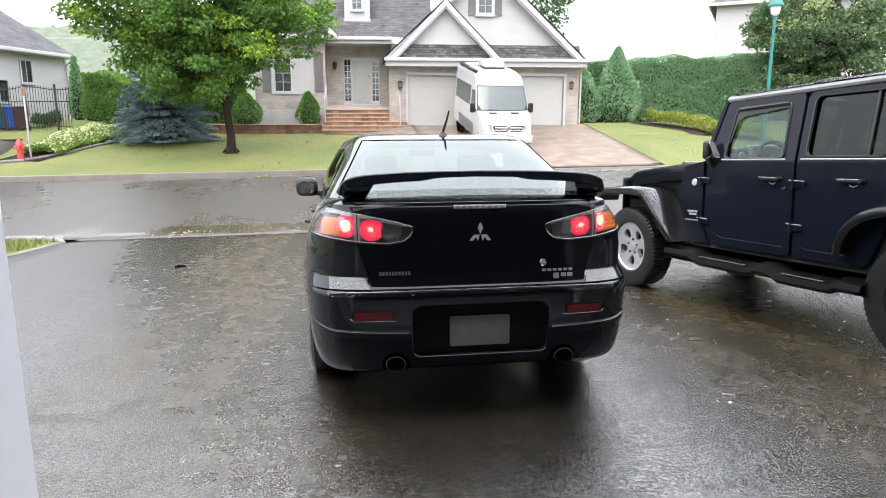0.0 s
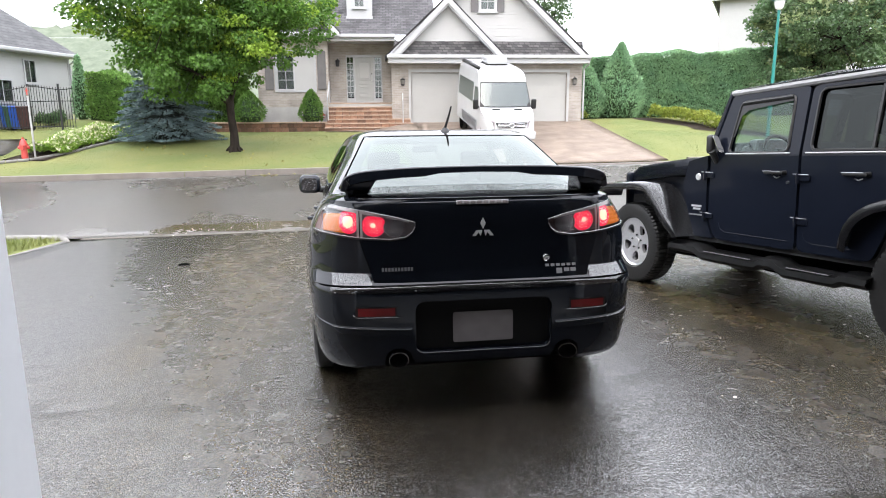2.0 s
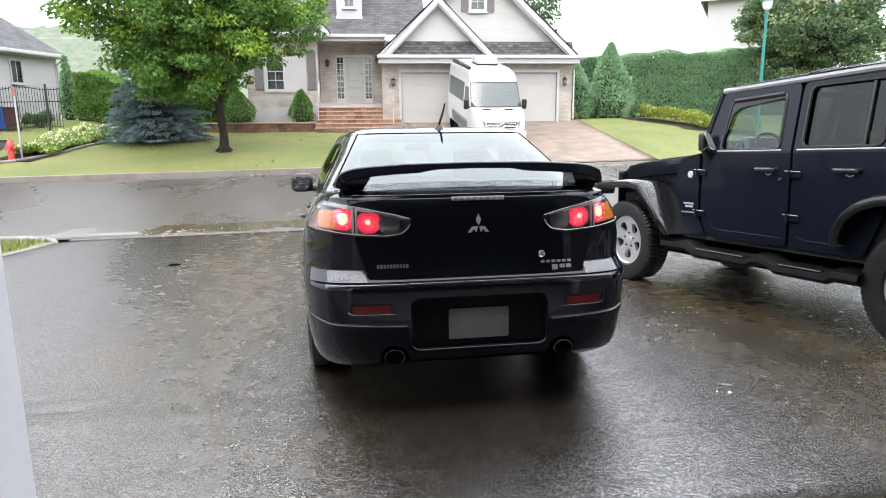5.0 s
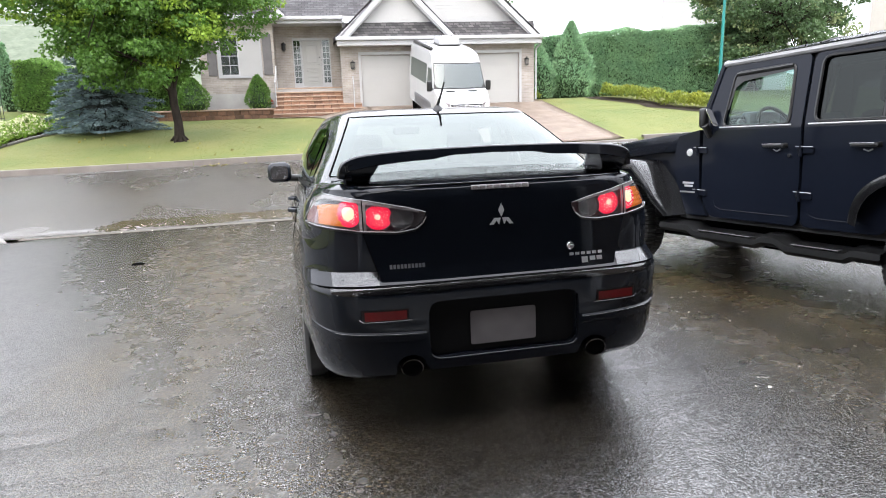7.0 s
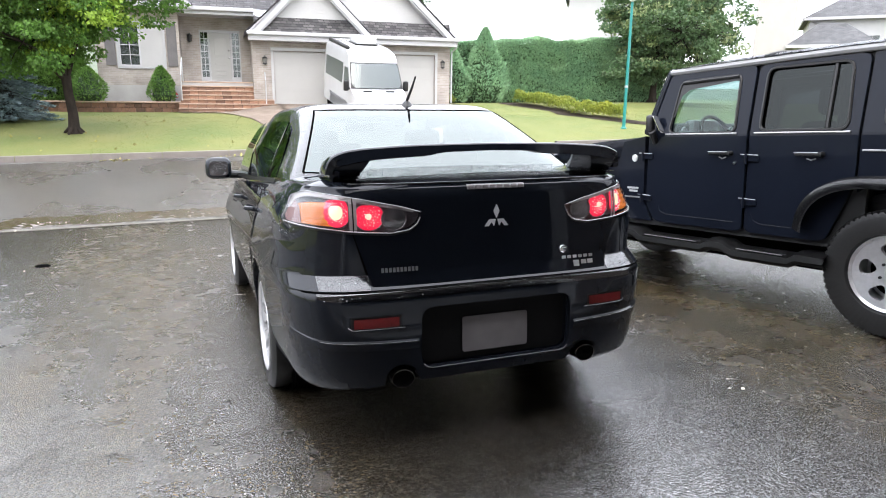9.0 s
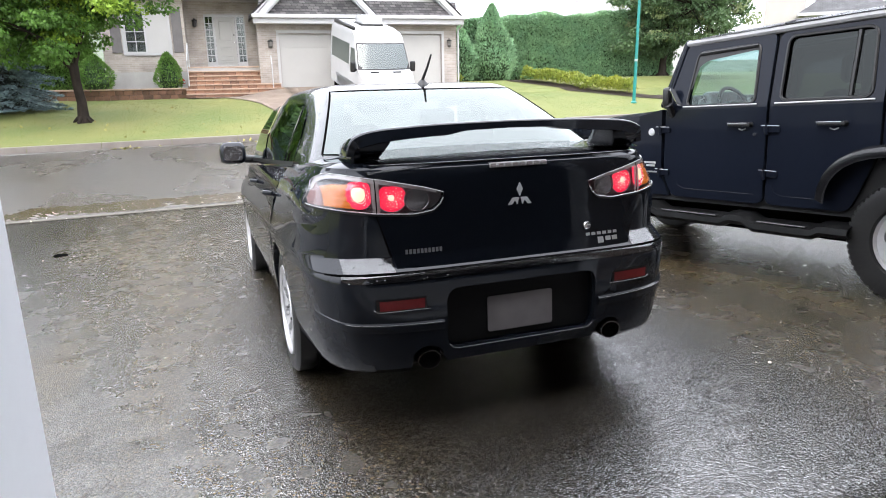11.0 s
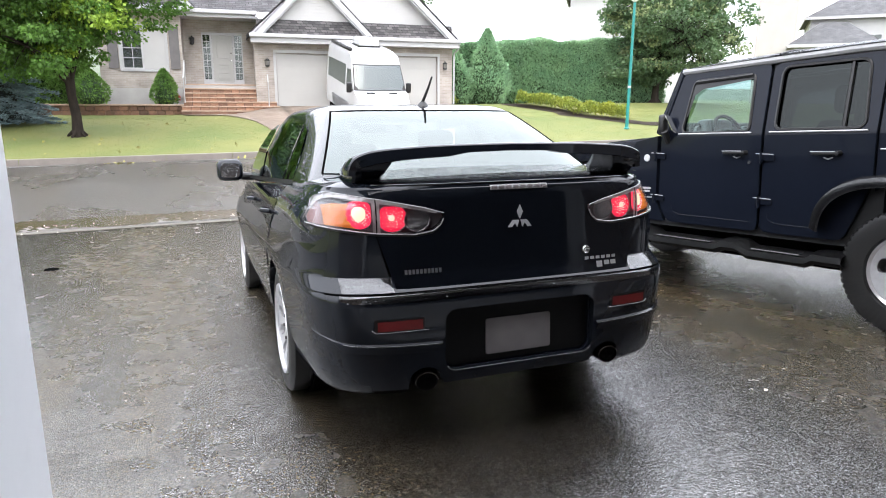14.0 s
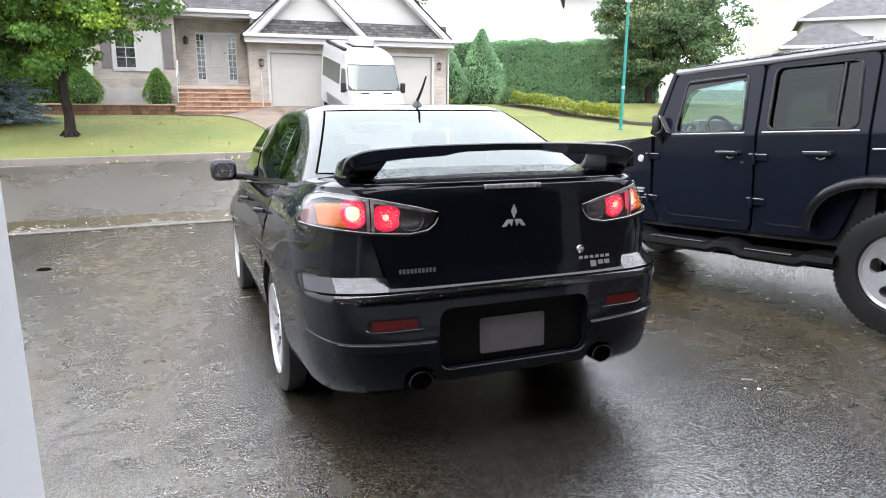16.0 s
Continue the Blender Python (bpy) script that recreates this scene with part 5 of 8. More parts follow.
part("inner_mirror", box(-0.10, 0.10, 2.22, 2.26, 1.33, 1.385, 0.015), M_interior, saloon)


def rear_panel(name, low, high, u0, u1, off, mat, parent, label="", nu=24, nv=8, surf=s_rear, thick=0.006, smooth=True):
    """A panel laid on the tail between two curves z = low(x) and z = high(x)."""
    rows = []
    for j in range(nv + 1):
        row = []
        for i in range(nu + 1):
            x = u0 + (u1 - u0) * i / nu
            z = low(x) + (high(x) - low(x)) * j / nv
            row.append((x, surf(x, z) - off, z))
        rows.append(row)
    return part(name, sheet(rows, thick), mat, parent, label, smooth=smooth and 40)


# rear window and side windows
for sx in (-1, 1):
    part("window_frit", sheet([[(sx * (interp(C_GLASS, z) - d), c_rear(interp(C_GLASS, z) - d, z) - 0.010, z) for d in (0.0, 0.03, 0.06)] for z in steps_of(1.125, 1.42, 10)]), M_frit, saloon)
part("rear_window", sheet([[(x, c_rear(x, z) - 0.016, z) for x in steps_of(-interp([(1.125, 0.685), (1.42, 0.525)], z), interp([(1.125, 0.685), (1.42, 0.525)], z), 24)] for z in steps_of(1.125, 1.42, 14)]), M_glass_rear, saloon, "rear window reflecting the white sky", smooth=True)
seal = [(interp([(1.125, 0.69), (1.42, 0.53)], z), z) for z in steps_of(1.125, 1.42, 8)]
for s in (-1, 1):
    part("window_seal", tube([(s * x, c_rear(x, z) - 0.014, z) for x, z in seal], 0.0048, 6), M_hole, saloon)
part("window_seal", tube([(x, c_rear(x, 1.424) - 0.012, 1.424) for x in steps_of(-0.53, 0.53, 16)], 0.004, 6), M_hole, saloon)


def side_panel(name, sx, corners, off, mat, parent, label="", nu=12, nv=8, surf=c_side, thick=0.006):
    thick = 0 if mat is M_glass_car else thick
    """A panel on the flank between four corners (y, z): low rear, low front, high front, high rear."""
    a, b, c, d = (Vector(p) for p in corners)
    rows = []
    for j in range(nv + 1):
        row = []
        for i in range(nu + 1):
            p = a.lerp(b, i / nu).lerp(d.lerp(c, i / nu), j / nv)
            row.append((sx * (surf(p.x, p.y) + off), p.x, p.y))
        rows.append(row)
    return part(name, sheet(rows, thick), mat, parent, label, smooth=40)


for sx in (-1, 1):
    fd = side_panel("front_door", sx, [(1.98, 0.30), (2.98, 0.30), (3.02, 0.97), (1.98, 1.01)], 0.004, M_paint, saloon, "black front door", surf=s_side)
    rd = side_panel("rear_door", sx, [(1.30, 0.30), (1.965, 0.30), (1.965, 1.01), (1.02, 1.045)], 0.004, M_paint, saloon, "black rear door", surf=s_side)
    for d, y in ((fd, 2.12), (rd, 1.22)):
        hx = s_side(y, 0.90)
        part("door_handle", tube([(sx * (hx + 0.004), y - 0.01, 0.90), (sx * (hx + 0.042), y + 0.01, 0.905), (sx * (hx + 0.042), y + 0.14, 0.90), (sx * (hx + 0.004), y + 0.17, 0.895)], 0.013, 8), M_paint, d, smooth=40)
    side_panel("side_window", sx, SIDE_GLASS[0], 0.006, M_glass_car, saloon, "wet front side window")
    side_panel("side_window", sx, SIDE_GLASS[1], 0.006, M_glass_car, saloon, "wet rear side window")
    side_panel("quarter_window", sx, SIDE_GLASS[2], 0.006, M_glass_car, saloon, nu=6)
    side_panel("window_trim", sx, [(0.86, 1.06), (2.95, 1.0), (2.92, 1.025), (0.86, 1.082)], 0.016, M_trim, saloon, nu=30, nv=2)
    side_panel("sill_skirt", sx, [(1.28, 0.20), (3.17, 0.20), (3.17, 0.30), (1.28, 0.32)], 0.012, M_paint, saloon, surf=s_side, thick=0.02)
    # mirror
    mir = part("door_mirror", box(min(sx * 0.875, sx * 1.068), max(sx * 0.875, sx * 1.068), 2.78, 2.93, 0.985, 1.150, 0.055, segments=5), M_paint, saloon, "black door mirror", smooth=40)
    part("mirror_glass", plate(rounded([(sx * 0.906, 1.014), (sx * 1.036, 1.012), (sx * 1.044, 1.085), (sx * 1.024, 1.122), (sx * 0.904, 1.119)], 0.03, 6), [], 0.004, lambda u, v, w: (u, 2.776 - w - 0.03 * (1.14 - v) - 0.15 * (1.056 - abs(u)), v)), M_mirror_dim, mir, "mirror glass with rain drops")
    part("mirror_arm", tube([(sx * 0.80, 2.88, 1.01), (sx * 0.90, 2.86, 1.02)], 0.03, 10), M_trim, mir)
    # tail lamp: outer half on the wing, inner half on the lid
    lo, hi = LAMP_LOW, LAMP_HIGH
    lamp = rear_panel("tail_lamp", lambda x: lo(abs(x)) + 0.002, lambda x: hi(abs(x)) - 0.002, sx * 0.329, sx * 0.822, 0.001, M_lamp_bowl, saloon, "lit tail lamp with amber and red lenses", 40, 10, surf=s_pocket, thick=0.004)
    cover = rear_panel("lamp_cover", lambda x: lo(abs(x)), lambda x: hi(abs(x)), sx * 0.327, sx * 0.829, 0.003, M_glass_lamp, lamp, "clear plastic cover", 40, 10, thick=0.003)
    cover.visible_shadow = False
    rear_panel("lamp_bezel", lambda x: lo(abs(x)) - 0.008, lambda x: lo(abs(x)) + 0.002, sx * 0.34, sx * 0.828, 0.009, M_trim, lamp, nv=2, thick=0.008)
    for edge_z, d, rr in ((lo, 0.002, 0.0026), (hi, -0.003, 0.0019)):
        part("lamp_rim", tube([(sx * q, s_rear(sx * q, edge_z(q) + d) - 0.008, edge_z(q) + d) for q in steps_of(0.333, 0.827, 40)], rr, 6), M_led_off, lamp)
    rear_panel("lamp_gap", lambda x: lo(abs(x)) - 0.002, lambda x: hi(abs(x)) + 0.002, sx * 0.595, sx * 0.599, 0.008, M_hole, lamp, nu=2, thick=0.006)
    for a, b in ((0.583, 0.5945), (0.5995, 0.611)):
        rear_panel("lamp_divider", lambda x: lo(abs(x)) + 0.004, lambda x: hi(abs(x)) - 0.004, sx * a, sx * b, 0.0065, M_lens_pale, lamp, nu=3, thick=0.004)

    def blob(name, cx, cz, rx, rz, off, mat, parent, label="", dome=0.006, chop=1.0):
        """A domed round lens in the housing, cut straight where it meets the divider."""
        bm = bmesh.new()

        def at(r, t):
            x, z = cx + rx * r * max(-chop, min(1.0, math.cos(t) * sx)) * sx, cz + rz * r * min(0.86, math.sin(t))
            return x, s_pocket(x, z) - off - dome * (1 - r * r), z

        rings = [[bm.verts.new(at(k / 5, 2 * math.pi * i / 28)) for i in range(28)] for k in range(1, 6)]
        c = bm.verts.new((cx, s_pocket(cx, cz) - off - dome, cz))
        for i in range(28):
            bm.faces.new((c, rings[0][i], rings[0][(i + 1) % 28]))
            for a, b in zip(rings, rings[1:]):
                bm.faces.new((a[i], b[i], b[(i + 1) % 28], a[(i + 1) % 28]))
        return part(name, bm, mat, parent, label, smooth=True)

    rear_panel("amber_lens", lambda x: lo(abs(x)) + 0.010, lambda x: min(hi(abs(x)) - 0.022, 1.024 - 0.25 * max(0.0, abs(x) - 0.74)), sx * 0.650, sx * 0.773, 0.008, M_amber_glow, lamp, "amber turn lens", 14, 6, surf=s_pocket, thick=0.004)
    for q in range(4):
        zq = 0.945 + 0.021 * q
        rear_panel("amber_rib", lambda x: zq, lambda x: zq + 0.013, sx * 0.68, sx * (0.771 - 0.007 * q), 0.011, M_amber_rib_glow, lamp, nu=6, nv=2, surf=s_pocket, thick=0.003)
    rear_panel("outer_lens", lambda x: lo(abs(x)) + 0.008, lambda x: hi(abs(x)) - 0.014, sx * 0.776, sx * 0.818, 0.007, M_side_lens_glow, lamp, "pale side lens, pinkish from the red lamp's glow", 8, 6, surf=s_pocket, thick=0.004)
    # pale strip puts the reflection along the cover's top into colour
    rear_panel("lens_top_sheen", lambda x: hi(abs(x)) - 0.019 + 0.006 * max(0.0, 0.55 - abs(x)) / 0.2, lambda x: hi(abs(x)) - 0.005, sx * 0.36, sx * 0.80, 0.007, M_lens_pale, lamp, "pale band for the reflection along the top of the lens", 20, 2, thick=0.003)
    for k, (cx, cz, rx, rz, mm) in enumerate(((0.648, 0.984, 0.050, 0.058, M_lens_bright), (0.528, 0.966, 0.058, 0.054, M_lens_red), (0.430, 0.956, 0.049, 0.046, M_lens_smoke))):
        lens = blob("round_lens", sx * cx, cz, rx, rz, 0.010 + 0.002 * k, mm, lamp, ("lit red lens", "lit red lens", "smoked grey lens")[k], chop=(0.84, 1.0, 1.0)[k])
        if k < 2:
            blob("lit_bulb", sx * (cx + 0.004), cz + 0.002, rx * (0.50 if k == 0 else 0.22), rz * (0.52 if k == 0 else 0.24), 0.017 + 0.002 * k, M_bulb_hot if k == 0 else M_bulb, lens)
            count = 54 if k == 0 else 44
            for q in range(count):
                turn = q * 2.39996 + 0.35 * k
                reach = random.uniform(0.40, 0.76) if k == 0 else 0.16 + 0.68 * q / count * random.uniform(0.9, 1.06)
                dx, dz = rx * reach * math.cos(turn), rz * reach * math.sin(turn)
                yy = s_pocket(sx * cx + dx, cz + dz) - 0.0225 - 0.002 * k
                size = random.uniform(0.0006, 0.0022) * (1.0 if k == 0 else 1.3 - 0.3 * reach)
                part("led", lathe([(0.0, -0.003), (size, -0.002), (size * 1.3, 0.003)], "Y", 7, center=(sx * cx + dx, yy, cz + dz)), M_led, lens)
        edge = [(sx * cx + rx * 1.03 * math.cos(t), s_pocket(sx * cx + rx * math.cos(t), cz + rz * math.sin(t)) - 0.016, cz + rz * 1.03 * min(0.86, math.sin(t))) for t in (2 * math.pi * i / 24 for i in range(25))]
        if k:
            part("lens_ring", tube(edge, 0.0022 if k == 2 else 0.0016, 6), M_lens_clear, lens)
    # bumper pieces
    rear_panel("bumper_reflector", lambda x: 0.535, lambda x: 0.574, sx * 0.44, sx * 0.618, 0.004, M_reflector, saloon, "dark red bumper reflector", 10, 2)
    rear_panel("reflector_recess", lambda x: 0.527, lambda x: 0.582, sx * 0.43, sx * 0.63, 0.001, M_trim, saloon, nu=10, nv=2, thick=0.003)
    part("reflector_lip", tube([(sx * x, s_rear(x, 0.529) - 0.004, 0.529 + (0.012 if x > 0.63 else 0.0)) for x in steps_of(0.415, 0.64, 14)], 0.0022, 6), M_wet_shelf, saloon, "wet lip under the reflector", smooth=True)
    rear_panel("bumper_shelf", lambda x: 0.685, lambda x: 0.734, sx * 0.545, sx * 0.738, 0.003, M_wet_shelf, saloon, "wet bumper shelf corner", 20, 8)
    rear_panel("bumper_roll", lambda x: 0.647 + 0.02 * max(0.0, (abs(x) - 0.70) / 0.1), lambda x: 0.6775, sx * 0.0, sx * 0.748, 0.003, M_wet_shelf, saloon, "wet rounded upper edge of the bumper", 34, 6)
    part("shelf_groove", tube([(sx * x, s_rear(x, 0.680) - 0.005, 0.681) for x in steps_of(0.0, 0.80, 34)], 0.0028, 6), M_hole, saloon)
    crease = [(x, 0.470 - 0.012 * math.cos(x * 3.0) + 0.030 * max(0.0, (x - 0.70) / 0.13) ** 2) for x in steps_of(0.36, 0.835, 26)]
    part("bumper_crease", sheet([[(sx * x, s_rear(x, z) - d, z + h) for x, z in crease] for d, h in ((0.0, 0.010), (0.011, 0.004), (0.012, -0.002), (0.003, -0.030))]), M_paint, saloon, "crease along the lower bumper", smooth=40)
    part("crease_edge", tube([(sx * x, s_rear(x, z) - 0.011, z + 0.003) for x, z in crease[:22]], 0.0016, 6), M_wet_shelf, saloon, "wet edge of the bumper crease", smooth=True)
    # exhaust
    ex = part("exhaust_pipe", lathe([(0.052, 0.03), (0.0535, 0.0), (0.057, 0.0), (0.058, 0.006), (0.056, 0.03), (0.052, 0.25)], "Y", 28, center=(0, 0, 0)), M_exhaust, saloon, "oval chrome exhaust tip", smooth=40)
    ex.matrix_basis = Matrix.Translation((sx * 0.427, -0.088, 0.312)) @ Matrix.Diagonal((0.86, 1.0, 0.68, 1))
    part("exhaust_bore", lathe([(0.0, 0.02), (0.0525, 0.012), (0.0525, 0.035)], "Y", 20), M_hole, ex)
    # wheels
    for y in HUBS:
        wheel = thing("wheel", "", "")
        wheel.parent = saloon
        c = (sx * 0.765, y, 0.322)
        tyre(wheel, c, 0.322, 0.215, 0.232, sx)
        dished_wheel(wheel, c, 0.232, sx, 10, 0.66, 0.24, 0.115, 0.108, hub=0.04, lugs=5, dish=0.025)
        part("wheel_liner", lathe([(0.0, 0.0), (0.345, 0.0), (0.345, sx * 0.14)], "X", 32, center=(sx * 0.62, y, 0.325)), M_hole, wheel)

# trunk lid seams, lid edge and plate recess
def lid_sheet(surf, edge, z0, z1, thick):
    """The trunk lid's skin, left open where the tail lamps look through it."""
    tip = 0.327
    low = [0.0, 0.014] + steps_of(0.05, 1.0, 18)
    high = steps_of(0.0, 1.0, 4)
    rows_low, rows_high = [], []
    for ts, rows in ((low, rows_low), (high, rows_high)):
        for t in ts:
            def level(x):
                q = max(tip, abs(x))
                a, b = (z0, LAMP_LOW(q) + 0.001) if rows is rows_low else (LAMP_HIGH(q) - 0.001, z1)
                return a + (b - a) * t

            end = interp(edge, level(0.50))
            wing = steps_of(tip, end, 14)
            xs = [-x for x in reversed(wing)] + steps_of(-tip, tip, 24)[1:-1] + wing
            rows.append([(x, surf(x, level(x)), level(x)) for x in xs])
    bm = bmesh.new()
    fs = []
    for rows in (rows_low, rows_high):
        vs = [[bm.verts.new(p) for p in row] for row in rows]
        fs += [bm.faces.new((a[i], a[i + 1], b[i + 1], b[i])) for a, b in zip(vs, vs[1:]) for i in range(len(a) - 1)]
        last = vs if rows is rows_low else last
    gap = [(last[-1][i], vs[0][i]) for i in range(len(vs[0]))]
    fs += [bm.faces.new((a[0], b[0], b[1], a[1])) for a, b in zip(gap, gap[1:]) if max(abs(a[0].co.x), abs(b[0].co.x)) < tip + 0.001]
    bmesh.ops.solidify(bm, geom=fs, thickness=thick)
    return bm


lid = part("trunk_lid", lid_sheet(lambda x, z: s_lid(x, z) - 0.004, [(0.70, 0.535), (0.905, 0.60), (1.09, 0.62)], 0.674, 1.088, 0.012), M_paint, saloon, "black trunk lid", smooth=40)
part("lid_seam", lid_sheet(lambda x, z: s_rear(x, z) - 0.002, [(0.70, 0.5385), (0.905, 0.6035), (1.09, 0.6235)], 0.735, 1.092, 0.002), M_hole, saloon)
part("lid_deck", sheet([[(x, y, 1.1145 + 0.012 * (1 - (x / 0.62) ** 2) + 0.012 * (y / 0.4)) for x in steps_of(-0.62, 0.62, 20)] for y in steps_of(0.0, 0.46, 10)], 0.01), M_paint_wet, saloon, "wet trunk deck", smooth=True)
part("lid_lip", tube([(x, s_rear(x, 1.09) - 0.004, 1.095) for x in steps_of(-0.60, 0.60, 24)], 0.0026, 6), M_wet_shelf, lid, "wet rear edge of the lid", smooth=True)
part("number_plate", plate(rect(-0.152, 0.152, 0.378, 0.530, 0.012), [], 0.004, lambda u, v, w: (u, -0.048 - w, v)), M_plate, saloon, "pale number plate, unreadable")
part("recess_back", plate(rect(-0.335, 0.335, 0.352, 0.594, 0.045), [], 0.004, lambda u, v, w: (u, -0.0415 - w, v)), M_valance, saloon, "matt black plate recess")
part("recess_lip", tube([(-0.335, -0.082, 0.362), (-0.322, -0.082, 0.347)] + [(x, -0.083, 0.341) for x in steps_of(-0.30, 0.30, 8)] + [(0.322, -0.082, 0.347), (0.335, -0.082, 0.362)], 0.0024, 6), M_wet_shelf, saloon, "wet lower lip of the plate recess", smooth=True)
strip = rear_panel("brake_light_strip", lambda x: 1.063, lambda x: 1.083, -0.13, 0.13, 0.008, M_led_off, saloon, "unlit high brake light strip", 16, 2)
for i in range(8):
    x = -0.112 + i * 0.032
    part("led_cell", box(x - 0.011, x + 0.011, s_rear(x, 1.073) - 0.0125, s_rear(x, 1.073) - 0.008, 1.066, 1.080, 0.002), M_lens_clear, strip)

# badge, lettering bars, lock
badge = part("badge", plate([(0, 0.998), (0.013, 0.970), (0, 0.941), (-0.013, 0.970)], [], 0.006, lambda u, v, w: (u, s_lid(u, v) - 0.006 - w, v)), M_badge, saloon, "silver three-part emblem")
for s in (-1, 1):
    part("badge_blade", plate([(s * 0.004, 0.936), (s * 0.032, 0.936), (s * 0.053, 0.908), (s * 0.036, 0.908), (s * 0.022, 0.926), (s * 0.012, 0.908)], [], 0.006, lambda u, v, w: (u, s_lid(u, v) - 0.006 - w, v)), M_badge, badge)
for i in range(10):
    x = -0.497 + i * 0.0155
    rear_panel("letter_bar", lambda q: 0.747, lambda q: 0.765, x, x + 0.011, 0.005, M_badge_dim, lid, nu=1, nv=1, thick=0.003, surf=s_lid)
for i in range(6):
    x = 0.315 + i * 0.028
    rear_panel("letter_bar", lambda q: 0.744, lambda q: 0.757, x, x + 0.020, 0.005, M_badge, lid, nu=1, nv=1, thick=0.003, surf=s_lid)
for x, w in ((0.372, 0.03), (0.412, 0.028), (0.446, 0.028)):
    rear_panel("letter_bar", lambda q: 0.708 if x < 0.4 else 0.716, lambda q: 0.734, x, x + w, 0.005, M_badge, lid, nu=1, nv=1, thick=0.003, surf=s_lid)
part("key_lock", lathe([(0.0, -0.004), (0.011, -0.006), (0.016, -0.01), (0.019, -0.006), (0.019, 0.004)], "Y", 20, center=(0.318, s_lid(0.318, 0.79) - 0.005, 0.79)), M_chrome, saloon, "round chrome key lock", smooth=40)

# rear wing, one swept blade that curls down into its end posts
W_PATH = [(0.0, 1.226), (0.30, 1.221), (0.46, 1.213), (0.55, 1.205), (0.61, 1.194), (0.645, 1.180), (0.662, 1.158), (0.668, 1.130)]
W_FORE = [(0.0, 0.012), (0.55, 0.020), (0.645, 0.035), (0.668, 0.060)]
W_AFT = [(0.0, 0.195), (0.55, 0.215), (0.645, 0.25), (0.668, 0.28)]
W_THICK = [(0.0, 0.046), (0.46, 0.050), (0.60, 0.056), (0.645, 0.050), (0.668, 0.030)]
W_UNDER = [(0.0, 0.42), (0.20, 0.45), (0.26, 0.92), (0.30, 1.0)]
W_RING = [(0.02, -0.50), (0.0, -0.44), (0.0, 0.36), (0.02, 0.44), (0.07, 0.50), (0.5, 0.40), (0.85, 0.16), (1.0, -0.05), (0.85, -0.28), (0.5, -0.46)]
half = []
for k in range(57):
    u = k / 56 * (len(W_PATH) - 1)
    i = min(int(u), len(W_PATH) - 2)
    p0, p1, p2, p3 = (Vector(W_PATH[max(0, min(len(W_PATH) - 1, j))]) for j in (i - 1, i, i + 1, i + 2))
    f = u - i
    half.append(0.5 * ((2 * p1) + (p2 - p0) * f + (2 * p0 - 5 * p1 + 4 * p2 - p3) * f * f + (3 * p1 - p0 - 3 * p2 + p3) * f ** 3))
line = [Vector((-p.x, p.y)) for p in reversed(half[1:])] + half
bm = bmesh.new()
rings = []
for k, p in enumerate(line):
    d = (line[min(k + 1, len(line) - 1)] - line[max(k - 1, 0)]).normalized()
    nx, nz = -d.y, d.x
    q = abs(p.x)
    y0, y1, th = interp(W_FORE, q), interp(W_AFT, q), interp(W_THICK, q)
    low = interp(W_UNDER, q)
    rings.append([bm.verts.new((p.x + nx * th * w * (low if w < 0 else 1), y0 + (y1 - y0) * c, p.y + nz * th * w * (low if w < 0 else 1))) for c, w in W_RING])
for a, b in zip(rings, rings[1:]):
    for i in range(len(W_RING)):
        bm.faces.new((a[i], a[(i + 1) % len(W_RING)], b[(i + 1) % len(W_RING)], b[i]))
bm.faces.new(rings[0]), bm.faces.new(rings[-1])
wing = part("rear_wing", bm, M_paint, saloon, "black rear wing curling down to the trunk", smooth=38)

# its legs, wide at the blade and swept forward to the trunk
for sx in (-1, 1):
    leg = bmesh.new()
    loops = []
    for z, x0, x1, y0, y1 in ((1.192, 0.505, 0.650, 0.030, 0.235), (1.172, 0.515, 0.658, 0.038, 0.26), (1.13, 0.540, 0.660, 0.072, 0.34), (1.10, 0.560, 0.655, 0.105, 0.42), (1.070, 0.572, 0.650, 0.135, 0.50)):
        loops.append([leg.verts.new((sx * x, y, z)) for x, y in ((x0, y0), (x1 - 0.012, y0), (x1, y0 + 0.012), (x1, y1 - 0.05), (x1 - 0.03, y1), (x0 + 0.02, y1 - 0.02), (x0, y1 - 0.08))])
    for a, b in zip(loops, loops[1:]):
        for k in range(7):
            leg.faces.new((a[k], a[(k + 1) % 7], b[(k + 1) % 7], b[k]))
    leg.faces.new(loops[0]), leg.faces.new(loops[-1])
    part("wing_leg", leg, M_paint, wing, smooth=30)

# aerial
part("aerial_base", lathe([(0.0, 0.03), (0.014, 0.028), (0.026, 0.014), (0.034, 0.0)], "Z", 20, center=(0, 1.12, 1.452)), M_trim, saloon, "aerial foot", smooth=40)
part("aerial", tube([(0.0, 1.12, 1.478), (0.017, 1.07, 1.55), (0.028, 1.035, 1.61)], [0.009, 0.007, 0.005], 8), M_trim, saloon, "short black aerial")
# rain drops beaded on the shoulders, pillars, deck and bumper
spots = []
for k in range(1500):
    sx = -1 if random.random() < 0.6 else 1
    y, z = random.uniform(0.12, 1.35), 1.085 - 0.20 * random.random() ** 1.6
    spots.append((sx * (s_side(y, z) + 0.001), y, z, (sx, 0, 0.45)))
for k in range(900):
    sx, z = random.choice((-1, 1)), random.uniform(1.09, 1.42)
    y = interp(C_R, z) + random.uniform(0.10, 0.40)
    spots.append((sx * (c_side(y, z) + 0.001), y, z, (sx, -0.2, 0.4)))
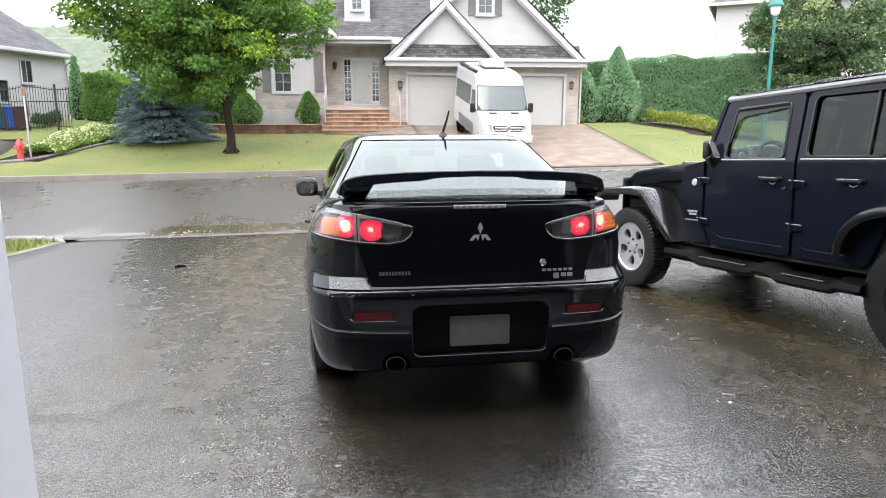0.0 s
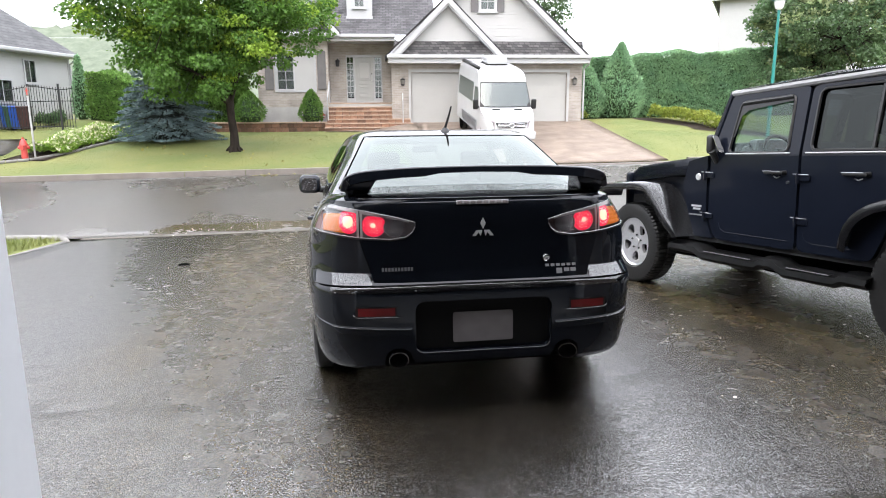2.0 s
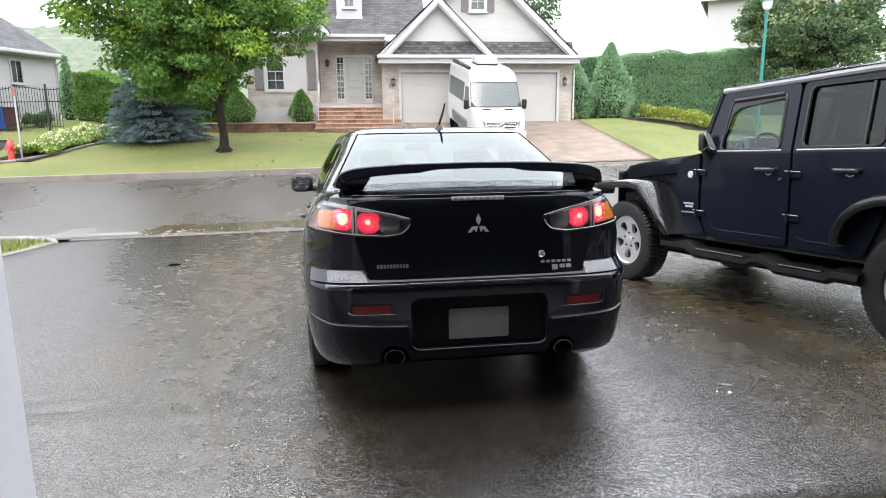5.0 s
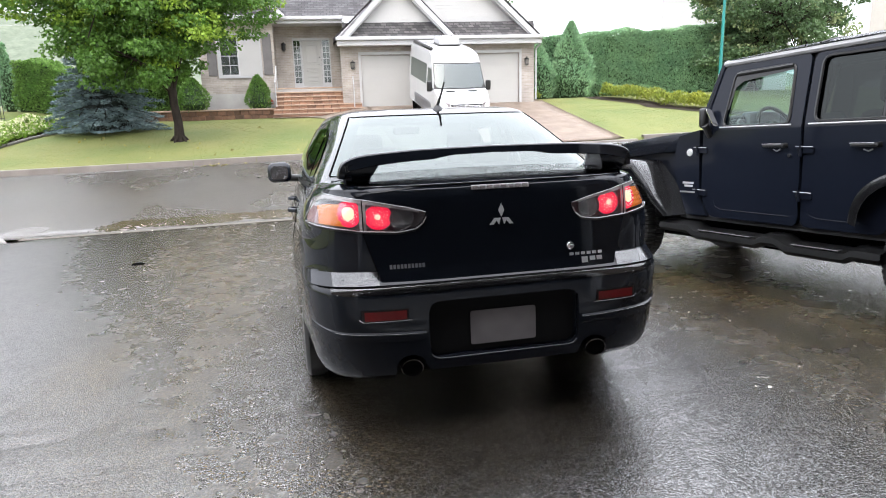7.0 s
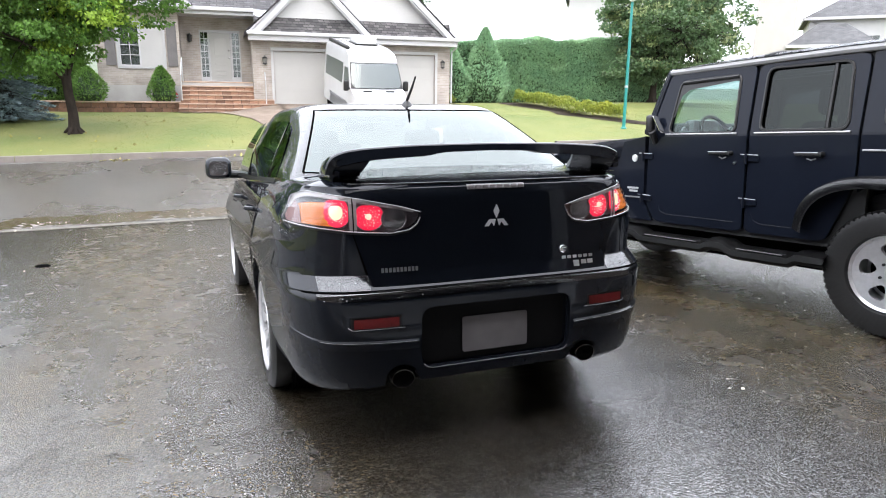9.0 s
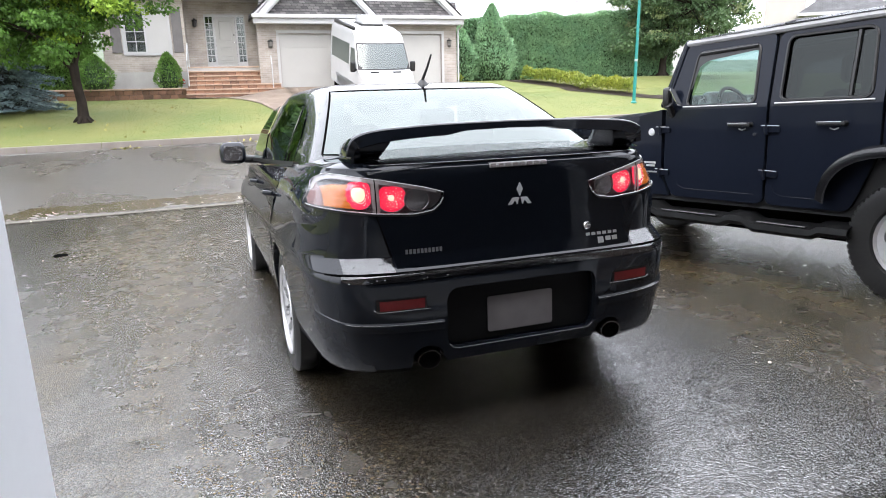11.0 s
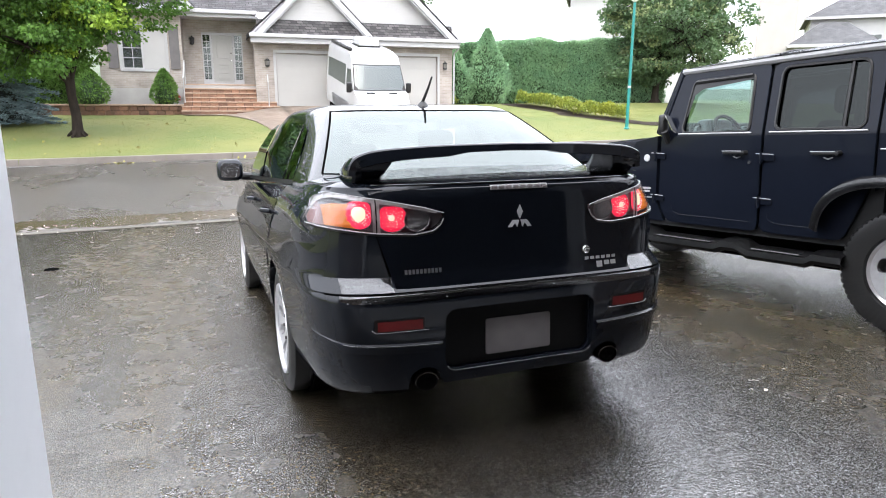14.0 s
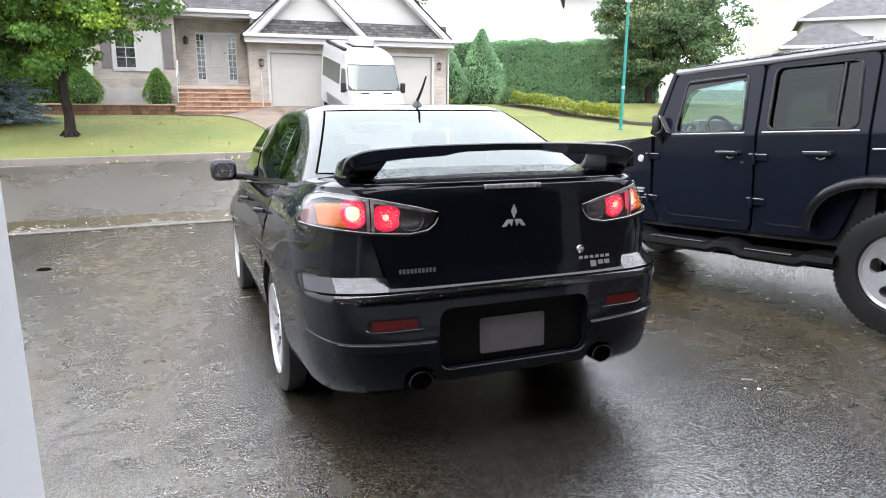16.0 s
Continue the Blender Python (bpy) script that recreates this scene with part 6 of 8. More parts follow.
for k in range(160):
    x, z = random.uniform(-0.76, 0.76), random.uniform(0.650, 0.730)
    if abs(x) > 0.56 and z > 0.688 or z < 0.662:
        spots.append((x, s_rear(x, z) - 0.004, z, (0, -0.7, 0.7)))
for k in range(300):
    x, y = random.uniform(-0.60, 0.60), random.uniform(0.0, 0.45)
    spots.append((x, y, 1.1155 + 0.012 * (1 - (x / 0.62) ** 2) + 0.012 * (y / 0.4), (0, 0, 1)))
for k in range(150):
    sx = random.choice((-1, 1))
    u, v = random.uniform(0.91, 1.035), random.uniform(1.018, 1.118)
    spots.append((sx * u, 2.771 - 0.03 * (1.14 - v) - 0.15 * (1.056 - u), v, (0, -1, 0)))
verts, faces = [], []
for x, y, z, up in spots:
    up = Vector(up).normalized()
    a = up.orthogonal().normalized()
    b = up.cross(a)
    r = random.uniform(0.0012, 0.0034)
    base = len(verts)
    c = Vector((x, y, z))
    verts += [c + (a * math.cos(t) + b * math.sin(t) * random.uniform(0.8, 1.3)) * r for t in (math.pi * i / 3 for i in range(6))]
    verts.append(c + up * r * 0.6)
    faces += [(base + i, base + (i + 1) % 6, base + 6) for i in range(6)]
tagged(cloud("rain_beading", verts, faces, M_drop, saloon, "rain drops beaded on the wet paint", smooth=True), kind="stuff")
part("underbody", box(-0.58, 0.58, 0.25, 4.2, 0.17, 0.26, 0.02), M_hole, saloon)


# ---- the black four-door off-roader ----
JEEP = Matrix.Rotation(-SLOPE, 4, "X") @ pose(3.6, 0.372, 0, 0, 0, 11.3)
jeep = thing("off_road_car", "black wet four-door off-road car with hard top and running boards", "car", JEEP)
SX = 0.775


def j_side(z):
    """Half width of the cabin side: upright below the windows, leaning in above."""
    return SX if z < 1.27 else SX - (z - 1.27) * 0.17


def j_plate(name, sx, outline, holes, depth, off, mat, parent, label=""):
    bm = plate(outline, holes, depth, lambda u, v, w: (u, v, w))
    for belt in (1.262, 1.278):
        bmesh.ops.bisect_plane(bm, geom=bm.verts[:] + bm.edges[:] + bm.faces[:], plane_co=(0, belt, 0), plane_no=(0, 1, 0))
    for vert in bm.verts:
        u, v, w = vert.co
        vert.co = (sx * (j_side(v) + off - w), u, v)
    return part(name, bm, mat, parent, label)


def j_pane(name, sx, loop, mat, parent, label):
    bm = bmesh.new()
    bm.faces.new([bm.verts.new((sx * (j_side(v) - 0.012), u, v)) for u, v in loop])
    return part(name, bm, mat, parent, label)


WIN_F = rounded([(1.13, 1.29), (1.725, 1.29), (1.665, 1.695), (1.145, 1.71)], 0.05)
WIN_R = rounded([(0.33, 1.30), (0.937, 1.30), (0.935, 1.735), (0.36, 1.735)], 0.06)
WIN_Q = rounded([(-0.62, 1.31), (0.12, 1.31), (0.12, 1.725), (-0.62, 1.725)], 0.07)
for sx in (-1, 1):
    # side wall of the tub and hard top
    j_plate("quarter_panel", sx, [(-0.80, 0.62), (-0.50, 0.62), (-0.42, 0.86), (-0.2, 0.98), (0.15, 0.98), (0.245, 0.90), (0.245, 1.79), (-0.80, 1.79)], [WIN_Q], 0.03, 0.0, M_jeep, jeep, "black rear quarter panel")
    fd = j_plate("front_door", sx, rounded([(1.03, 0.56), (1.84, 0.56), (1.93, 0.72), (1.92, 1.27), (1.775, 1.765), (1.03, 1.778)], 0.06), [WIN_F], 0.035, 0.006, M_jeep, jeep, "black front door")
    rd = j_plate("rear_door", sx, rounded([(0.42, 0.56), (1.005, 0.56), (1.005, 1.765), (0.262, 1.775), (0.262, 0.95)], 0.06), [WIN_R], 0.035, 0.006, M_jeep, jeep, "black rear door")
    j_plate("door_pillar", sx, rect(0.20, 1.10, 0.54, 1.795), [rect(0.36, 0.92, 0.7, 1.72)], 0.03, -0.032, M_trim, jeep)
    j_plate("cowl_panel", sx, [(1.88, 0.56), (2.10, 0.56), (2.22, 0.85), (2.26, 1.02), (2.20, 1.22), (1.965, 1.27), (1.965, 0.74)], [], 0.05, 0.0, M_jeep, jeep, "black cowl side panel")
    part("drip_rail", tube([(sx * (j_side(1.28) + 0.004), 1.93, 1.28), (sx * (j_side(1.78) + 0.004), 1.79, 1.78)], 0.018, 8), M_jeep, jeep)
    part("drip_rail", tube([(sx * (j_side(1.80) + 0.004), 1.79, 1.775), (sx * (j_side(1.80) + 0.006), 0.5, 1.80), (sx * (j_side(1.80) + 0.006), -0.78, 1.80)], 0.024, 8), M_roof_edge_sheen, jeep)
    for door, pane, w, mm in ((fd, WIN_F, "clear", M_glass_clear), (rd, WIN_R, "dark", M_glass_dark)):
        j_pane("door_window", sx, pane, mm, door, "wet door window")
    j_pane("quarter_window", sx, WIN_Q, M_glass_dark, jeep, "dark quarter window")
    # seals and bright lower window strips
    for door, (a, b) in ((fd, (1.11, 1.75)), (rd, (0.31, 0.97))):
        part("window_strip", tube([(sx * (j_side(1.285) + 0.012), a, 1.283), (sx * (j_side(1.285) + 0.012), b, 1.283)], 0.007, 8), M_grey_metal, door, "wet bright window strip")
    for door, loop in ((fd, WIN_F), (rd, WIN_R), (jeep, WIN_Q)):
        part("window_seal", tube([(sx * (j_side(v) + 0.008), u, v) for u, v in loop + loop[:1]], 0.011, 6), M_trim, door)
    part("window_divider", tube([(sx * (j_side(1.31) - 0.004), 0.47, 1.31), (sx * (j_side(1.72) - 0.004), 0.47, 1.725)], 0.014, 6), M_trim, rd)
    j_plate("visor_band", sx, [(1.155, 1.702), (1.155, 1.672), (1.58, 1.628), (1.645, 1.585), (1.685, 1.42), (1.702, 1.42), (1.664, 1.692)], [], 0.004, 0.010, M_trim, fd, "smoked rain guard")
    part("window_visor", tube([(sx * (j_side(1.66) + 0.012), 1.645, 1.685), (sx * (j_side(1.70) + 0.014), 1.16, 1.70)], 0.014, 6), M_trim, fd)
    for door, y in ((fd, 1.13), (rd, 0.46)):
        h = part("door_handle", box(sx * (SX + 0.012), sx * (SX + 0.042), y, y + 0.19, 1.125, 1.148, 0.009), M_trim, door, "black paddle handle", smooth=40)
        part("handle_button", lathe([(0.0, sx * 0.05), (0.014, sx * 0.048), (0.02, sx * 0.0)], "X", 14, center=(sx * SX, y + 0.015, 1.137)), M_trim, h)
        # pale tube paints the thin highlight along the top of the black paddle
        part("handle_highlight", tube([(sx * (SX + 0.042), y + 0.03, 1.148), (sx * (SX + 0.042), y + 0.19, 1.148)], 0.003, 6), M_grey_metal, h)
        part("handle_cup", tube([(sx * (SX + 0.009), y + 0.115, 1.108), (sx * (SX + 0.009), y + 0.085, 1.096), (sx * (SX + 0.009), y + 0.055, 1.108)], 0.005, 6), M_grey_metal, h)
    part("door_lock", lathe([(0.0, sx * 0.012), (0.012, sx * 0.012), (0.014, 0.0)], "X", 14, center=(sx * (SX + 0.005), 1.11, 1.065)), M_chrome, fd)
    for door, y, zz in ((fd, 1.95, (1.10, 0.75)), (rd, 1.0, (1.10, 0.78))):
        for z in zz:
            hg = part("hinge", box(sx * (SX + 0.007), sx * (SX + 0.022), y - 0.085, y + 0.04, z - 0.022, z + 0.022, 0.006), M_jeep, door, "exposed black door hinge")
            part("hinge_pin", tube([(sx * (SX + 0.027), y + 0.01, z - 0.04), (sx * (SX + 0.027), y + 0.01, z + 0.04)], 0.012, 8), M_jeep, hg)
            # pale tube paints a highlight on the upper edge of the black hinge
            part("hinge_highlight", tube([(sx * (SX + 0.031), y - 0.085, z + 0.026), (sx * (SX + 0.031), y + 0.05, z + 0.03)], 0.003, 6), M_grey_metal, hg)
    # lower door crease
    for door, a, b in ((fd, 1.10, 1.80), (rd, 0.52, 0.96)):
        part("door_crease", tube([(sx * (SX + 0.007), a, 0.625), (sx * (SX + 0.007), b - 0.08, 0.628), (sx * (SX + 0.007), b - 0.02, 0.65), (sx * (SX + 0.006), b, 0.70)], 0.0022, 6), M_jeep, door)
    part("belt_strip", tube([(sx * (SX + 0.004), 0.23, 1.165), (sx * (SX + 0.004), -0.78, 1.165)], 0.006, 6), M_grey_metal, jeep)
    part("door_mirror", box(sx * 0.80, sx * 0.868, 1.835, 1.90, 1.285, 1.445, 0.025, segments=3), M_trim, jeep, "large black door mirror", smooth=40)
    part("mirror_glass", plate(rect(min(sx * 0.806, sx * 0.862), max(sx * 0.806, sx * 0.862), 1.295, 1.436, 0.018), [], 0.004, lambda u, v, w: (u, 1.832 - w - 0.62 * (1.44 - v), v)), M_mirror_bright, jeep, "square mirror glass")
    part("mirror_arm", tube([(sx * 0.77, 1.86, 1.22), (sx * 0.85, 1.84, 1.31)], 0.028, 10), M_trim, jeep)
    # flares
    for hub, front in ((2.947, True), (0.0, False)):
        pts = [(hub + 0.50, 0.84), (hub + 0.46, 0.935), (hub + 0.34, 0.985), (hub - 0.15, 1.01), (hub - 0.34, 0.99), (hub - 0.46, 0.88), (hub - 0.62, 0.70), (hub - 0.80, 0.55)] if front else [(hub + math.copysign(abs(math.cos(a)) ** 0.7, math.cos(a)) * 0.58, 0.60 + 0.40 * math.sin(a) ** 0.8) for a in (math.pi * (0.02 + 0.96 * i / 16) for i in range(17))]
        inner_x, outer_x = (0.60, 0.93) if front else (0.76, 0.91)
        prof = [(inner_x, 0.012), (outer_x - 0.05, 0.016), (outer_x - 0.01, 0.0), (outer_x, -0.03), (outer_x - 0.004, -0.065), (outer_x - 0.03, -0.05)]
        rows = []
        for (u, v), (pu, pv), (nu_, nv_) in zip(pts, [pts[0]] + pts[:-1], pts[1:] + [pts[-1]]):
            t = Vector((nu_ - pu, nv_ - pv)).normalized()
            nrm = Vector((u - hub, v - 0.4)).normalized()
            rows.append([(sx * x, u + nrm.x * d, v + nrm.y * d) for x, d in prof])
        part("wheel_flare", sheet(rows, 0.012), M_flare, jeep, "glossy wet wheel arch flare", smooth=45)
    part("side_marker", box(sx * 0.905, sx * 0.925, 3.40, 3.45, 0.86, 0.90, 0.005), M_amber_glow, jeep)
    # running board
    board = part("running_board", sheet([[(sx * x, y, z) for x, z in ((0.70, zb + 0.03), (0.80, zb + 0.035), (0.885, zb + 0.01), (0.895, zb - 0.03), (0.86, zb - 0.06), (0.72, zb - 0.05))] for y, zb in ((2.30, 0.47), (1.98, 0.47), (1.90, 0.43), (1.30, 0.43), (1.24, 0.46), (1.12, 0.46), (1.04, 0.42), (0.60, 0.42), (0.55, 0.45), (0.36, 0.45))], 0.012), M_trim, jeep, "black textured running board", smooth=30)
    for y0, y1 in ((1.34, 1.86), (0.64, 1.0)):
        part("step_pad", box(sx * 0.79, sx * 0.88, y0, y1, 0.447 if y0 > 1 else 0.437, 0.458 if y0 > 1 else 0.448, 0.004), M_flare, board)
    # wheels
    for y in (0.0, 2.947):
        wheel = new("wheel")
        wheel.parent = jeep
        c = (sx * 0.70, y, 0.405)
        tyre(wheel, c, 0.405, 0.255, 0.245, sx, 64)
        dished_wheel(wheel, c, 0.245, sx, 5, 0.58, 0.205, 0.19, 0.10, hub=0.05, lugs=5, twist=0.35 if y else 0.8, dish=0.03)
    part("emblem", lathe([(0.0, sx * 0.008), (0.028, sx * 0.008), (0.032, 0.0)], "X", 20, center=(sx * SX, 2.07, 1.085)), M_badge, jeep, "small round silver emblem")
    part("script_bar", box(sx * (SX - 0.003), sx * (SX + 0.006), 2.02, 2.14, 0.82, 0.837), M_badge, jeep, "silver script bar")
    part("script_bar", box(sx * (SX - 0.003), sx * (SX + 0.006), 1.99, 2.17, 0.745, 0.757), M_badge_dim, jeep)
    part("script_bar", box(sx * (SX - 0.003), sx * (SX + 0.006), 2.03, 2.12, 0.795, 0.812), M_badge, jeep)

part("hard_top", sheet([[(x, y, 1.80 + 0.055 * (1 - abs(x / 0.70) ** 4) + 0.03 * (1 - ((y - 0.4) / 1.25) ** 2)) for x in steps_of(-0.70, 0.70, 24)] for y in steps_of(-0.80, 1.80, 24)], 0.03), M_jeep, jeep, "black hard top", smooth=True)
part("top_seam", tube([(x, 0.98, 1.800 + 0.055 * (1 - abs(x / 0.70) ** 4) + 0.025) for x in steps_of(-0.69, 0.69, 20)], 0.008, 6), M_trim, jeep)
part("floor_pan", box(-0.74, 0.74, -0.80, 2.2, 0.52, 0.58), M_interior, jeep)
part("bulkhead", box(-0.74, 0.74, 2.02, 2.08, 0.56, 1.20), M_interior, jeep)
part("rear_wall", plate(rect(-0.76, 0.76, 0.60, 1.80), [rect(-0.58, 0.58, 1.28, 1.72, 0.06)], 0.04, lambda u, v, w: (u * (1 if v < 1.27 else j_side(v) / SX), -0.82 + w, v)), M_jeep, jeep)
part("dashboard", box(-0.70, 0.70, 1.70, 1.99, 0.95, 1.375, 0.05, segments=3), M_dash, jeep, "dark dashboard", smooth=40)
part("windscreen_frame", plate(rect(-0.74, 0.74, 0.0, 0.66, 0.04), [rect(-0.66, 0.66, 0.07, 0.60, 0.05)], 0.05, lambda u, v, w: (u * (1 - 0.13 * v), 1.98 - v * 0.30 + w * 0.8, 1.27 + v * 0.80 + w * 0.3)), M_jeep, jeep, "black windscreen frame")
part("windscreen", sheet([[(u * (1 - 0.13 * v), 2.0 - v * 0.30, 1.28 + v * 0.80) for u in (-0.66, 0.66)] for v in (0.07, 0.60)]), M_glass_clear, jeep)
wheel_ring = [(-0.37 + 0.18 * math.cos(t), 1.57 + 0.075 * math.sin(t), 1.265 + 0.16 * math.sin(t)) for t in (2 * math.pi * i / 28 for i in range(29))]
sw = part("steering_wheel", tube(wheel_ring, 0.016, 8, caps=False), M_trim, jeep, "black steering wheel", smooth=True)
for a in (0, math.pi, 1.5 * math.pi):
    part("spoke", tube([(-0.37, 1.60, 1.265), (-0.37 + 0.175 * math.cos(a), 1.57 + 0.075 * math.sin(a), 1.265 + 0.155 * math.sin(a))], 0.014, 6), M_grey_metal, sw)
part("wheel_hub", lathe([(0.0, -0.03), (0.05, -0.02), (0.055, 0.03)], "Y", 16, center=(-0.37, 1.60, 1.265)), M_trim, sw)
part("dash_cluster", box(-0.55, -0.20, 1.66, 1.76, 1.26, 1.40, 0.03), M_grey_metal, jeep)
for x in (-0.62, 0.0, 0.62):
    part("air_vent", lathe([(0.0, -0.012), (0.034, -0.012), (0.042, -0.02), (0.046, 0.0)], "Y", 16, center=(x, 1.70, 1.30)), M_grey_metal, jeep, "round air vent")
for sx in (-1, 1):
    seat = part("front_seat", box(sx * 0.37 - 0.25, sx * 0.37 + 0.25, 0.75, 1.25, 0.70, 0.86, 0.05), M_interior, jeep, "dark front seat", smooth=40)
    part("backrest", box(sx * 0.37 - 0.24, sx * 0.37 + 0.24, 0.62, 0.76, 0.82, 1.36, 0.06, segments=3), M_interior, seat, smooth=40)
    part("headrest", box(sx * 0.37 - 0.13, sx * 0.37 + 0.13, 0.60, 0.70, 1.40, 1.60, 0.05, segments=3), M_interior, seat, smooth=40)
rear = part("rear_seat", box(-0.62, 0.62, -0.2, 0.25, 0.72, 0.88, 0.05), M_interior, jeep, "dark rear bench")
part("backrest", box(-0.62, 0.62, -0.34, -0.18, 0.82, 1.34, 0.06, segments=3), M_interior, rear, smooth=40)
for x in (-0.4, 0.4):
    part("headrest", box(x - 0.13, x + 0.13, -0.34, -0.22, 1.36, 1.52, 0.04), M_interior, rear, smooth=40)
part("roll_bar", tube([(-0.62, 0.45, 0.7), (-0.60, 0.45, 1.68), (-0.5, 0.45, 1.76), (0.5, 0.45, 1.76), (0.60, 0.45, 1.68), (0.62, 0.45, 0.7)], 0.035, 10), M_interior, jeep, smooth=True)
# bonnet and nose
hood_rows = []
for y, w, z in ((1.98, 0.70, 1.265), (2.2, 0.69, 1.262), (2.6, 0.655, 1.235), (3.0, 0.61, 1.195), (3.22, 0.58, 1.165), (3.32, 0.56, 1.12), (3.34, 0.55, 1.05)):
    hood_rows.append([(w * s, y, z - dz) for s, dz in ((-1, 0.16), (-1, 0.05), (-0.96, 0.012), (-0.8, 0), (-0.3, -0.012), (0, -0.015), (0.3, -0.012), (0.8, 0), (0.96, 0.012), (1, 0.05), (1, 0.16))])
part("bonnet", sheet(hood_rows, 0.02), M_jeep, jeep, "wet black bonnet", smooth=40)
part("bonnet_vent", box(-0.715, -0.69, 2.05, 2.25, 1.10, 1.20, 0.006), M_trim, jeep)
part("engine_bay", box(-0.56, 0.56, 2.0, 3.33, 0.6, 1.10, 0.03), M_jeep, jeep)
part("grille", box(-0.60, 0.60, 3.33, 3.40, 0.62, 1.10, 0.03), M_jeep, jeep, "black grille panel")
part("front_bumper", box(-0.80, 0.80, 3.40, 3.58, 0.50, 0.68, 0.04), M_trim, jeep, "black front bumper")
part("chassis", box(-0.5, 0.5, -0.7, 3.3, 0.30, 0.52, 0.03), M_hole, jeep)
part("axle", tube([(-0.66, 0, 0.40), (0.66, 0, 0.40)], 0.06, 10), M_hole, jeep)
part("axle", tube([(-0.66, 2.947, 0.40), (0.66, 2.947, 0.40)], 0.06, 10), M_hole, jeep)
part("rear_bumper", box(-0.80, 0.80, -1.0, -0.82, 0.5, 0.68, 0.03), M_trim, jeep)
part("spare_tyre", lathe([(0.2, -0.98), (0.38, -0.98), (0.40, -1.04), (0.40, -1.16), (0.36, -1.21), (0.0, -1.21)], "Y", 36, center=(0.05, 0, 1.05)), M_tyre, jeep, smooth=40)


# ---- the white van on the far driveway ----
VX, VY = 5.38, 20.55
VAN = Matrix.Translation((VX, VY, land(VX, VY) + 0.02)) @ Matrix.Rotation(math.atan(0.169), 4, "X") @ pose(0, 0, 0, 0, 0, 1.5)
van = thing("camper_van", "white high-roof van parked on the paved driveway", "van", VAN)
# local: x to the right as seen from the front, y away from the nose, z up
V_PROF = [(0.02, 0.45), (0.0, 0.62), (0.02, 0.80), (0.06, 0.95), (0.20, 1.08), (0.62, 1.28), (0.92, 1.40), (1.20, 1.86), (1.46, 2.24), (1.62, 2.48), (1.85, 2.64), (2.3, 2.75), (3.2, 2.79), (5.1, 2.77), (5.22, 2.66), (5.24, 0.5)]


def v_half(y, z):
    t = 0.99 - 0.085 * max(0.0, (z - 1.15) / 1.5) ** 1.3 - 0.05 * max(0.0, (z - 2.5) / 0.3) ** 2
    return t - 0.16 * max(0.0, 1 - y / 0.8) ** 2.2 - (0.03 * max(0.0, (z - 1.4) / 1.2) * max(0.0, 1 - (y - 0.9) / 1.2))


van_rows = []
for y, z in V_PROF:
    h = v_half(y, z)
    row = []
    for s in steps_of(-1, 1, 20):
        bow = 0.05 * (abs(s) ** 3) * (1 if y < 1.6 else 0.3)
        row.append((s * h, y + bow * 1.8, z - (0.10 * abs(s) ** 6 if z > 2.2 else 0)))
    van_rows.append(row)
vb = sheet(van_rows)
for sx, col in ((-1, 0), (1, -1)):
    edge = [r[col] for r in van_rows]
    side_rows = [[(sx * (v_half(p[1], max(0.4, p[2] - (p[2] - 0.40) * k)) if k else abs(p[0])), p[1], p[2] - (p[2] - 0.40) * k) for p in edge] for k in (0, 0.15, 0.3, 0.45, 0.6, 0.8, 1.0)]
    sheet(side_rows, bm=vb)
bmesh.ops.remove_doubles(vb, verts=vb.verts, dist=0.002)
part("van_body", vb, M_van, van, "white van body", smooth=35)
part("windscreen_surround", sheet([[(s * interp([(1.36, 0.985), (2.28, 0.90)], z), interp([(1.36, 0.89), (1.86, 1.20), (2.28, 1.49)], z) + 0.09 * abs(s) ** 3 - 0.034, z) for s in steps_of(-1, 1, 14)] for z in steps_of(1.395, 2.255, 8)]), M_trim, van, "black windscreen surround", smooth=True)
part("windscreen", sheet([[(s * interp([(1.40, 0.95), (2.24, 0.87)], z), interp([(1.40, 0.92), (1.86, 1.20), (2.24, 1.46)], z) + 0.09 * abs(s) ** 3 - 0.045, z) for s in steps_of(-1, 1, 14)] for z in steps_of(1.43, 2.22, 8)]), M_glass_van, van, "windscreen reflecting the sky", smooth=True)
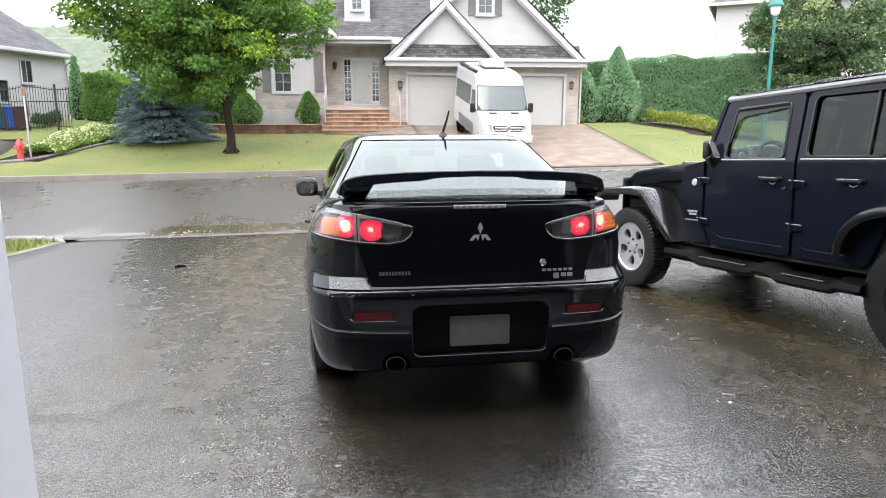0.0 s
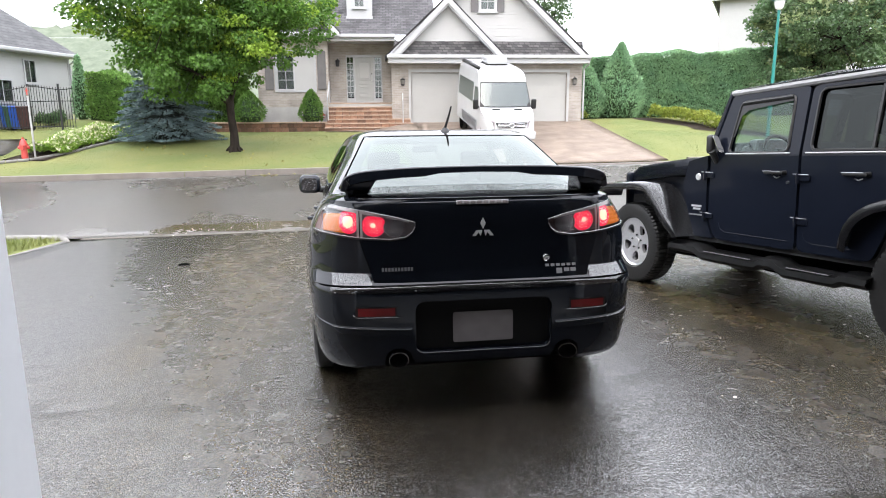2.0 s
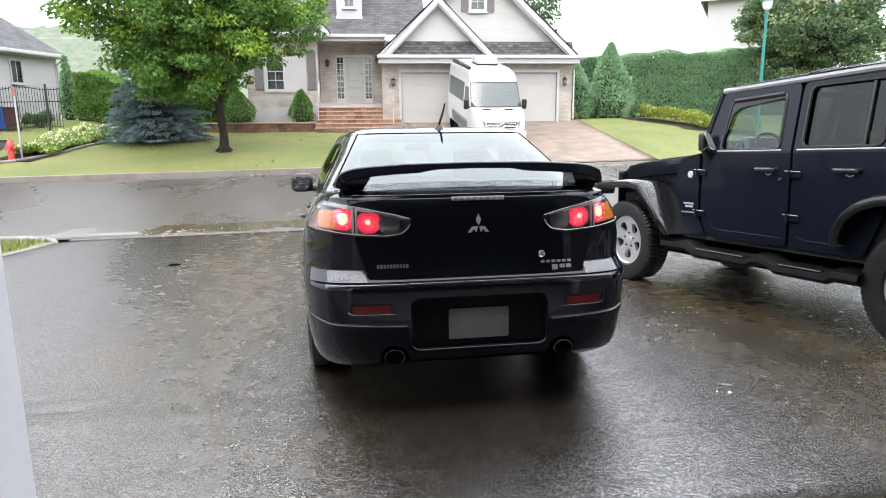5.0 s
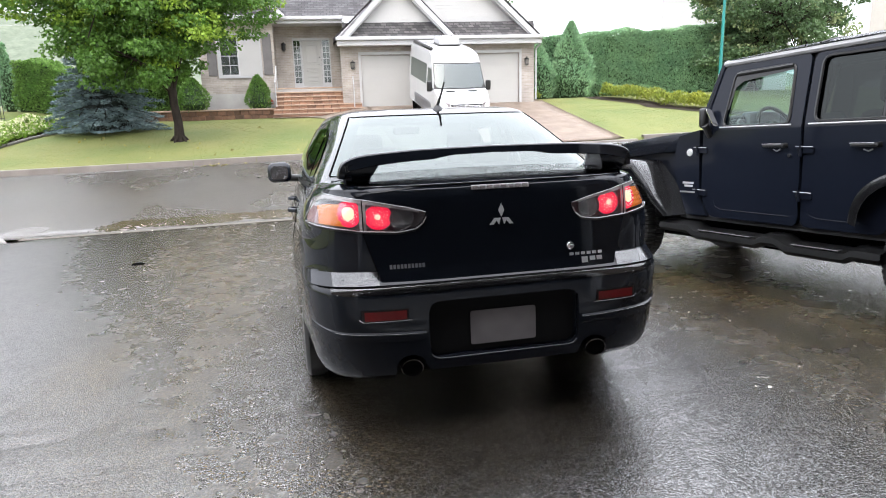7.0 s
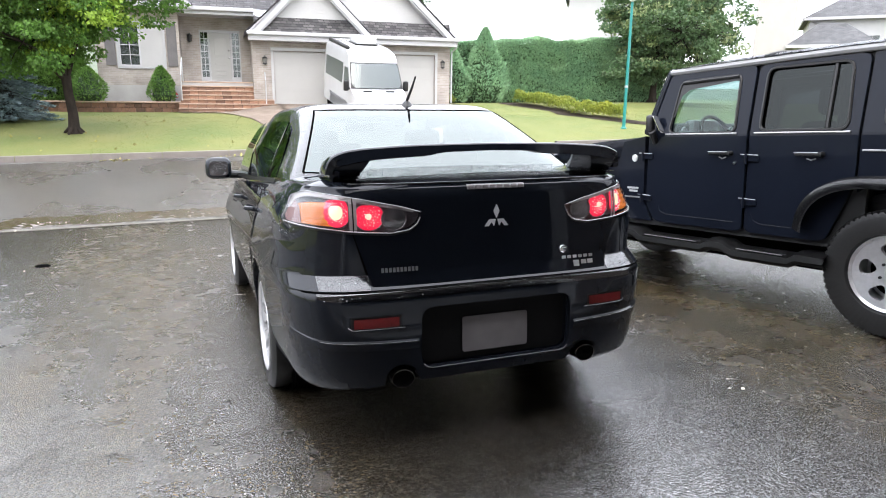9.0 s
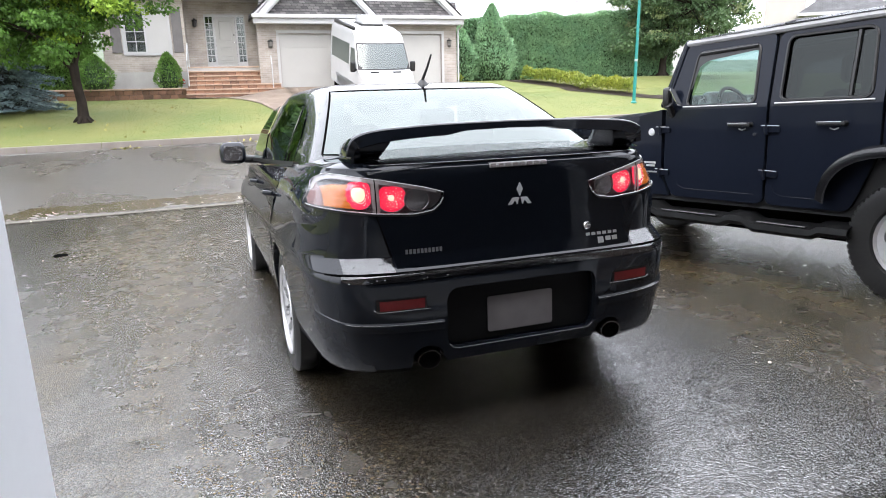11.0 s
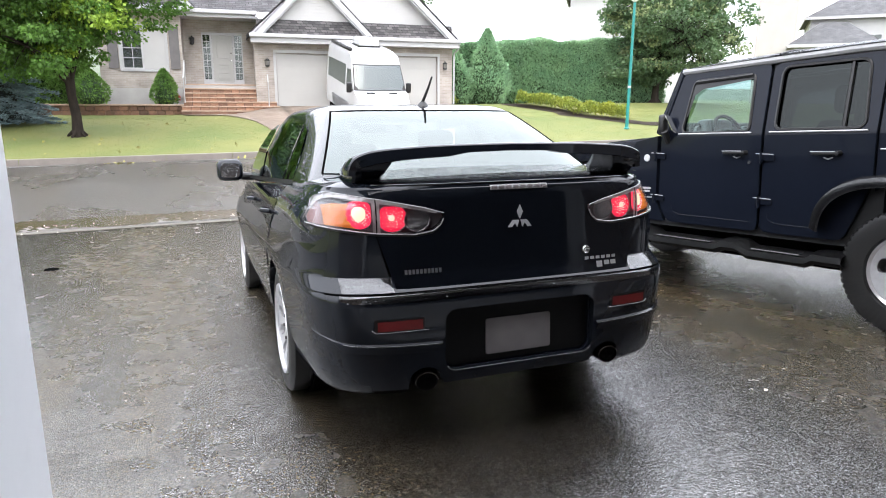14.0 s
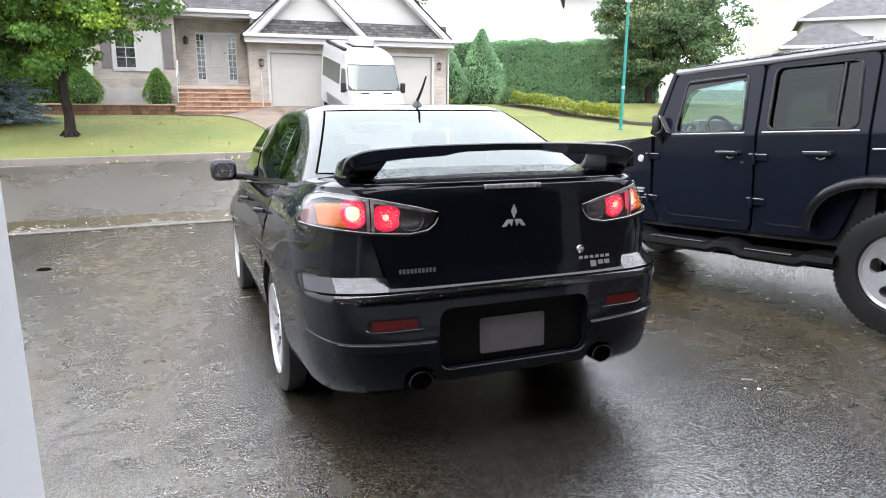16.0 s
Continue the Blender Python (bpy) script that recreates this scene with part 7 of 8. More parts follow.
for sx in (-1, 1):
    wx = lambda y, z: sx * (v_half(y, z) + 0.006)
    part("side_window", sheet([[(wx(y, z), y, z) for y in steps_of(2.25, 5.0, 8)] for z in steps_of(1.42, 2.15, 4)]), M_glass_car, van, "long dark side window", smooth=True)
    part("door_window", sheet([[(wx(y, z), y, z) for y in steps_of(1.25 + (z - 1.4) * 0.45, 2.05, 4)] for z in steps_of(1.40, 2.05, 4)]), M_glass_car, van, "dark cab door window", smooth=True)
    part("lower_panel", sheet([[(wx(y, z) + sx * 0.004, y, z) for y in steps_of(1.4, 4.2, 8)] for z in steps_of(0.42, 0.85, 3)], 0.006), M_van_low, van, "grey lower body panel", smooth=True)
    mr = part("door_mirror", box(sx * 1.03, sx * 1.22, 1.05, 1.17, 1.30, 1.66, 0.04, segments=3), M_trim, van, "tall black door mirror", smooth=40)
    part("mirror_arm", tube([(sx * 0.90, 1.18, 1.38), (sx * 1.06, 1.12, 1.38)], 0.035, 8), M_trim, mr)
    part("headlamp", sheet([[(sx * (0.60 + 0.24 * u), 0.05 + 0.20 * u * u + 0.16 * (z - 0.78), z) for u in steps_of(0, 1, 6)] for z in (0.76, 0.86, 0.96, 1.04)], 0.01), M_lens_clear, van, "clear headlamp", smooth=True)
    for y in (0.95, 4.3):
        wheel = new("wheel")
        wheel.parent = van
        tyre(wheel, (sx * 0.86, y, 0.34), 0.34, 0.22, 0.21, sx, sides=32)
        part("rim", lathe([(0.0, sx * 0.08), (0.12, sx * 0.06), (0.2, sx * 0.10), (0.21, sx * 0.09)], "X", 24, center=(sx * 0.86, y, 0.34)), M_alloy, wheel, smooth=40)
        # flat black disc stands in for the shaded wheel opening
        part("arch_shade_disc", lathe([(0.0, 0.0), (0.40, 0.0), (0.40, sx * 0.01)], "X", 32, center=(sx * 0.978, y, 0.40)), M_hole, wheel)
    part("bonnet_scoop", box(sx * 0.42 - 0.16, sx * 0.42 + 0.16, 0.70, 0.80, 1.325, 1.36, 0.01), M_trim, van)
part("grille", plate(rounded([(-0.50, 0.78), (0.50, 0.78), (0.60, 0.98), (-0.60, 0.98)], 0.04), [], 0.03, lambda u, v, w: (u, 0.03 + 0.16 * (v - 0.78) + 0.05 * abs(u) ** 2 - w, v)), M_trim, van, "black grille with bright bars")
for z in (0.83, 0.88, 0.93):
    part("grille_bar", tube([(u, 0.0 + 0.16 * (z - 0.78) + 0.05 * u * u - 0.004, z) for u in steps_of(-0.52, 0.52, 8)], 0.009, 6), M_chrome, van)
part("grille_emblem", lathe([(0.075, -0.02), (0.085, -0.03), (0.095, -0.02), (0.085, 0.0)], "Y", 24, center=(0, 0.0, 0.885)), M_chrome, van, "plain round bright emblem")
part("front_bumper", box(-0.92, 0.92, -0.05, 0.16, 0.36, 0.66, 0.05, segments=3), M_van, van, smooth=40)
part("roof_air_conditioner", box(-0.42, 0.38, 2.45, 3.4, 2.79, 3.09, 0.07, segments=3), M_van, van, "white roof air conditioner", smooth=40)
part("air_conditioner_base", box(-0.44, 0.40, 2.46, 3.44, 2.74, 2.81, 0.01), M_trim, van)
part("awning_roll", tube([(-0.82, 2.1, 2.70), (-0.82, 4.9, 2.74)], 0.07, 10), M_trim, van, "dark rolled awning on the roof edge", smooth=True)
part("wiper", tube([(-0.55, 0.96, 1.46), (0.05, 1.0, 1.50)], 0.008, 6), M_trim, van)
part("roof_marker", box(-0.02, 0.02, 1.76, 1.80, 2.50, 2.56, 0.005), M_trim, van)


# ---- trees, hedges and plants ----
def deciduous(name, label, base, trunk_h, lean, crown_c, crown_r, clumps, per, leaf, mat, young, seed, limb_r=0.16, clump_r=0.5, low=None, tips_mat=None):
    """A tapered trunk, limbs that fork towards leaf clumps, and a loose crown with gaps."""
    r = np.random.default_rng(seed)
    bx, by, bz = base
    tree = thing(name, label, "tree", pose(bx, by, bz))
    fork = Vector((lean[0], lean[1], trunk_h))
    bm = tube([(0, 0, -0.1), (0.01, 0, 0.06), (0.02, 0.01, trunk_h * 0.35), tuple(fork * 0.7), tuple(fork)], [limb_r * 1.75, limb_r * 1.25, limb_r, limb_r * 0.92, limb_r * 1.0], 14)
    for k in range(5):
        a = k * 1.3 + 0.4
        tube([(math.cos(a) * limb_r * 0.9, math.sin(a) * limb_r * 0.9, 0.16), (math.cos(a) * limb_r * 1.9, math.sin(a) * limb_r * 1.9, 0.02), (math.cos(a) * limb_r * 2.3, math.sin(a) * limb_r * 2.3, -0.08)], [limb_r * 0.4, limb_r * 0.3, limb_r * 0.1], 7, bm)
    part("trunk", bm, M_bark, tree, "dark wet bark", smooth=60)
    cc = Vector(crown_c)
    tips = []
    while len(tips) < clumps:
        d = r.normal(0, 1, 3)
        d /= np.linalg.norm(d)
        rad = r.uniform(0.12, 1.0) ** 0.5
        bulge = 1 + 0.22 * noise.noise(Vector(d * 2.1) + Vector((seed, 0, 0)))
        p = np.array([cc[i] + d[i] * crown_r[i] * rad * bulge for i in range(3)])
        if noise.noise(Vector(p) * 0.75 + Vector((0, seed, 0))) < -0.12 - 0.25 * (rad < 0.6) and rad > 0.35:
            continue
        floor_z = low(p[0], p[1]) if low else trunk_h * 0.8
        if p[2] < floor_z:
            continue
        tips.append(p)
    tips = np.array(tips)
    limbs = bmesh.new()
    mains = []
    for k in range(9):
        a = 2 * math.pi * k / 9 + r.uniform(-0.25, 0.25)
        up = r.uniform(0.25, 1.0)
        end = Vector((cc.x + math.cos(a) * crown_r[0] * 0.62 * (1.1 - up * 0.5), cc.y + math.sin(a) * crown_r[1] * 0.62 * (1.1 - up * 0.5), trunk_h + (cc.z + crown_r[2] * 0.7 - trunk_h) * up))
        mid = fork.lerp(end, 0.45) + Vector((r.uniform(-0.2, 0.2), r.uniform(-0.2, 0.2), 0.25))
        tube([tuple(fork - Vector((0, 0, 0.15))), tuple(fork.lerp(mid, 0.5)), tuple(mid), tuple(end)], [limb_r * 0.55, limb_r * 0.42, limb_r * 0.3, limb_r * 0.1], 8, limbs)
        mains += [mid, mid.lerp(end, 0.5), end, fork.lerp(mid, 0.6)]
    for p in tips[:: max(1, len(tips) // 170)]:
        m = min(mains, key=lambda q: (q - Vector(p)).length + (0.5 if q.z > p[2] else 0))
        tube([tuple(m), tuple(m.lerp(Vector(p), 0.55) + Vector((0, 0, 0.08))), tuple(p)], [limb_r * 0.16, limb_r * 0.1, limb_r * 0.04], 5, limbs)
    part("crown_wood", limbs, M_bark, tree, smooth=60)
    keep_young = r.random(len(tips)) < young
    for nm, sel, mm in (("crown", ~keep_young, mat), ("young_foliage", keep_young, tips_mat or M_maple_new)):
        c = tips[sel]
        if not len(c):
            continue
        n = per if nm == "crown" else int(per * 0.8)
        off = r.normal(0, 1, (len(c), n, 3))
        off /= np.linalg.norm(off, axis=2)[..., None]
        off *= (clump_r * r.uniform(0.2, 1.0, (len(c), n, 1)) ** 0.6) * np.array([1.2, 1.2, 0.56])
        pts = (c[:, None] + off).reshape(-1, 3)
        out = (c - np.array(cc)) / np.array(crown_r)
        out = np.repeat(out, n, 0) * 0.7 + off.reshape(-1, 3) * 0.9
        v, f = leaf_mesh(pts, out, leaf, 0.8, 0.35, 0.55, r)
        cloud(nm, v, f, mm, tree, "lighter young leaves" if nm != "crown" else "")
    return tree


maple_low = lambda x, y: interp([(-5, 4.3), (-4.4, 4.0), (-3.2, 3.1), (-2.3, 1.9), (-0.4, 1.75), (0.3, 2.3), (1.0, 2.75), (1.9, 3.1), (3.0, 3.7), (4, 4.2)], x)
deciduous("maple_tree", "large green maple tree with dark wet trunk on the lawn", (-4.55, 21.5, land(-4.55, 21.5)), 1.75, (-0.06, 0.0), (-0.85, 0.1, 4.35), (4.2, 3.1, 3.4), 520, 165, 0.125, M_maple, 0.30, 11, 0.145, clump_r=0.46, low=maple_low)
deciduous("lawn_tree", "dark green leafy tree behind the street lamp", (22.2, 27.2, land(22.2, 27.2)), 1.9, (0.1, 0.0), (0.8, 0.0, 3.9), (4.0, 3.4, 3.5), 330, 130, 0.16, M_tree_dark, 0.24, 23, 0.17, clump_r=0.50, low=lambda x, y: 1.15, tips_mat=M_tree_tips)
deciduous("far_tree", "thin distant tree behind the roof", (14.8, 46.0, land(14, 46)), 3.5, (0.0, 0.0), (0, 0, 8.2), (1.5, 1.5, 4.2), 70, 40, 0.24, M_tree_dark, 0.0, 31, 0.12, clump_r=0.5)


def hedge(name, label, path, width, heights, base_z, count, seed, mat=M_cedar, leaf=0.16, lumps=0.18, category="hedge"):
    """A clipped cedar hedge: a core coloured as the shade inside, with flat sprays all over an uneven skin."""
    r = np.random.default_rng(seed)
    h = thing(name, label, category)
    pts = [Vector((*p, 0)) for p in path]
    seg = [(b - a).length for a, b in zip(pts, pts[1:])]
    total = sum(seg)

    def along(s):
        for a, b, l in zip(pts, pts[1:], seg):
            if s <= l:
                return a.lerp(b, s / l), (b - a).normalized()
            s -= l
        return pts[-1], (pts[-1] - pts[-2]).normalized()

    rows = []
    for i in range(41):
        p, d = along(total * i / 40)
        n = Vector((-d.y, d.x, 0))
        t = heights(i / 40)
        w = width / 2 - 0.12
        rows.append([tuple(p + n * a * w + Vector((0, 0, base_z(p.x, p.y) + z * (t - 0.12)))) for a, z in ((-1, -0.05), (-1, 0.5), (-0.92, 0.9), (-0.6, 1.0), (0.6, 1.0), (0.92, 0.9), (1, 0.5), (1, -0.05))])
    bm = sheet(rows)
    bm.faces.new([v for v in bm.verts][:8])
    part("hedge_inner_shade", bm, M_cedar_inner_shade, h)
    s = r.uniform(0, total, count)
    face = r.random(count)
    P, N = np.zeros((count, 3)), np.zeros((count, 3))
    for k in range(count):
        p, d = along(s[k])
        n = Vector((-d.y, d.x, 0))
        t = heights(s[k] / total)
        if face[k] < 0.72:
            sd = -1 if face[k] < 0.60 else 1
            z = r.uniform(0.0, 1.0) ** 0.9 * t
            q = p + n * sd * (width / 2 - 0.1 * max(0, z / t - 0.8) * 5 * 0.3) + Vector((0, 0, z))
            o = n * sd + Vector((0, 0, 0.55))
        else:
            q = p + n * r.uniform(-0.5, 0.5) * width * 0.95 + Vector((0, 0, t))
            o = Vector((0, 0, 1.0))
        b = noise.noise(q * 0.9) * lumps + noise.noise(q * 2.6) * lumps * 0.5
        q = q + o.normalized() * b + Vector((0, 0, base_z(p.x, p.y)))
        P[k], N[k] = q, o.normalized()
    v, f = leaf_mesh(P, N * 1.0 + np.array([0, 0, 0.2]), leaf, 0.5, 0.0, 0.85, r)
    cloud("hedge_foliage", v, f, mat, h)
    return h


def cedar_cone(name, label, x, y, h, rad, count, seed, mat=M_cedar, leaf=0.15, power=0.8, z=None, cat="shrub"):
    r = np.random.default_rng(seed)
    z0 = land(x, y) if z is None else z
    t = thing(name, label, cat, pose(x, y, z0))
    part("foliage_inner_shade", lathe([(rad * 0.5, -0.05), (rad * 0.82, h * 0.2), (rad * 0.62, h * 0.55), (rad * 0.25, h * 0.86), (0.0, h * 0.95)], "Z", 14), M_cedar_inner_shade, t)
    k = r.random(count) ** 0.8
    a = r.uniform(0, 2 * math.pi, count)
    prof = np.where(k < 0.18, 0.72 + k * 1.55, (1 - (np.maximum(k - 0.18, 0) / 0.82) ** (1 / power)) ** 0.9) * rad
    prof = prof * (1 + 0.13 * np.sin(a * 3 + k * 9 + seed) + r.normal(0, 0.06, count))
    P = np.stack([np.cos(a) * prof, np.sin(a) * prof, k * h], 1)
    N = np.stack([np.cos(a), np.sin(a), np.full(count, 0.9)], 1)
    v, f = leaf_mesh(P, N, leaf, 0.45, 0.0, 0.6, r)
    cloud("foliage", v, f, mat, t)
    return t


hedge("cedar_hedge", "tall clipped green cedar hedge at the edge of the lawn", [(10.6, 30.2), (14.5, 29.6), (19.5, 29.0), (23.5, 28.6)], 1.3, lambda s: 2.90 + 0.42 * s + 0.04 * math.sin(s * 19) + 0.03 * math.sin(s * 47), land, 64000, 3, leaf=0.14, lumps=0.16)
cedar_cone("cone_cedar", "tall conical cedar growing out of the hedge", 12.9, 28.5, 3.55, 1.15, 9500, 5, leaf=0.15, power=0.85)
cedar_cone("cone_cedar", "rounded dark cedar beside the garage corner", 11.1, 28.3, 2.5, 0.85, 5600, 6, leaf=0.14, power=0.6)
cedar_cone("clipped_shrub", "small clipped oval shrub in front of the window", -2.05, 27.6, 1.42, 0.47, 2600, 8, M_shrub, leaf=0.10, power=0.5, z=1.22)
cedar_cone("clipped_shrub", "green shrub in the house bed behind the maple", -4.75, 27.6, 1.35, 0.62, 2200, 9, M_shrub, leaf=0.11, power=0.5, z=1.22)
hedge("cedar_hedge", "green cedar hedge between the two houses", [(-11.55, 29.0), (-9.6, 28.2), (-6.6, 28.3), (-4.9, 28.5)], 1.2, lambda s: 1.98 + 0.1 * math.sin(s * 15), land, 22000, 4, M_shrub, leaf=0.13)
cedar_cone("slim_cedar", "slim dark cedar at the hedge end", -12.35, 29.4, 2.75, 0.34, 1800, 12, leaf=0.15, power=1.0)


def spruce(base, h, rad, seed):
    """Whorls of drooping branches with bluish needle sprays."""
    r = np.random.default_rng(seed)
    x, y = base
    t = thing("blue_spruce", "blue-green spruce with drooping needled branches to the ground", "tree", pose(x, y, land(x, y)))
    part("trunk", tube([(0, 0, -0.1), (0, 0, h * 0.5), (0, 0, h)], [0.14, 0.08, 0.015], 8), M_bark, t)
    P, N = [], []
    wood = bmesh.new()
    for k in range(17):
        z_tier = 0.10 + (h - 0.25) * (k / 16) ** 1.05
        R = rad * (1 - (z_tier / h) ** 1.6) * (0.86 + 0.14 * (k % 2)) + 0.12
        nb = 13 if k < 12 else 8
        for i in range(nb):
            z = z_tier + r.uniform(-0.11, 0.11)
            a = 2 * math.pi * (i + r.uniform(-0.3, 0.3)) / nb + k * 0.7
            L = R * r.uniform(0.78, 1.12)
            d = np.array([math.cos(a), math.sin(a), 0.0])
            sd = np.array([-math.sin(a), math.cos(a), 0.0])
            tip = d * L + np.array([0, 0, z + 0.10 * L - 0.10 * L * L])
            if i % 2 == 0:
                tube([(0, 0, z), tuple(d * L * 0.5 + np.array([0, 0, z + 0.06 * L])), tuple(tip)], [0.025, 0.015, 0.005], 4, wood)
            m = int(40 + 105 * L)
            u = r.uniform(0.25, 1.0, m) ** 0.7
            side = r.uniform(-1, 1, m) * 0.30 * (1.25 - u) * L
            q = d[None] * (u * L)[:, None] + sd[None] * side[:, None]
            q[:, 2] += z + 0.10 * L * u - 0.10 * L * L * u * u - 0.10 * np.abs(side) + r.normal(0, 0.026, m)
            q[:, 2] = np.maximum(q[:, 2], 0.03)
            P.append(q)
            N.append(d[None] * 0.8 + sd[None] * (np.sign(side) * 0.8)[:, None] + np.array([0, 0, 0.18]))
    P, N = np.concatenate(P), np.concatenate(N)
    part("branch_wood", wood, M_bark, t)
    v, f = leaf_mesh(P, N, 0.125, 0.26, 0.0, 0.30, r)
    cloud("needle_foliage", v, f, M_spruce, t)
    part("foliage_inner_shade", lathe([(rad * 0.45, 0.05), (rad * 0.45, 0.3), (rad * 0.28, h * 0.5), (0.0, h * 0.8)], "Z", 16), M_spruce_inner_shade, t)


spruce((-7.45, 24.2), 3.75, 2.05, 17)


def low_plants(name, label, cat, path, width, height, count, seed, mat, bloom=None, leaf=0.12, grow=None):
    """A bed of low leafy plants, kept as one stretch of growth."""
    r = np.random.default_rng(seed)
    t = tagged(thing(name, label, cat), kind="stuff")
    pts = [np.array(p, float) for p in path]
    s = r.uniform(0, len(pts) - 1 - 1e-6, count)
    i = s.astype(int)
    a, b = np.array(pts)[i], np.array(pts)[i + 1]
    k = (s - i)[:, None]
    p = a + (b - a) * k
    d = b - a
    d /= np.linalg.norm(d, axis=1)[:, None]
    n = np.stack([-d[:, 1], d[:, 0]], 1)
    w = r.uniform(-1, 1, count)
    hump = np.array([0.75 + 0.35 * noise.noise(Vector((p[j][0] * 1.6, p[j][1] * 1.6, w[j]))) for j in range(count)])
    hh = height * (1 - 0.55 * w ** 2) * hump
    xy = p + n * (w * width / 2)[:, None]
    z = np.array([land(*q) for q in xy]) + hh * r.uniform(0.15, 1.0, count) ** 0.5
    P = np.column_stack([xy, z])
    N = np.column_stack([n * w[:, None], np.full(count, 0.8)])
    v, f = leaf_mesh(P, N, leaf, 0.55, 0.0, 0.5, r)
    cloud("plant_leaves", v, f, mat, t)
    if bloom is not None:
        sel = r.random(count) < 0.45
        Q = P[sel].copy()
        Q[:, 2] = np.array([land(*q) for q in xy[sel]]) + hh[sel] * 1.02
        v, f = leaf_mesh(Q, np.tile([0.0, 0.0, 0.2], (len(Q), 1)), 0.09, 0.9, 0.0, 0.9, r)
        cloud("flower_heads", v, f, bloom, t)
    return t


low_plants("flower_border", "pale green plants with cream flower heads along the lawn edge", "flower bed", [(-10.9, 21.3), (-10.6, 22.6), (-10.0, 24.2), (-9.3, 25.6)], 1.25, 0.62, 9000, 41, M_sedum, M_bloom, 0.12)
low_plants("fence_shrubs", "dark green low plants behind the iron fence", "shrub", [(-13.2, 26.9), (-12.5, 27.6)], 0.6, 0.7, 900, 47, M_tree_dark, None, 0.14)
low_plants("yellow_shrubs", "low yellow-green shrubs in a dark mulch bed", "shrub", [(13.6, 26.3), (14.8, 25.0), (16.2, 23.3), (17.0, 22.4)], 0.9, 0.78, 5200, 43, M_yellow, None, 0.14)
low_plants("corner_plants", "small yellowish plants at the garage corner", "shrub", [(9.9, 27.0), (10.7, 27.6)], 0.6, 0.4, 900, 44, M_yellow, None, 0.12)
for nm, pth, w in (("mulch_bed", [(13.0, 26.6), (14.4, 24.9), (15.9, 22.9), (17.3, 21.4), (18.2, 21.2)], 0.95), ("flower_bed_soil", [(-11.25, 20.6), (-10.75, 22.6), (-10.0, 24.4), (-9.0, 26.2)], 1.5)):
    rows = []
    for i in range(25):
        s = i / 24 * (len(pth) - 1)
        j = min(int(s), len(pth) - 2)
        a, b = Vector(pth[j]), Vector(pth[j + 1])
        p = a.lerp(b, s - j)
        d = (b - a).normalized()
        rows.append([(p.x - d.y * q * w / 2, p.y + d.x * q * w / 2, land(p.x - d.y * q * w / 2, p.y + d.x * q * w / 2) + 0.02) for q in steps_of(-1, 1, 4)])
    tagged(part(nm, sheet(rows, 0.03), M_soil, smooth=True), "dark wet soil bed with plants", "flower bed", kind="structure")
edge = thing("bed_edging", "pale concrete edging along the flower border", "edging", kind="structure")
ep = [(-11.9, 20.15), (-11.0, 20.55), (-10.3, 21.6), (-9.7, 22.9), (-9.0, 24.4), (-8.3, 25.6)]
for a, b in zip(ep, ep[1:]):
    for k in range(3):
        p, q = Vector(a).lerp(Vector(b), k / 3 + 0.01), Vector(a).lerp(Vector(b), (k + 1) / 3 - 0.01)
        part("edging_stone", tube([(p.x, p.y, land(p.x, p.y) + 0.04), (q.x, q.y, land(q.x, q.y) + 0.04)], 0.055, 8), M_edging, edge)

# ---- street furniture ----
lamp = thing("street_lamp", "teal painted steel street lamp with frosted lantern", "street lamp", pose(15.45, 20.3, land(15.45, 20.3)))
part("pole", tube([(0, 0, -0.1), (0, 0, 0.4), (0.0, 0, 4.92)], [0.075, 0.065, 0.05], 14), M_green_metal, lamp, smooth=50)
part("base_plate", lathe([(0.0, 0.0), (0.12, 0.0), (0.12, 0.04), (0.075, 0.08)], "Z", 18), M_green_metal, lamp)
part("lantern_globe", lathe([(0.05, 4.90), (0.13, 4.95), (0.17, 5.11), (0.19, 5.27)], "Z", 20), M_lamp_glass, lamp, "frosted globe", smooth=True)
part("lantern_cap", lathe([(0.27, 5.25), (0.275, 5.29), (0.20, 5.38), (0.16, 5.50), (0.06, 5.60), (0.0, 5.62)], "Z", 22), M_green_metal, lamp, "teal lantern cap", smooth=50)
part("lantern_rib", lathe([(0.185, 5.235), (0.27, 5.235), (0.27, 5.255), (0.185, 5.255)], "Z", 22), M_green_metal, lamp)
part("pole_band", lathe([(0.062, 1.62), (0.075, 1.63), (0.075, 1.70), (0.062, 1.71)], "Z", 16), M_white, lamp)

hyd = thing("fire_hydrant", "red fire hydrant on the lawn", "hydrant", pose(-11.2, 20.75, land(-11.2, 20.75)))
part("barrel", lathe([(0.13, -0.05), (0.13, 0.03), (0.10, 0.05), (0.095, 0.46), (0.13, 0.48), (0.13, 0.52), (0.11, 0.56), (0.09, 0.64), (0.05, 0.69), (0.03, 0.70), (0.03, 0.75), (0.0, 0.75)], "Z", 20), M_red, hyd, smooth=40)
for d in ((1, 0), (-1, 0), (0, -1)):
    part("nozzle", tube([(d[0] * 0.08, d[1] * 0.08, 0.42), (d[0] * 0.17, d[1] * 0.17, 0.42)], 0.055 if d[1] == 0 else 0.07, 12), M_red, hyd, smooth=50)
sign = thing("hydrant_sign", "small red and white hydrant marker on a steel post", "sign", pose(-11.05, 21.15, land(-11.05, 21.15)))
part("post", box(-0.028, 0.028, -0.02, 0.02, -0.1, 2.35, 0.004), M_grey_metal, sign)
part("sign_plate", box(-0.065, 0.065, -0.03, -0.022, 2.05, 2.34, 0.003), M_edging, sign, "white marker plate")
part("arrow_bar", box(-0.018, 0.018, -0.036, -0.031, 2.08, 2.30), M_red, sign)
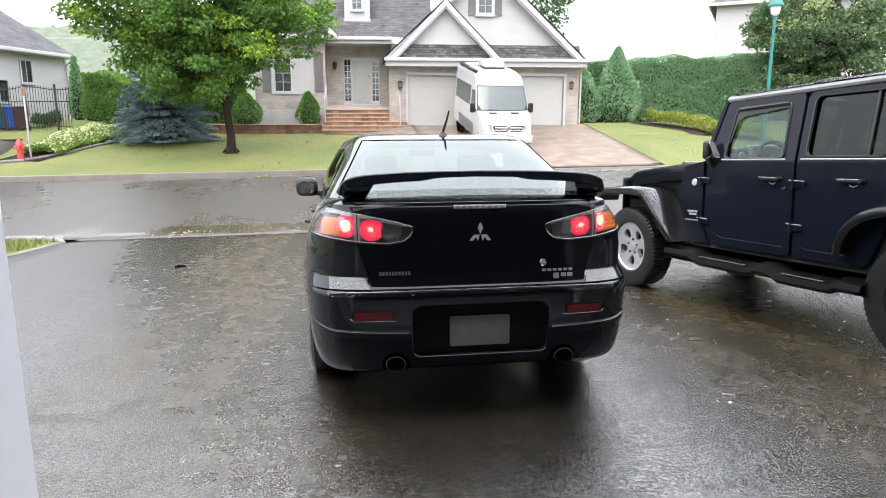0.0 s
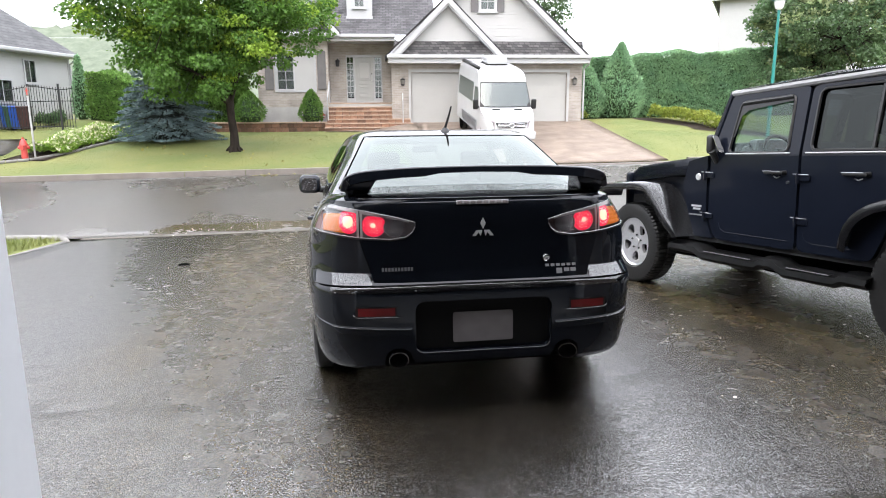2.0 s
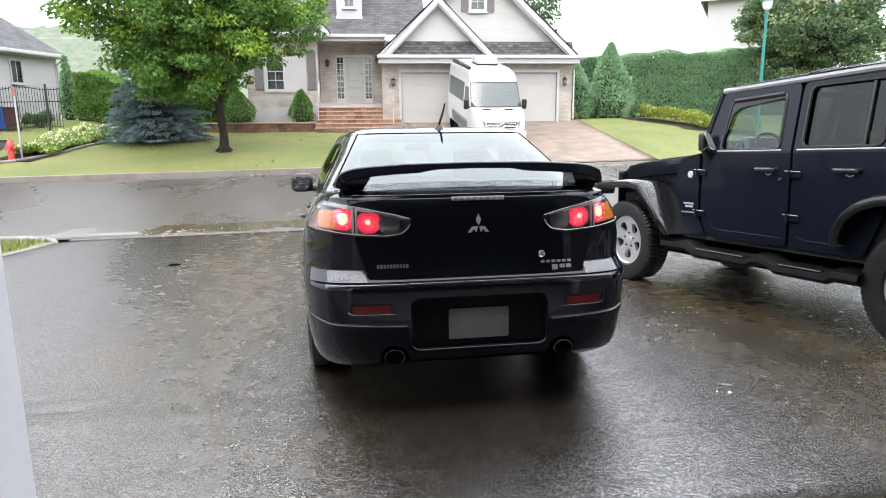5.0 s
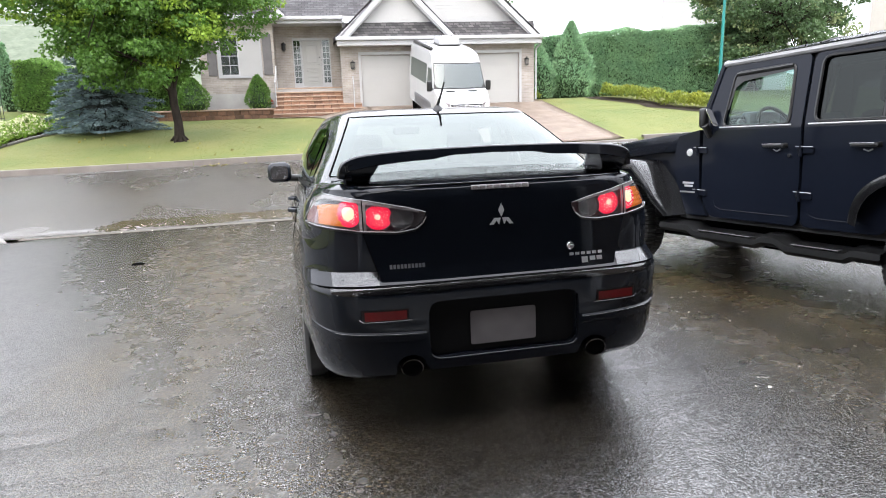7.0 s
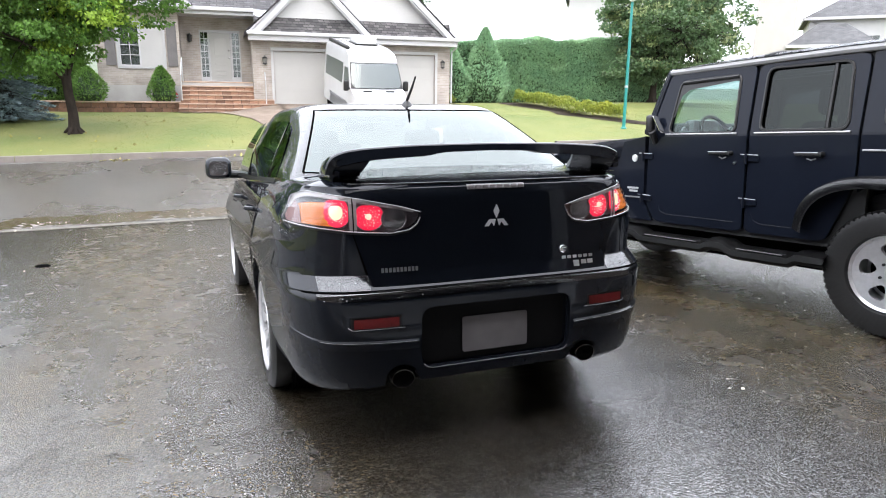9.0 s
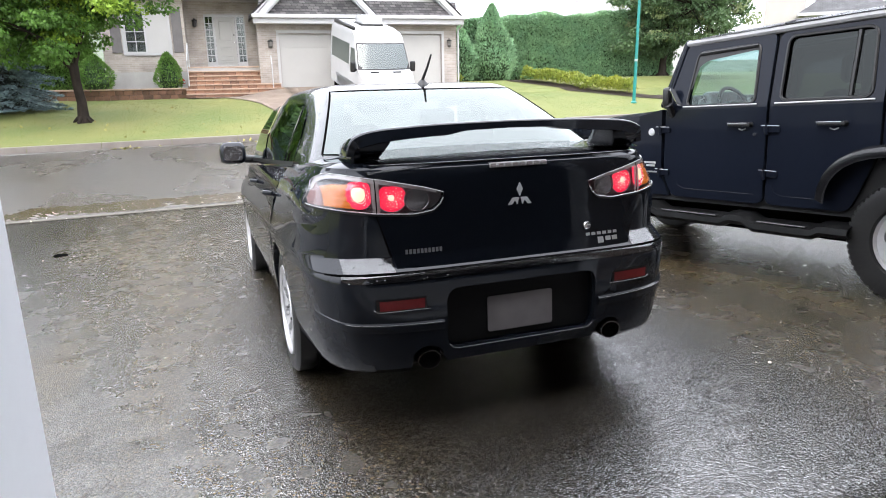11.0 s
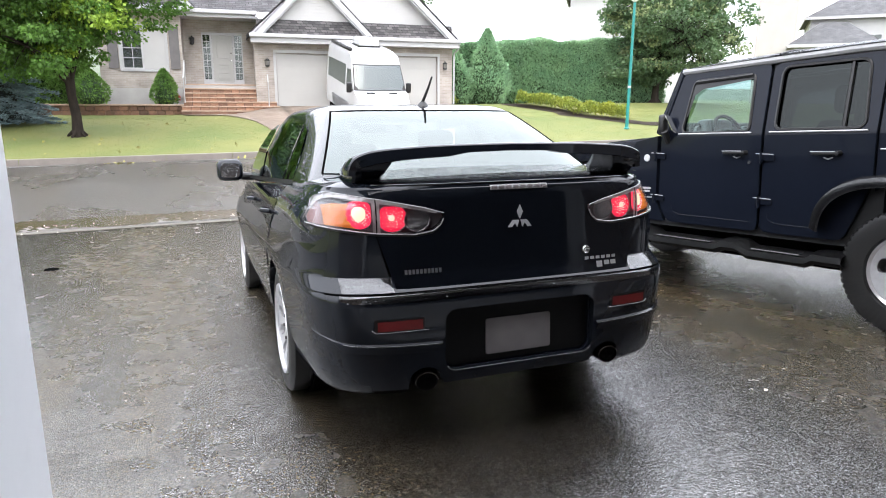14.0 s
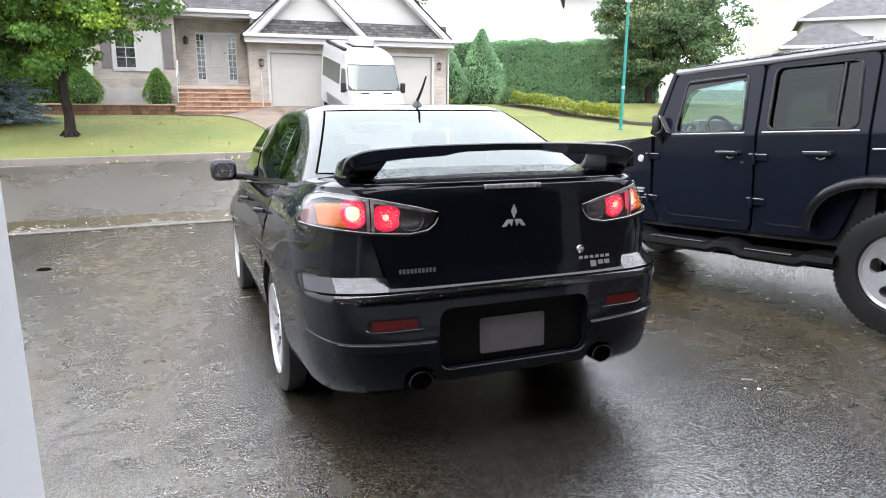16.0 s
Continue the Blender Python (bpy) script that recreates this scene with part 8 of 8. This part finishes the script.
part("arrow_bar", box(-0.055, 0.055, -0.036, -0.031, 2.20, 2.235), M_red, sign)
alarm = thing("garden_sign", "small red and white garden sign beside the steps", "sign", HM @ pose(-4.0, 0.9, 0.0))
part("stake", tube([(0, 0, 0), (0, 0, 0.22)], 0.012, 6), M_white, alarm)
part("sign_face", plate(rounded([(-0.11, 0.2), (0.11, 0.2), (0.11, 0.36), (0, 0.46), (-0.11, 0.36)], 0.03), [], 0.012, lambda u, v, w: (u, -0.02 + w, v)), M_red, alarm)
part("sign_band", box(-0.10, 0.10, -0.026, -0.021, 0.24, 0.31), M_white, alarm)

# ---- neighbour on the far left: house, iron fence, bins ----
LM = pose(-13.18, 30.57, 1.3, 0, 0, 73.0)
left_house = thing("neighbour_house", "grey sided bungalow with a hipped grey roof", "house", LM)
part("wall", box(-12, 0, 0, 9, 0.35, 2.85), M_siding_grey, left_house)
part("foundation", box(-11.98, -0.02, 0.02, 8.98, -0.5, 0.35), M_concrete, left_house)
clapboards(lambda z: (-12, 0.0), 0.35, 2.85, -0.02, M_siding_grey, left_house)
part("corner_trim", box(-0.10, 0.02, -0.05, 0.06, 0.35, 2.85), M_white, left_house)
part("soffit", box(-12.4, 0.12, -0.42, 9.1, 2.85, 2.90), M_white, left_house)
part("gutter", box(-12.45, 0.15, -0.54, -0.42, 2.88, 3.03, 0.03), M_white, left_house)
bmr = bmesh.new()
q = [bmr.verts.new(p) for p in ((-12.5, -0.5, 3.0), (0.18, -0.5, 3.0), (0.18, 9.2, 3.0), (-12.5, 9.5, 3.0), (-8.5, 4.5, 7.3), (-4.1, 4.5, 7.3))]
for ids in ((0, 1, 5, 4), (1, 2, 5), (2, 3, 4, 5), (3, 0, 4), (3, 2, 1, 0)):
    bmr.faces.new([q[i] for i in ids])
part("roof", bmr, M_far_roof, left_house, "grey hipped shingle roof")
part("downspout", tube([(0.08, -0.48, 2.9), (0.0, -0.08, 2.6), (0.05, -0.08, 0.1)], 0.045, 8), M_white, left_house)
window(left_house, -2.82, -2.10, 1.64, 2.66, -0.03, 2, 1)
window(left_house, -4.6, -3.5, 0.82, 1.78, -0.03, 2, 1)

fence = thing("iron_fence", "black wrought iron fence with an arched top rail", "fence")
fa, fb = Vector((-15.4, 24.6)), Vector((-11.15, 25.2))
for i in range(46):
    k = i / 45
    p = fa.lerp(fb, k)
    z = land(p.x, p.y)
    top = 1.64 + 0.12 * math.sin(k * math.pi * 2.2) ** 2
    if i in (0, 16, 29, 40):
        part("fence_post", box(p.x - 0.035, p.x + 0.035, p.y - 0.035, p.y + 0.035, z - 0.05, z + 1.78, 0.006), M_black_metal, fence)
    else:
        part("picket", tube([(p.x, p.y, z + 0.08), (p.x, p.y, z + top)], 0.011, 6), M_black_metal, fence)
for h in (0.15, 1.12, 0.0):
    part("rail", tube([(fa.lerp(fb, k).x, fa.lerp(fb, k).y, land(*fa.lerp(fb, k)) + (h if h else 1.56 + 0.12 * math.sin(k * math.pi * 2.2) ** 2)) for k in steps_of(0, 1, 24)], 0.017, 6), M_black_metal, fence)
tagged(part("neighbour_driveway", sheet([[(x, y, land(x, y) + 0.006) for x in steps_of(-24, -12.3, 12)] for y in steps_of(21.6, 23.6, 5)], 0.03), M_edging, smooth=True), "pale concrete drive of the neighbour", "driveway", kind="structure")


def bin_(x, y, mat, colour):
    b = thing("wheelie_bin", f"{colour} plastic wheelie bin behind the fence", "bin", pose(x, y, land(x, y), 0, 0, 18) @ Matrix.Scale(0.9, 4), "bins behind the fence")
    bm = bmesh.new()
    vs = [bm.verts.new(p) for p in ((-0.22, -0.26, 0.06), (0.22, -0.26, 0.06), (0.22, 0.26, 0.06), (-0.22, 0.26, 0.06), (-0.28, -0.33, 0.95), (0.28, -0.33, 0.95), (0.28, 0.33, 0.95), (-0.28, 0.33, 0.95))]
    for ids in ((0, 1, 2, 3), (4, 5, 6, 7), (0, 1, 5, 4), (1, 2, 6, 5), (2, 3, 7, 6), (3, 0, 4, 7)):
        bm.faces.new([vs[i] for i in ids])
    bmesh.ops.bevel(bm, geom=list(bm.edges), offset=0.03, segments=2, affect="EDGES")
    part("bin_body", bm, mat, b, smooth=40)
    part("bin_lid", box(-0.31, 0.31, -0.37, 0.36, 0.955, 1.04, 0.035, segments=3), mat, b, smooth=40)
    part("handle_bar", tube([(-0.24, 0.40, 0.97), (0.24, 0.40, 0.97)], 0.018, 8), M_trim, b)
    for s in (-1, 1):
        part("bin_wheel", lathe([(0.0, 0.0), (0.1, 0.0), (0.1, 0.05), (0.0, 0.05)], "X", 14, center=(s * 0.24, 0.28, 0.10)), M_trim, b)


bin_(-14.15, 26.45, M_blue, "blue")
bin_(-13.88, 26.15, M_green_bin, "dark green")
bin_(-13.55, 25.85, M_blue, "blue")
bin_(-13.10, 25.5, M_brown_bin, "brown")


# ---- houses and hill behind ----
def far_house(name, label, m, w, d, h, mat, roof_h, wins, trim=True):
    t = thing(name, label, "house", m)
    part("wall", box(0, w, 0, d, -1, h), mat, t)
    bm = bmesh.new()
    q = [bm.verts.new(p) for p in ((-0.5, -0.5, h), (w + 0.5, -0.5, h), (w + 0.5, d + 0.5, h), (-0.5, d + 0.5, h), (w * 0.32, d / 2, h + roof_h), (w * 0.68, d / 2, h + roof_h))]
    for ids in ((0, 1, 5, 4), (1, 2, 5), (2, 3, 4, 5), (3, 0, 4), (3, 2, 1, 0)):
        bm.faces.new([q[i] for i in ids])
    part("roof", bm, M_far_roof, t)
    part("fascia", box(-0.55, w + 0.55, -0.58, -0.5, h - 0.22, h + 0.02), M_white, t)
    part("fascia", box(-0.58, -0.5, -0.5, d + 0.5, h - 0.22, h + 0.02), M_white, t)
    clapboards(lambda z: (0, w), 0, h - 0.05, -0.02, mat, t, row=0.2)
    for a, b, c, e in wins:
        window(t, a, b, c, e, -0.03, 2, 2)
    return t


far_house("two_storey_house", "pale sided two-storey house behind the hedge", pose(27.9, 45.5, 1.6, 0, 0, -34), 9.0, 9, 8.5, M_far_siding, 3.0, ())
far_house("stucco_house", "pale stucco house with a tower bay", pose(43.8, 42.0, 1.6, 0, 0, -46), 3.0, 5, 10.5, M_pink, 2.5, ((0.6, 2.2, 0.8, 3.6),))
far_house("garage_wing", "low pale wing with a grey gable roof", pose(45.6, 39.6, 1.6, 0, 0, -46), 5.6, 5, 4.5, M_far_siding, 1.9, ())
far_house("two_storey_house", "pale two-storey house with a grey hipped roof", pose(49.9, 42.0, 1.6, 0, 0, -46), 14, 10, 7.1, M_far_siding, 3.2, ((4.2, 5.4, 4.2, 5.6), (8, 9.2, 4.2, 5.6)))

hill_rows = []
for j in range(13):
    j = j / 2.4
    y = 210 + j * 18
    hill_rows.append([(x, y, 2 + (27 + 8 * noise.noise(Vector((x * 0.012, 0.3, 0)))) * (j / 5) * max(0.0, 1 - ((x + 95) / 150) ** 2) + 7 * (j / 5) + 1.4 * noise.noise(Vector((x * 0.09, y * 0.09, 1))) + 1.7 * noise.noise(Vector((x * 0.33, y * 0.2, 4)))) for x in steps_of(-260, 300, 280)])
tagged(part("backdrop_hill", sheet(hill_rows), M_mist, smooth=True), "wooded hill far behind the houses, mist put into its colour", "hill", kind="structure")
for i, (z0, z1) in enumerate(((9.2, 10.2), (10.6, 11.4))):
    wire = new("power_line", bpy.data.curves.new("power_line", "CURVE"))
    wire.data.dimensions, wire.data.bevel_depth = "3D", 0.02
    sp = wire.data.splines.new("POLY")
    sp.points.add(20)
    for k in range(21):
        u = k / 20
        sp.points[k].co = (-60 + 75 * u, 62, z0 + (z1 - z0) * u - 1.2 * math.sin(math.pi * u), 1)
    wire.data.materials.append(M_grey_metal)
    tagged(wire, "thin overhead power line", "cable", "power lines")

# ---- rain water standing on the asphalt ----
def puddle(name, label, x0, x1, y0, y1, level, seed, step=0.06, lift=0.003, round_=False, skew=0.0):
    """A film of water in the hollows of the asphalt, with a ragged edge."""
    bm = bmesh.new()
    nx, ny = int((x1 - x0) / step), int((y1 - y0) / step)
    verts = {}

    def wet(i, j):
        x, y = x0 + i * step, y0 + j * step
        u, v = (x + skew * (y - y0) - x0) / (x1 - x0) * 2 - 1, (y - y0) / (y1 - y0) * 2 - 1
        f = noise.noise(Vector((x * 0.9, y * 0.6, seed))) + 0.5 * noise.noise(Vector((x * 2.6, y * 1.8, seed + 3))) + 0.25 * noise.noise(Vector((x * 7, y * 6, seed + 5))) + 0.45 * noise.noise(Vector((x * 17, y * 14, seed + 8)))
        return 0.7 * f - 0.9 * (u * u + v * v if round_ else max(abs(u), abs(v)) ** 4) > level

    def vert(i, j):
        if (i, j) not in verts:
            x, y = x0 + i * step, y0 + j * step
            verts[i, j] = bm.verts.new((x, y, land(x, y) + lift))
        return verts[i, j]

    for i in range(nx):
        for j in range(ny):
            if wet(i, j) and wet(i + 1, j) and wet(i, j + 1) and wet(i + 1, j + 1):
                bm.faces.new((vert(i, j), vert(i + 1, j), vert(i + 1, j + 1), vert(i, j + 1)))
    tagged(part(name, bm, M_water, smooth=True), label, "puddle", kind="stuff")


M_water = wet_asphalt("rain_film", (0.040, 0.030, 0.017), (0.085, 0.066, 0.042), 2.0, -0.5, 0.0, 0.31, (0.060, 0.043, 0.022), 0.22, 1.6)
puddle("puddle", "brownish rain water standing along the gutter", -4.4, 3.0, 9.17, 10.1, -0.45, 9, 0.02)

# ---- grass and litter ----
r = np.random.default_rng(5)


def blades(name, label, x0, x1, y0, y1, count, h, keep=None, mat=M_blade):
    x, y = r.uniform(x0, x1, count), r.uniform(y0, y1, count)
    if keep is not None:
        ok = np.array([keep(a, b) for a, b in zip(x, y)])
        x, y = x[ok], y[ok]
    z = np.array([land(a, b) for a, b in zip(x, y)])
    n = len(x)
    t = r.uniform(0, 2 * math.pi, n)
    hh = h * r.uniform(0.5, 1.4, n)
    w = 0.10 * h + 0.004
    base = np.column_stack([x, y, z])
    dx = np.column_stack([np.cos(t), np.sin(t), np.zeros(n)]) * w
    lean = np.column_stack([r.normal(0, 0.35, n), r.normal(0, 0.35, n), np.ones(n)]) * hh[:, None]
    v = np.stack([base - dx, base + dx, base + lean], 1).reshape(-1, 3)
    return tagged(cloud(name, v, np.arange(3 * n).reshape(-1, 3), mat), label, "grass", kind="stuff")


lawn_ok = lambda x, y: not (interp(PATH_EDGE, y) - 0.05 < x < 10.6) and not (x < -9.0 - 0.3 * (26 - y) * 0.7 and y > 20.4 and x > -11.6)
blades("lawn_blades", "short mown grass blades, green and straw yellow", -17, 20, 18.36, 26.6, 90000, 0.022, lawn_ok)
blades("verge_grass", "longer damp grass at the corner by the drain", -10, -5.6, 4.5, 9.15, 9000, 0.085)
petal_pts = [(r.uniform(-4.2, 0.5), 9.35 + r.normal(0, 0.22)) for _ in range(60)] + [(r.uniform(-4, 1), r.uniform(3, 9)) for _ in range(12)] + [(r.uniform(-1.0, 3.0), r.uniform(-0.8, 1.5)) for _ in range(4)]
pv, pf = leaf_mesh(np.array([(a, b, land(a, b) + 0.012) for a, b in petal_pts]), np.tile([0.3, 0.3, 0.0], (len(petal_pts), 1)), 0.026, 0.9, 0.0, 0.4, r)
tagged(cloud("fallen_petals", pv, pf, M_debris), "small pale petals scattered on the wet asphalt", "litter", kind="stuff")
lp = [(r.uniform(-8, 2), r.uniform(18.6, 24.5)) for _ in range(60)] + [(-3.0 + r.normal(0, 0.4), 17.75 + r.normal(0, 0.12)) for _ in range(14)] + [(0.2 + r.normal(0, 0.4), 17.8 + r.normal(0, 0.1)) for _ in range(16)]
lv, lf = leaf_mesh(np.array([(a, b, land(a, b) + 0.03) for a, b in lp]), np.tile([0.3, 0.3, 0.05], (len(lp), 1)), 0.11, 0.8, 0.0, 0.3, r)
tagged(cloud("fallen_leaves", lv, lf, M_leaf_litter), "scattered fallen leaves on lawn and gutter", "litter", kind="stuff")
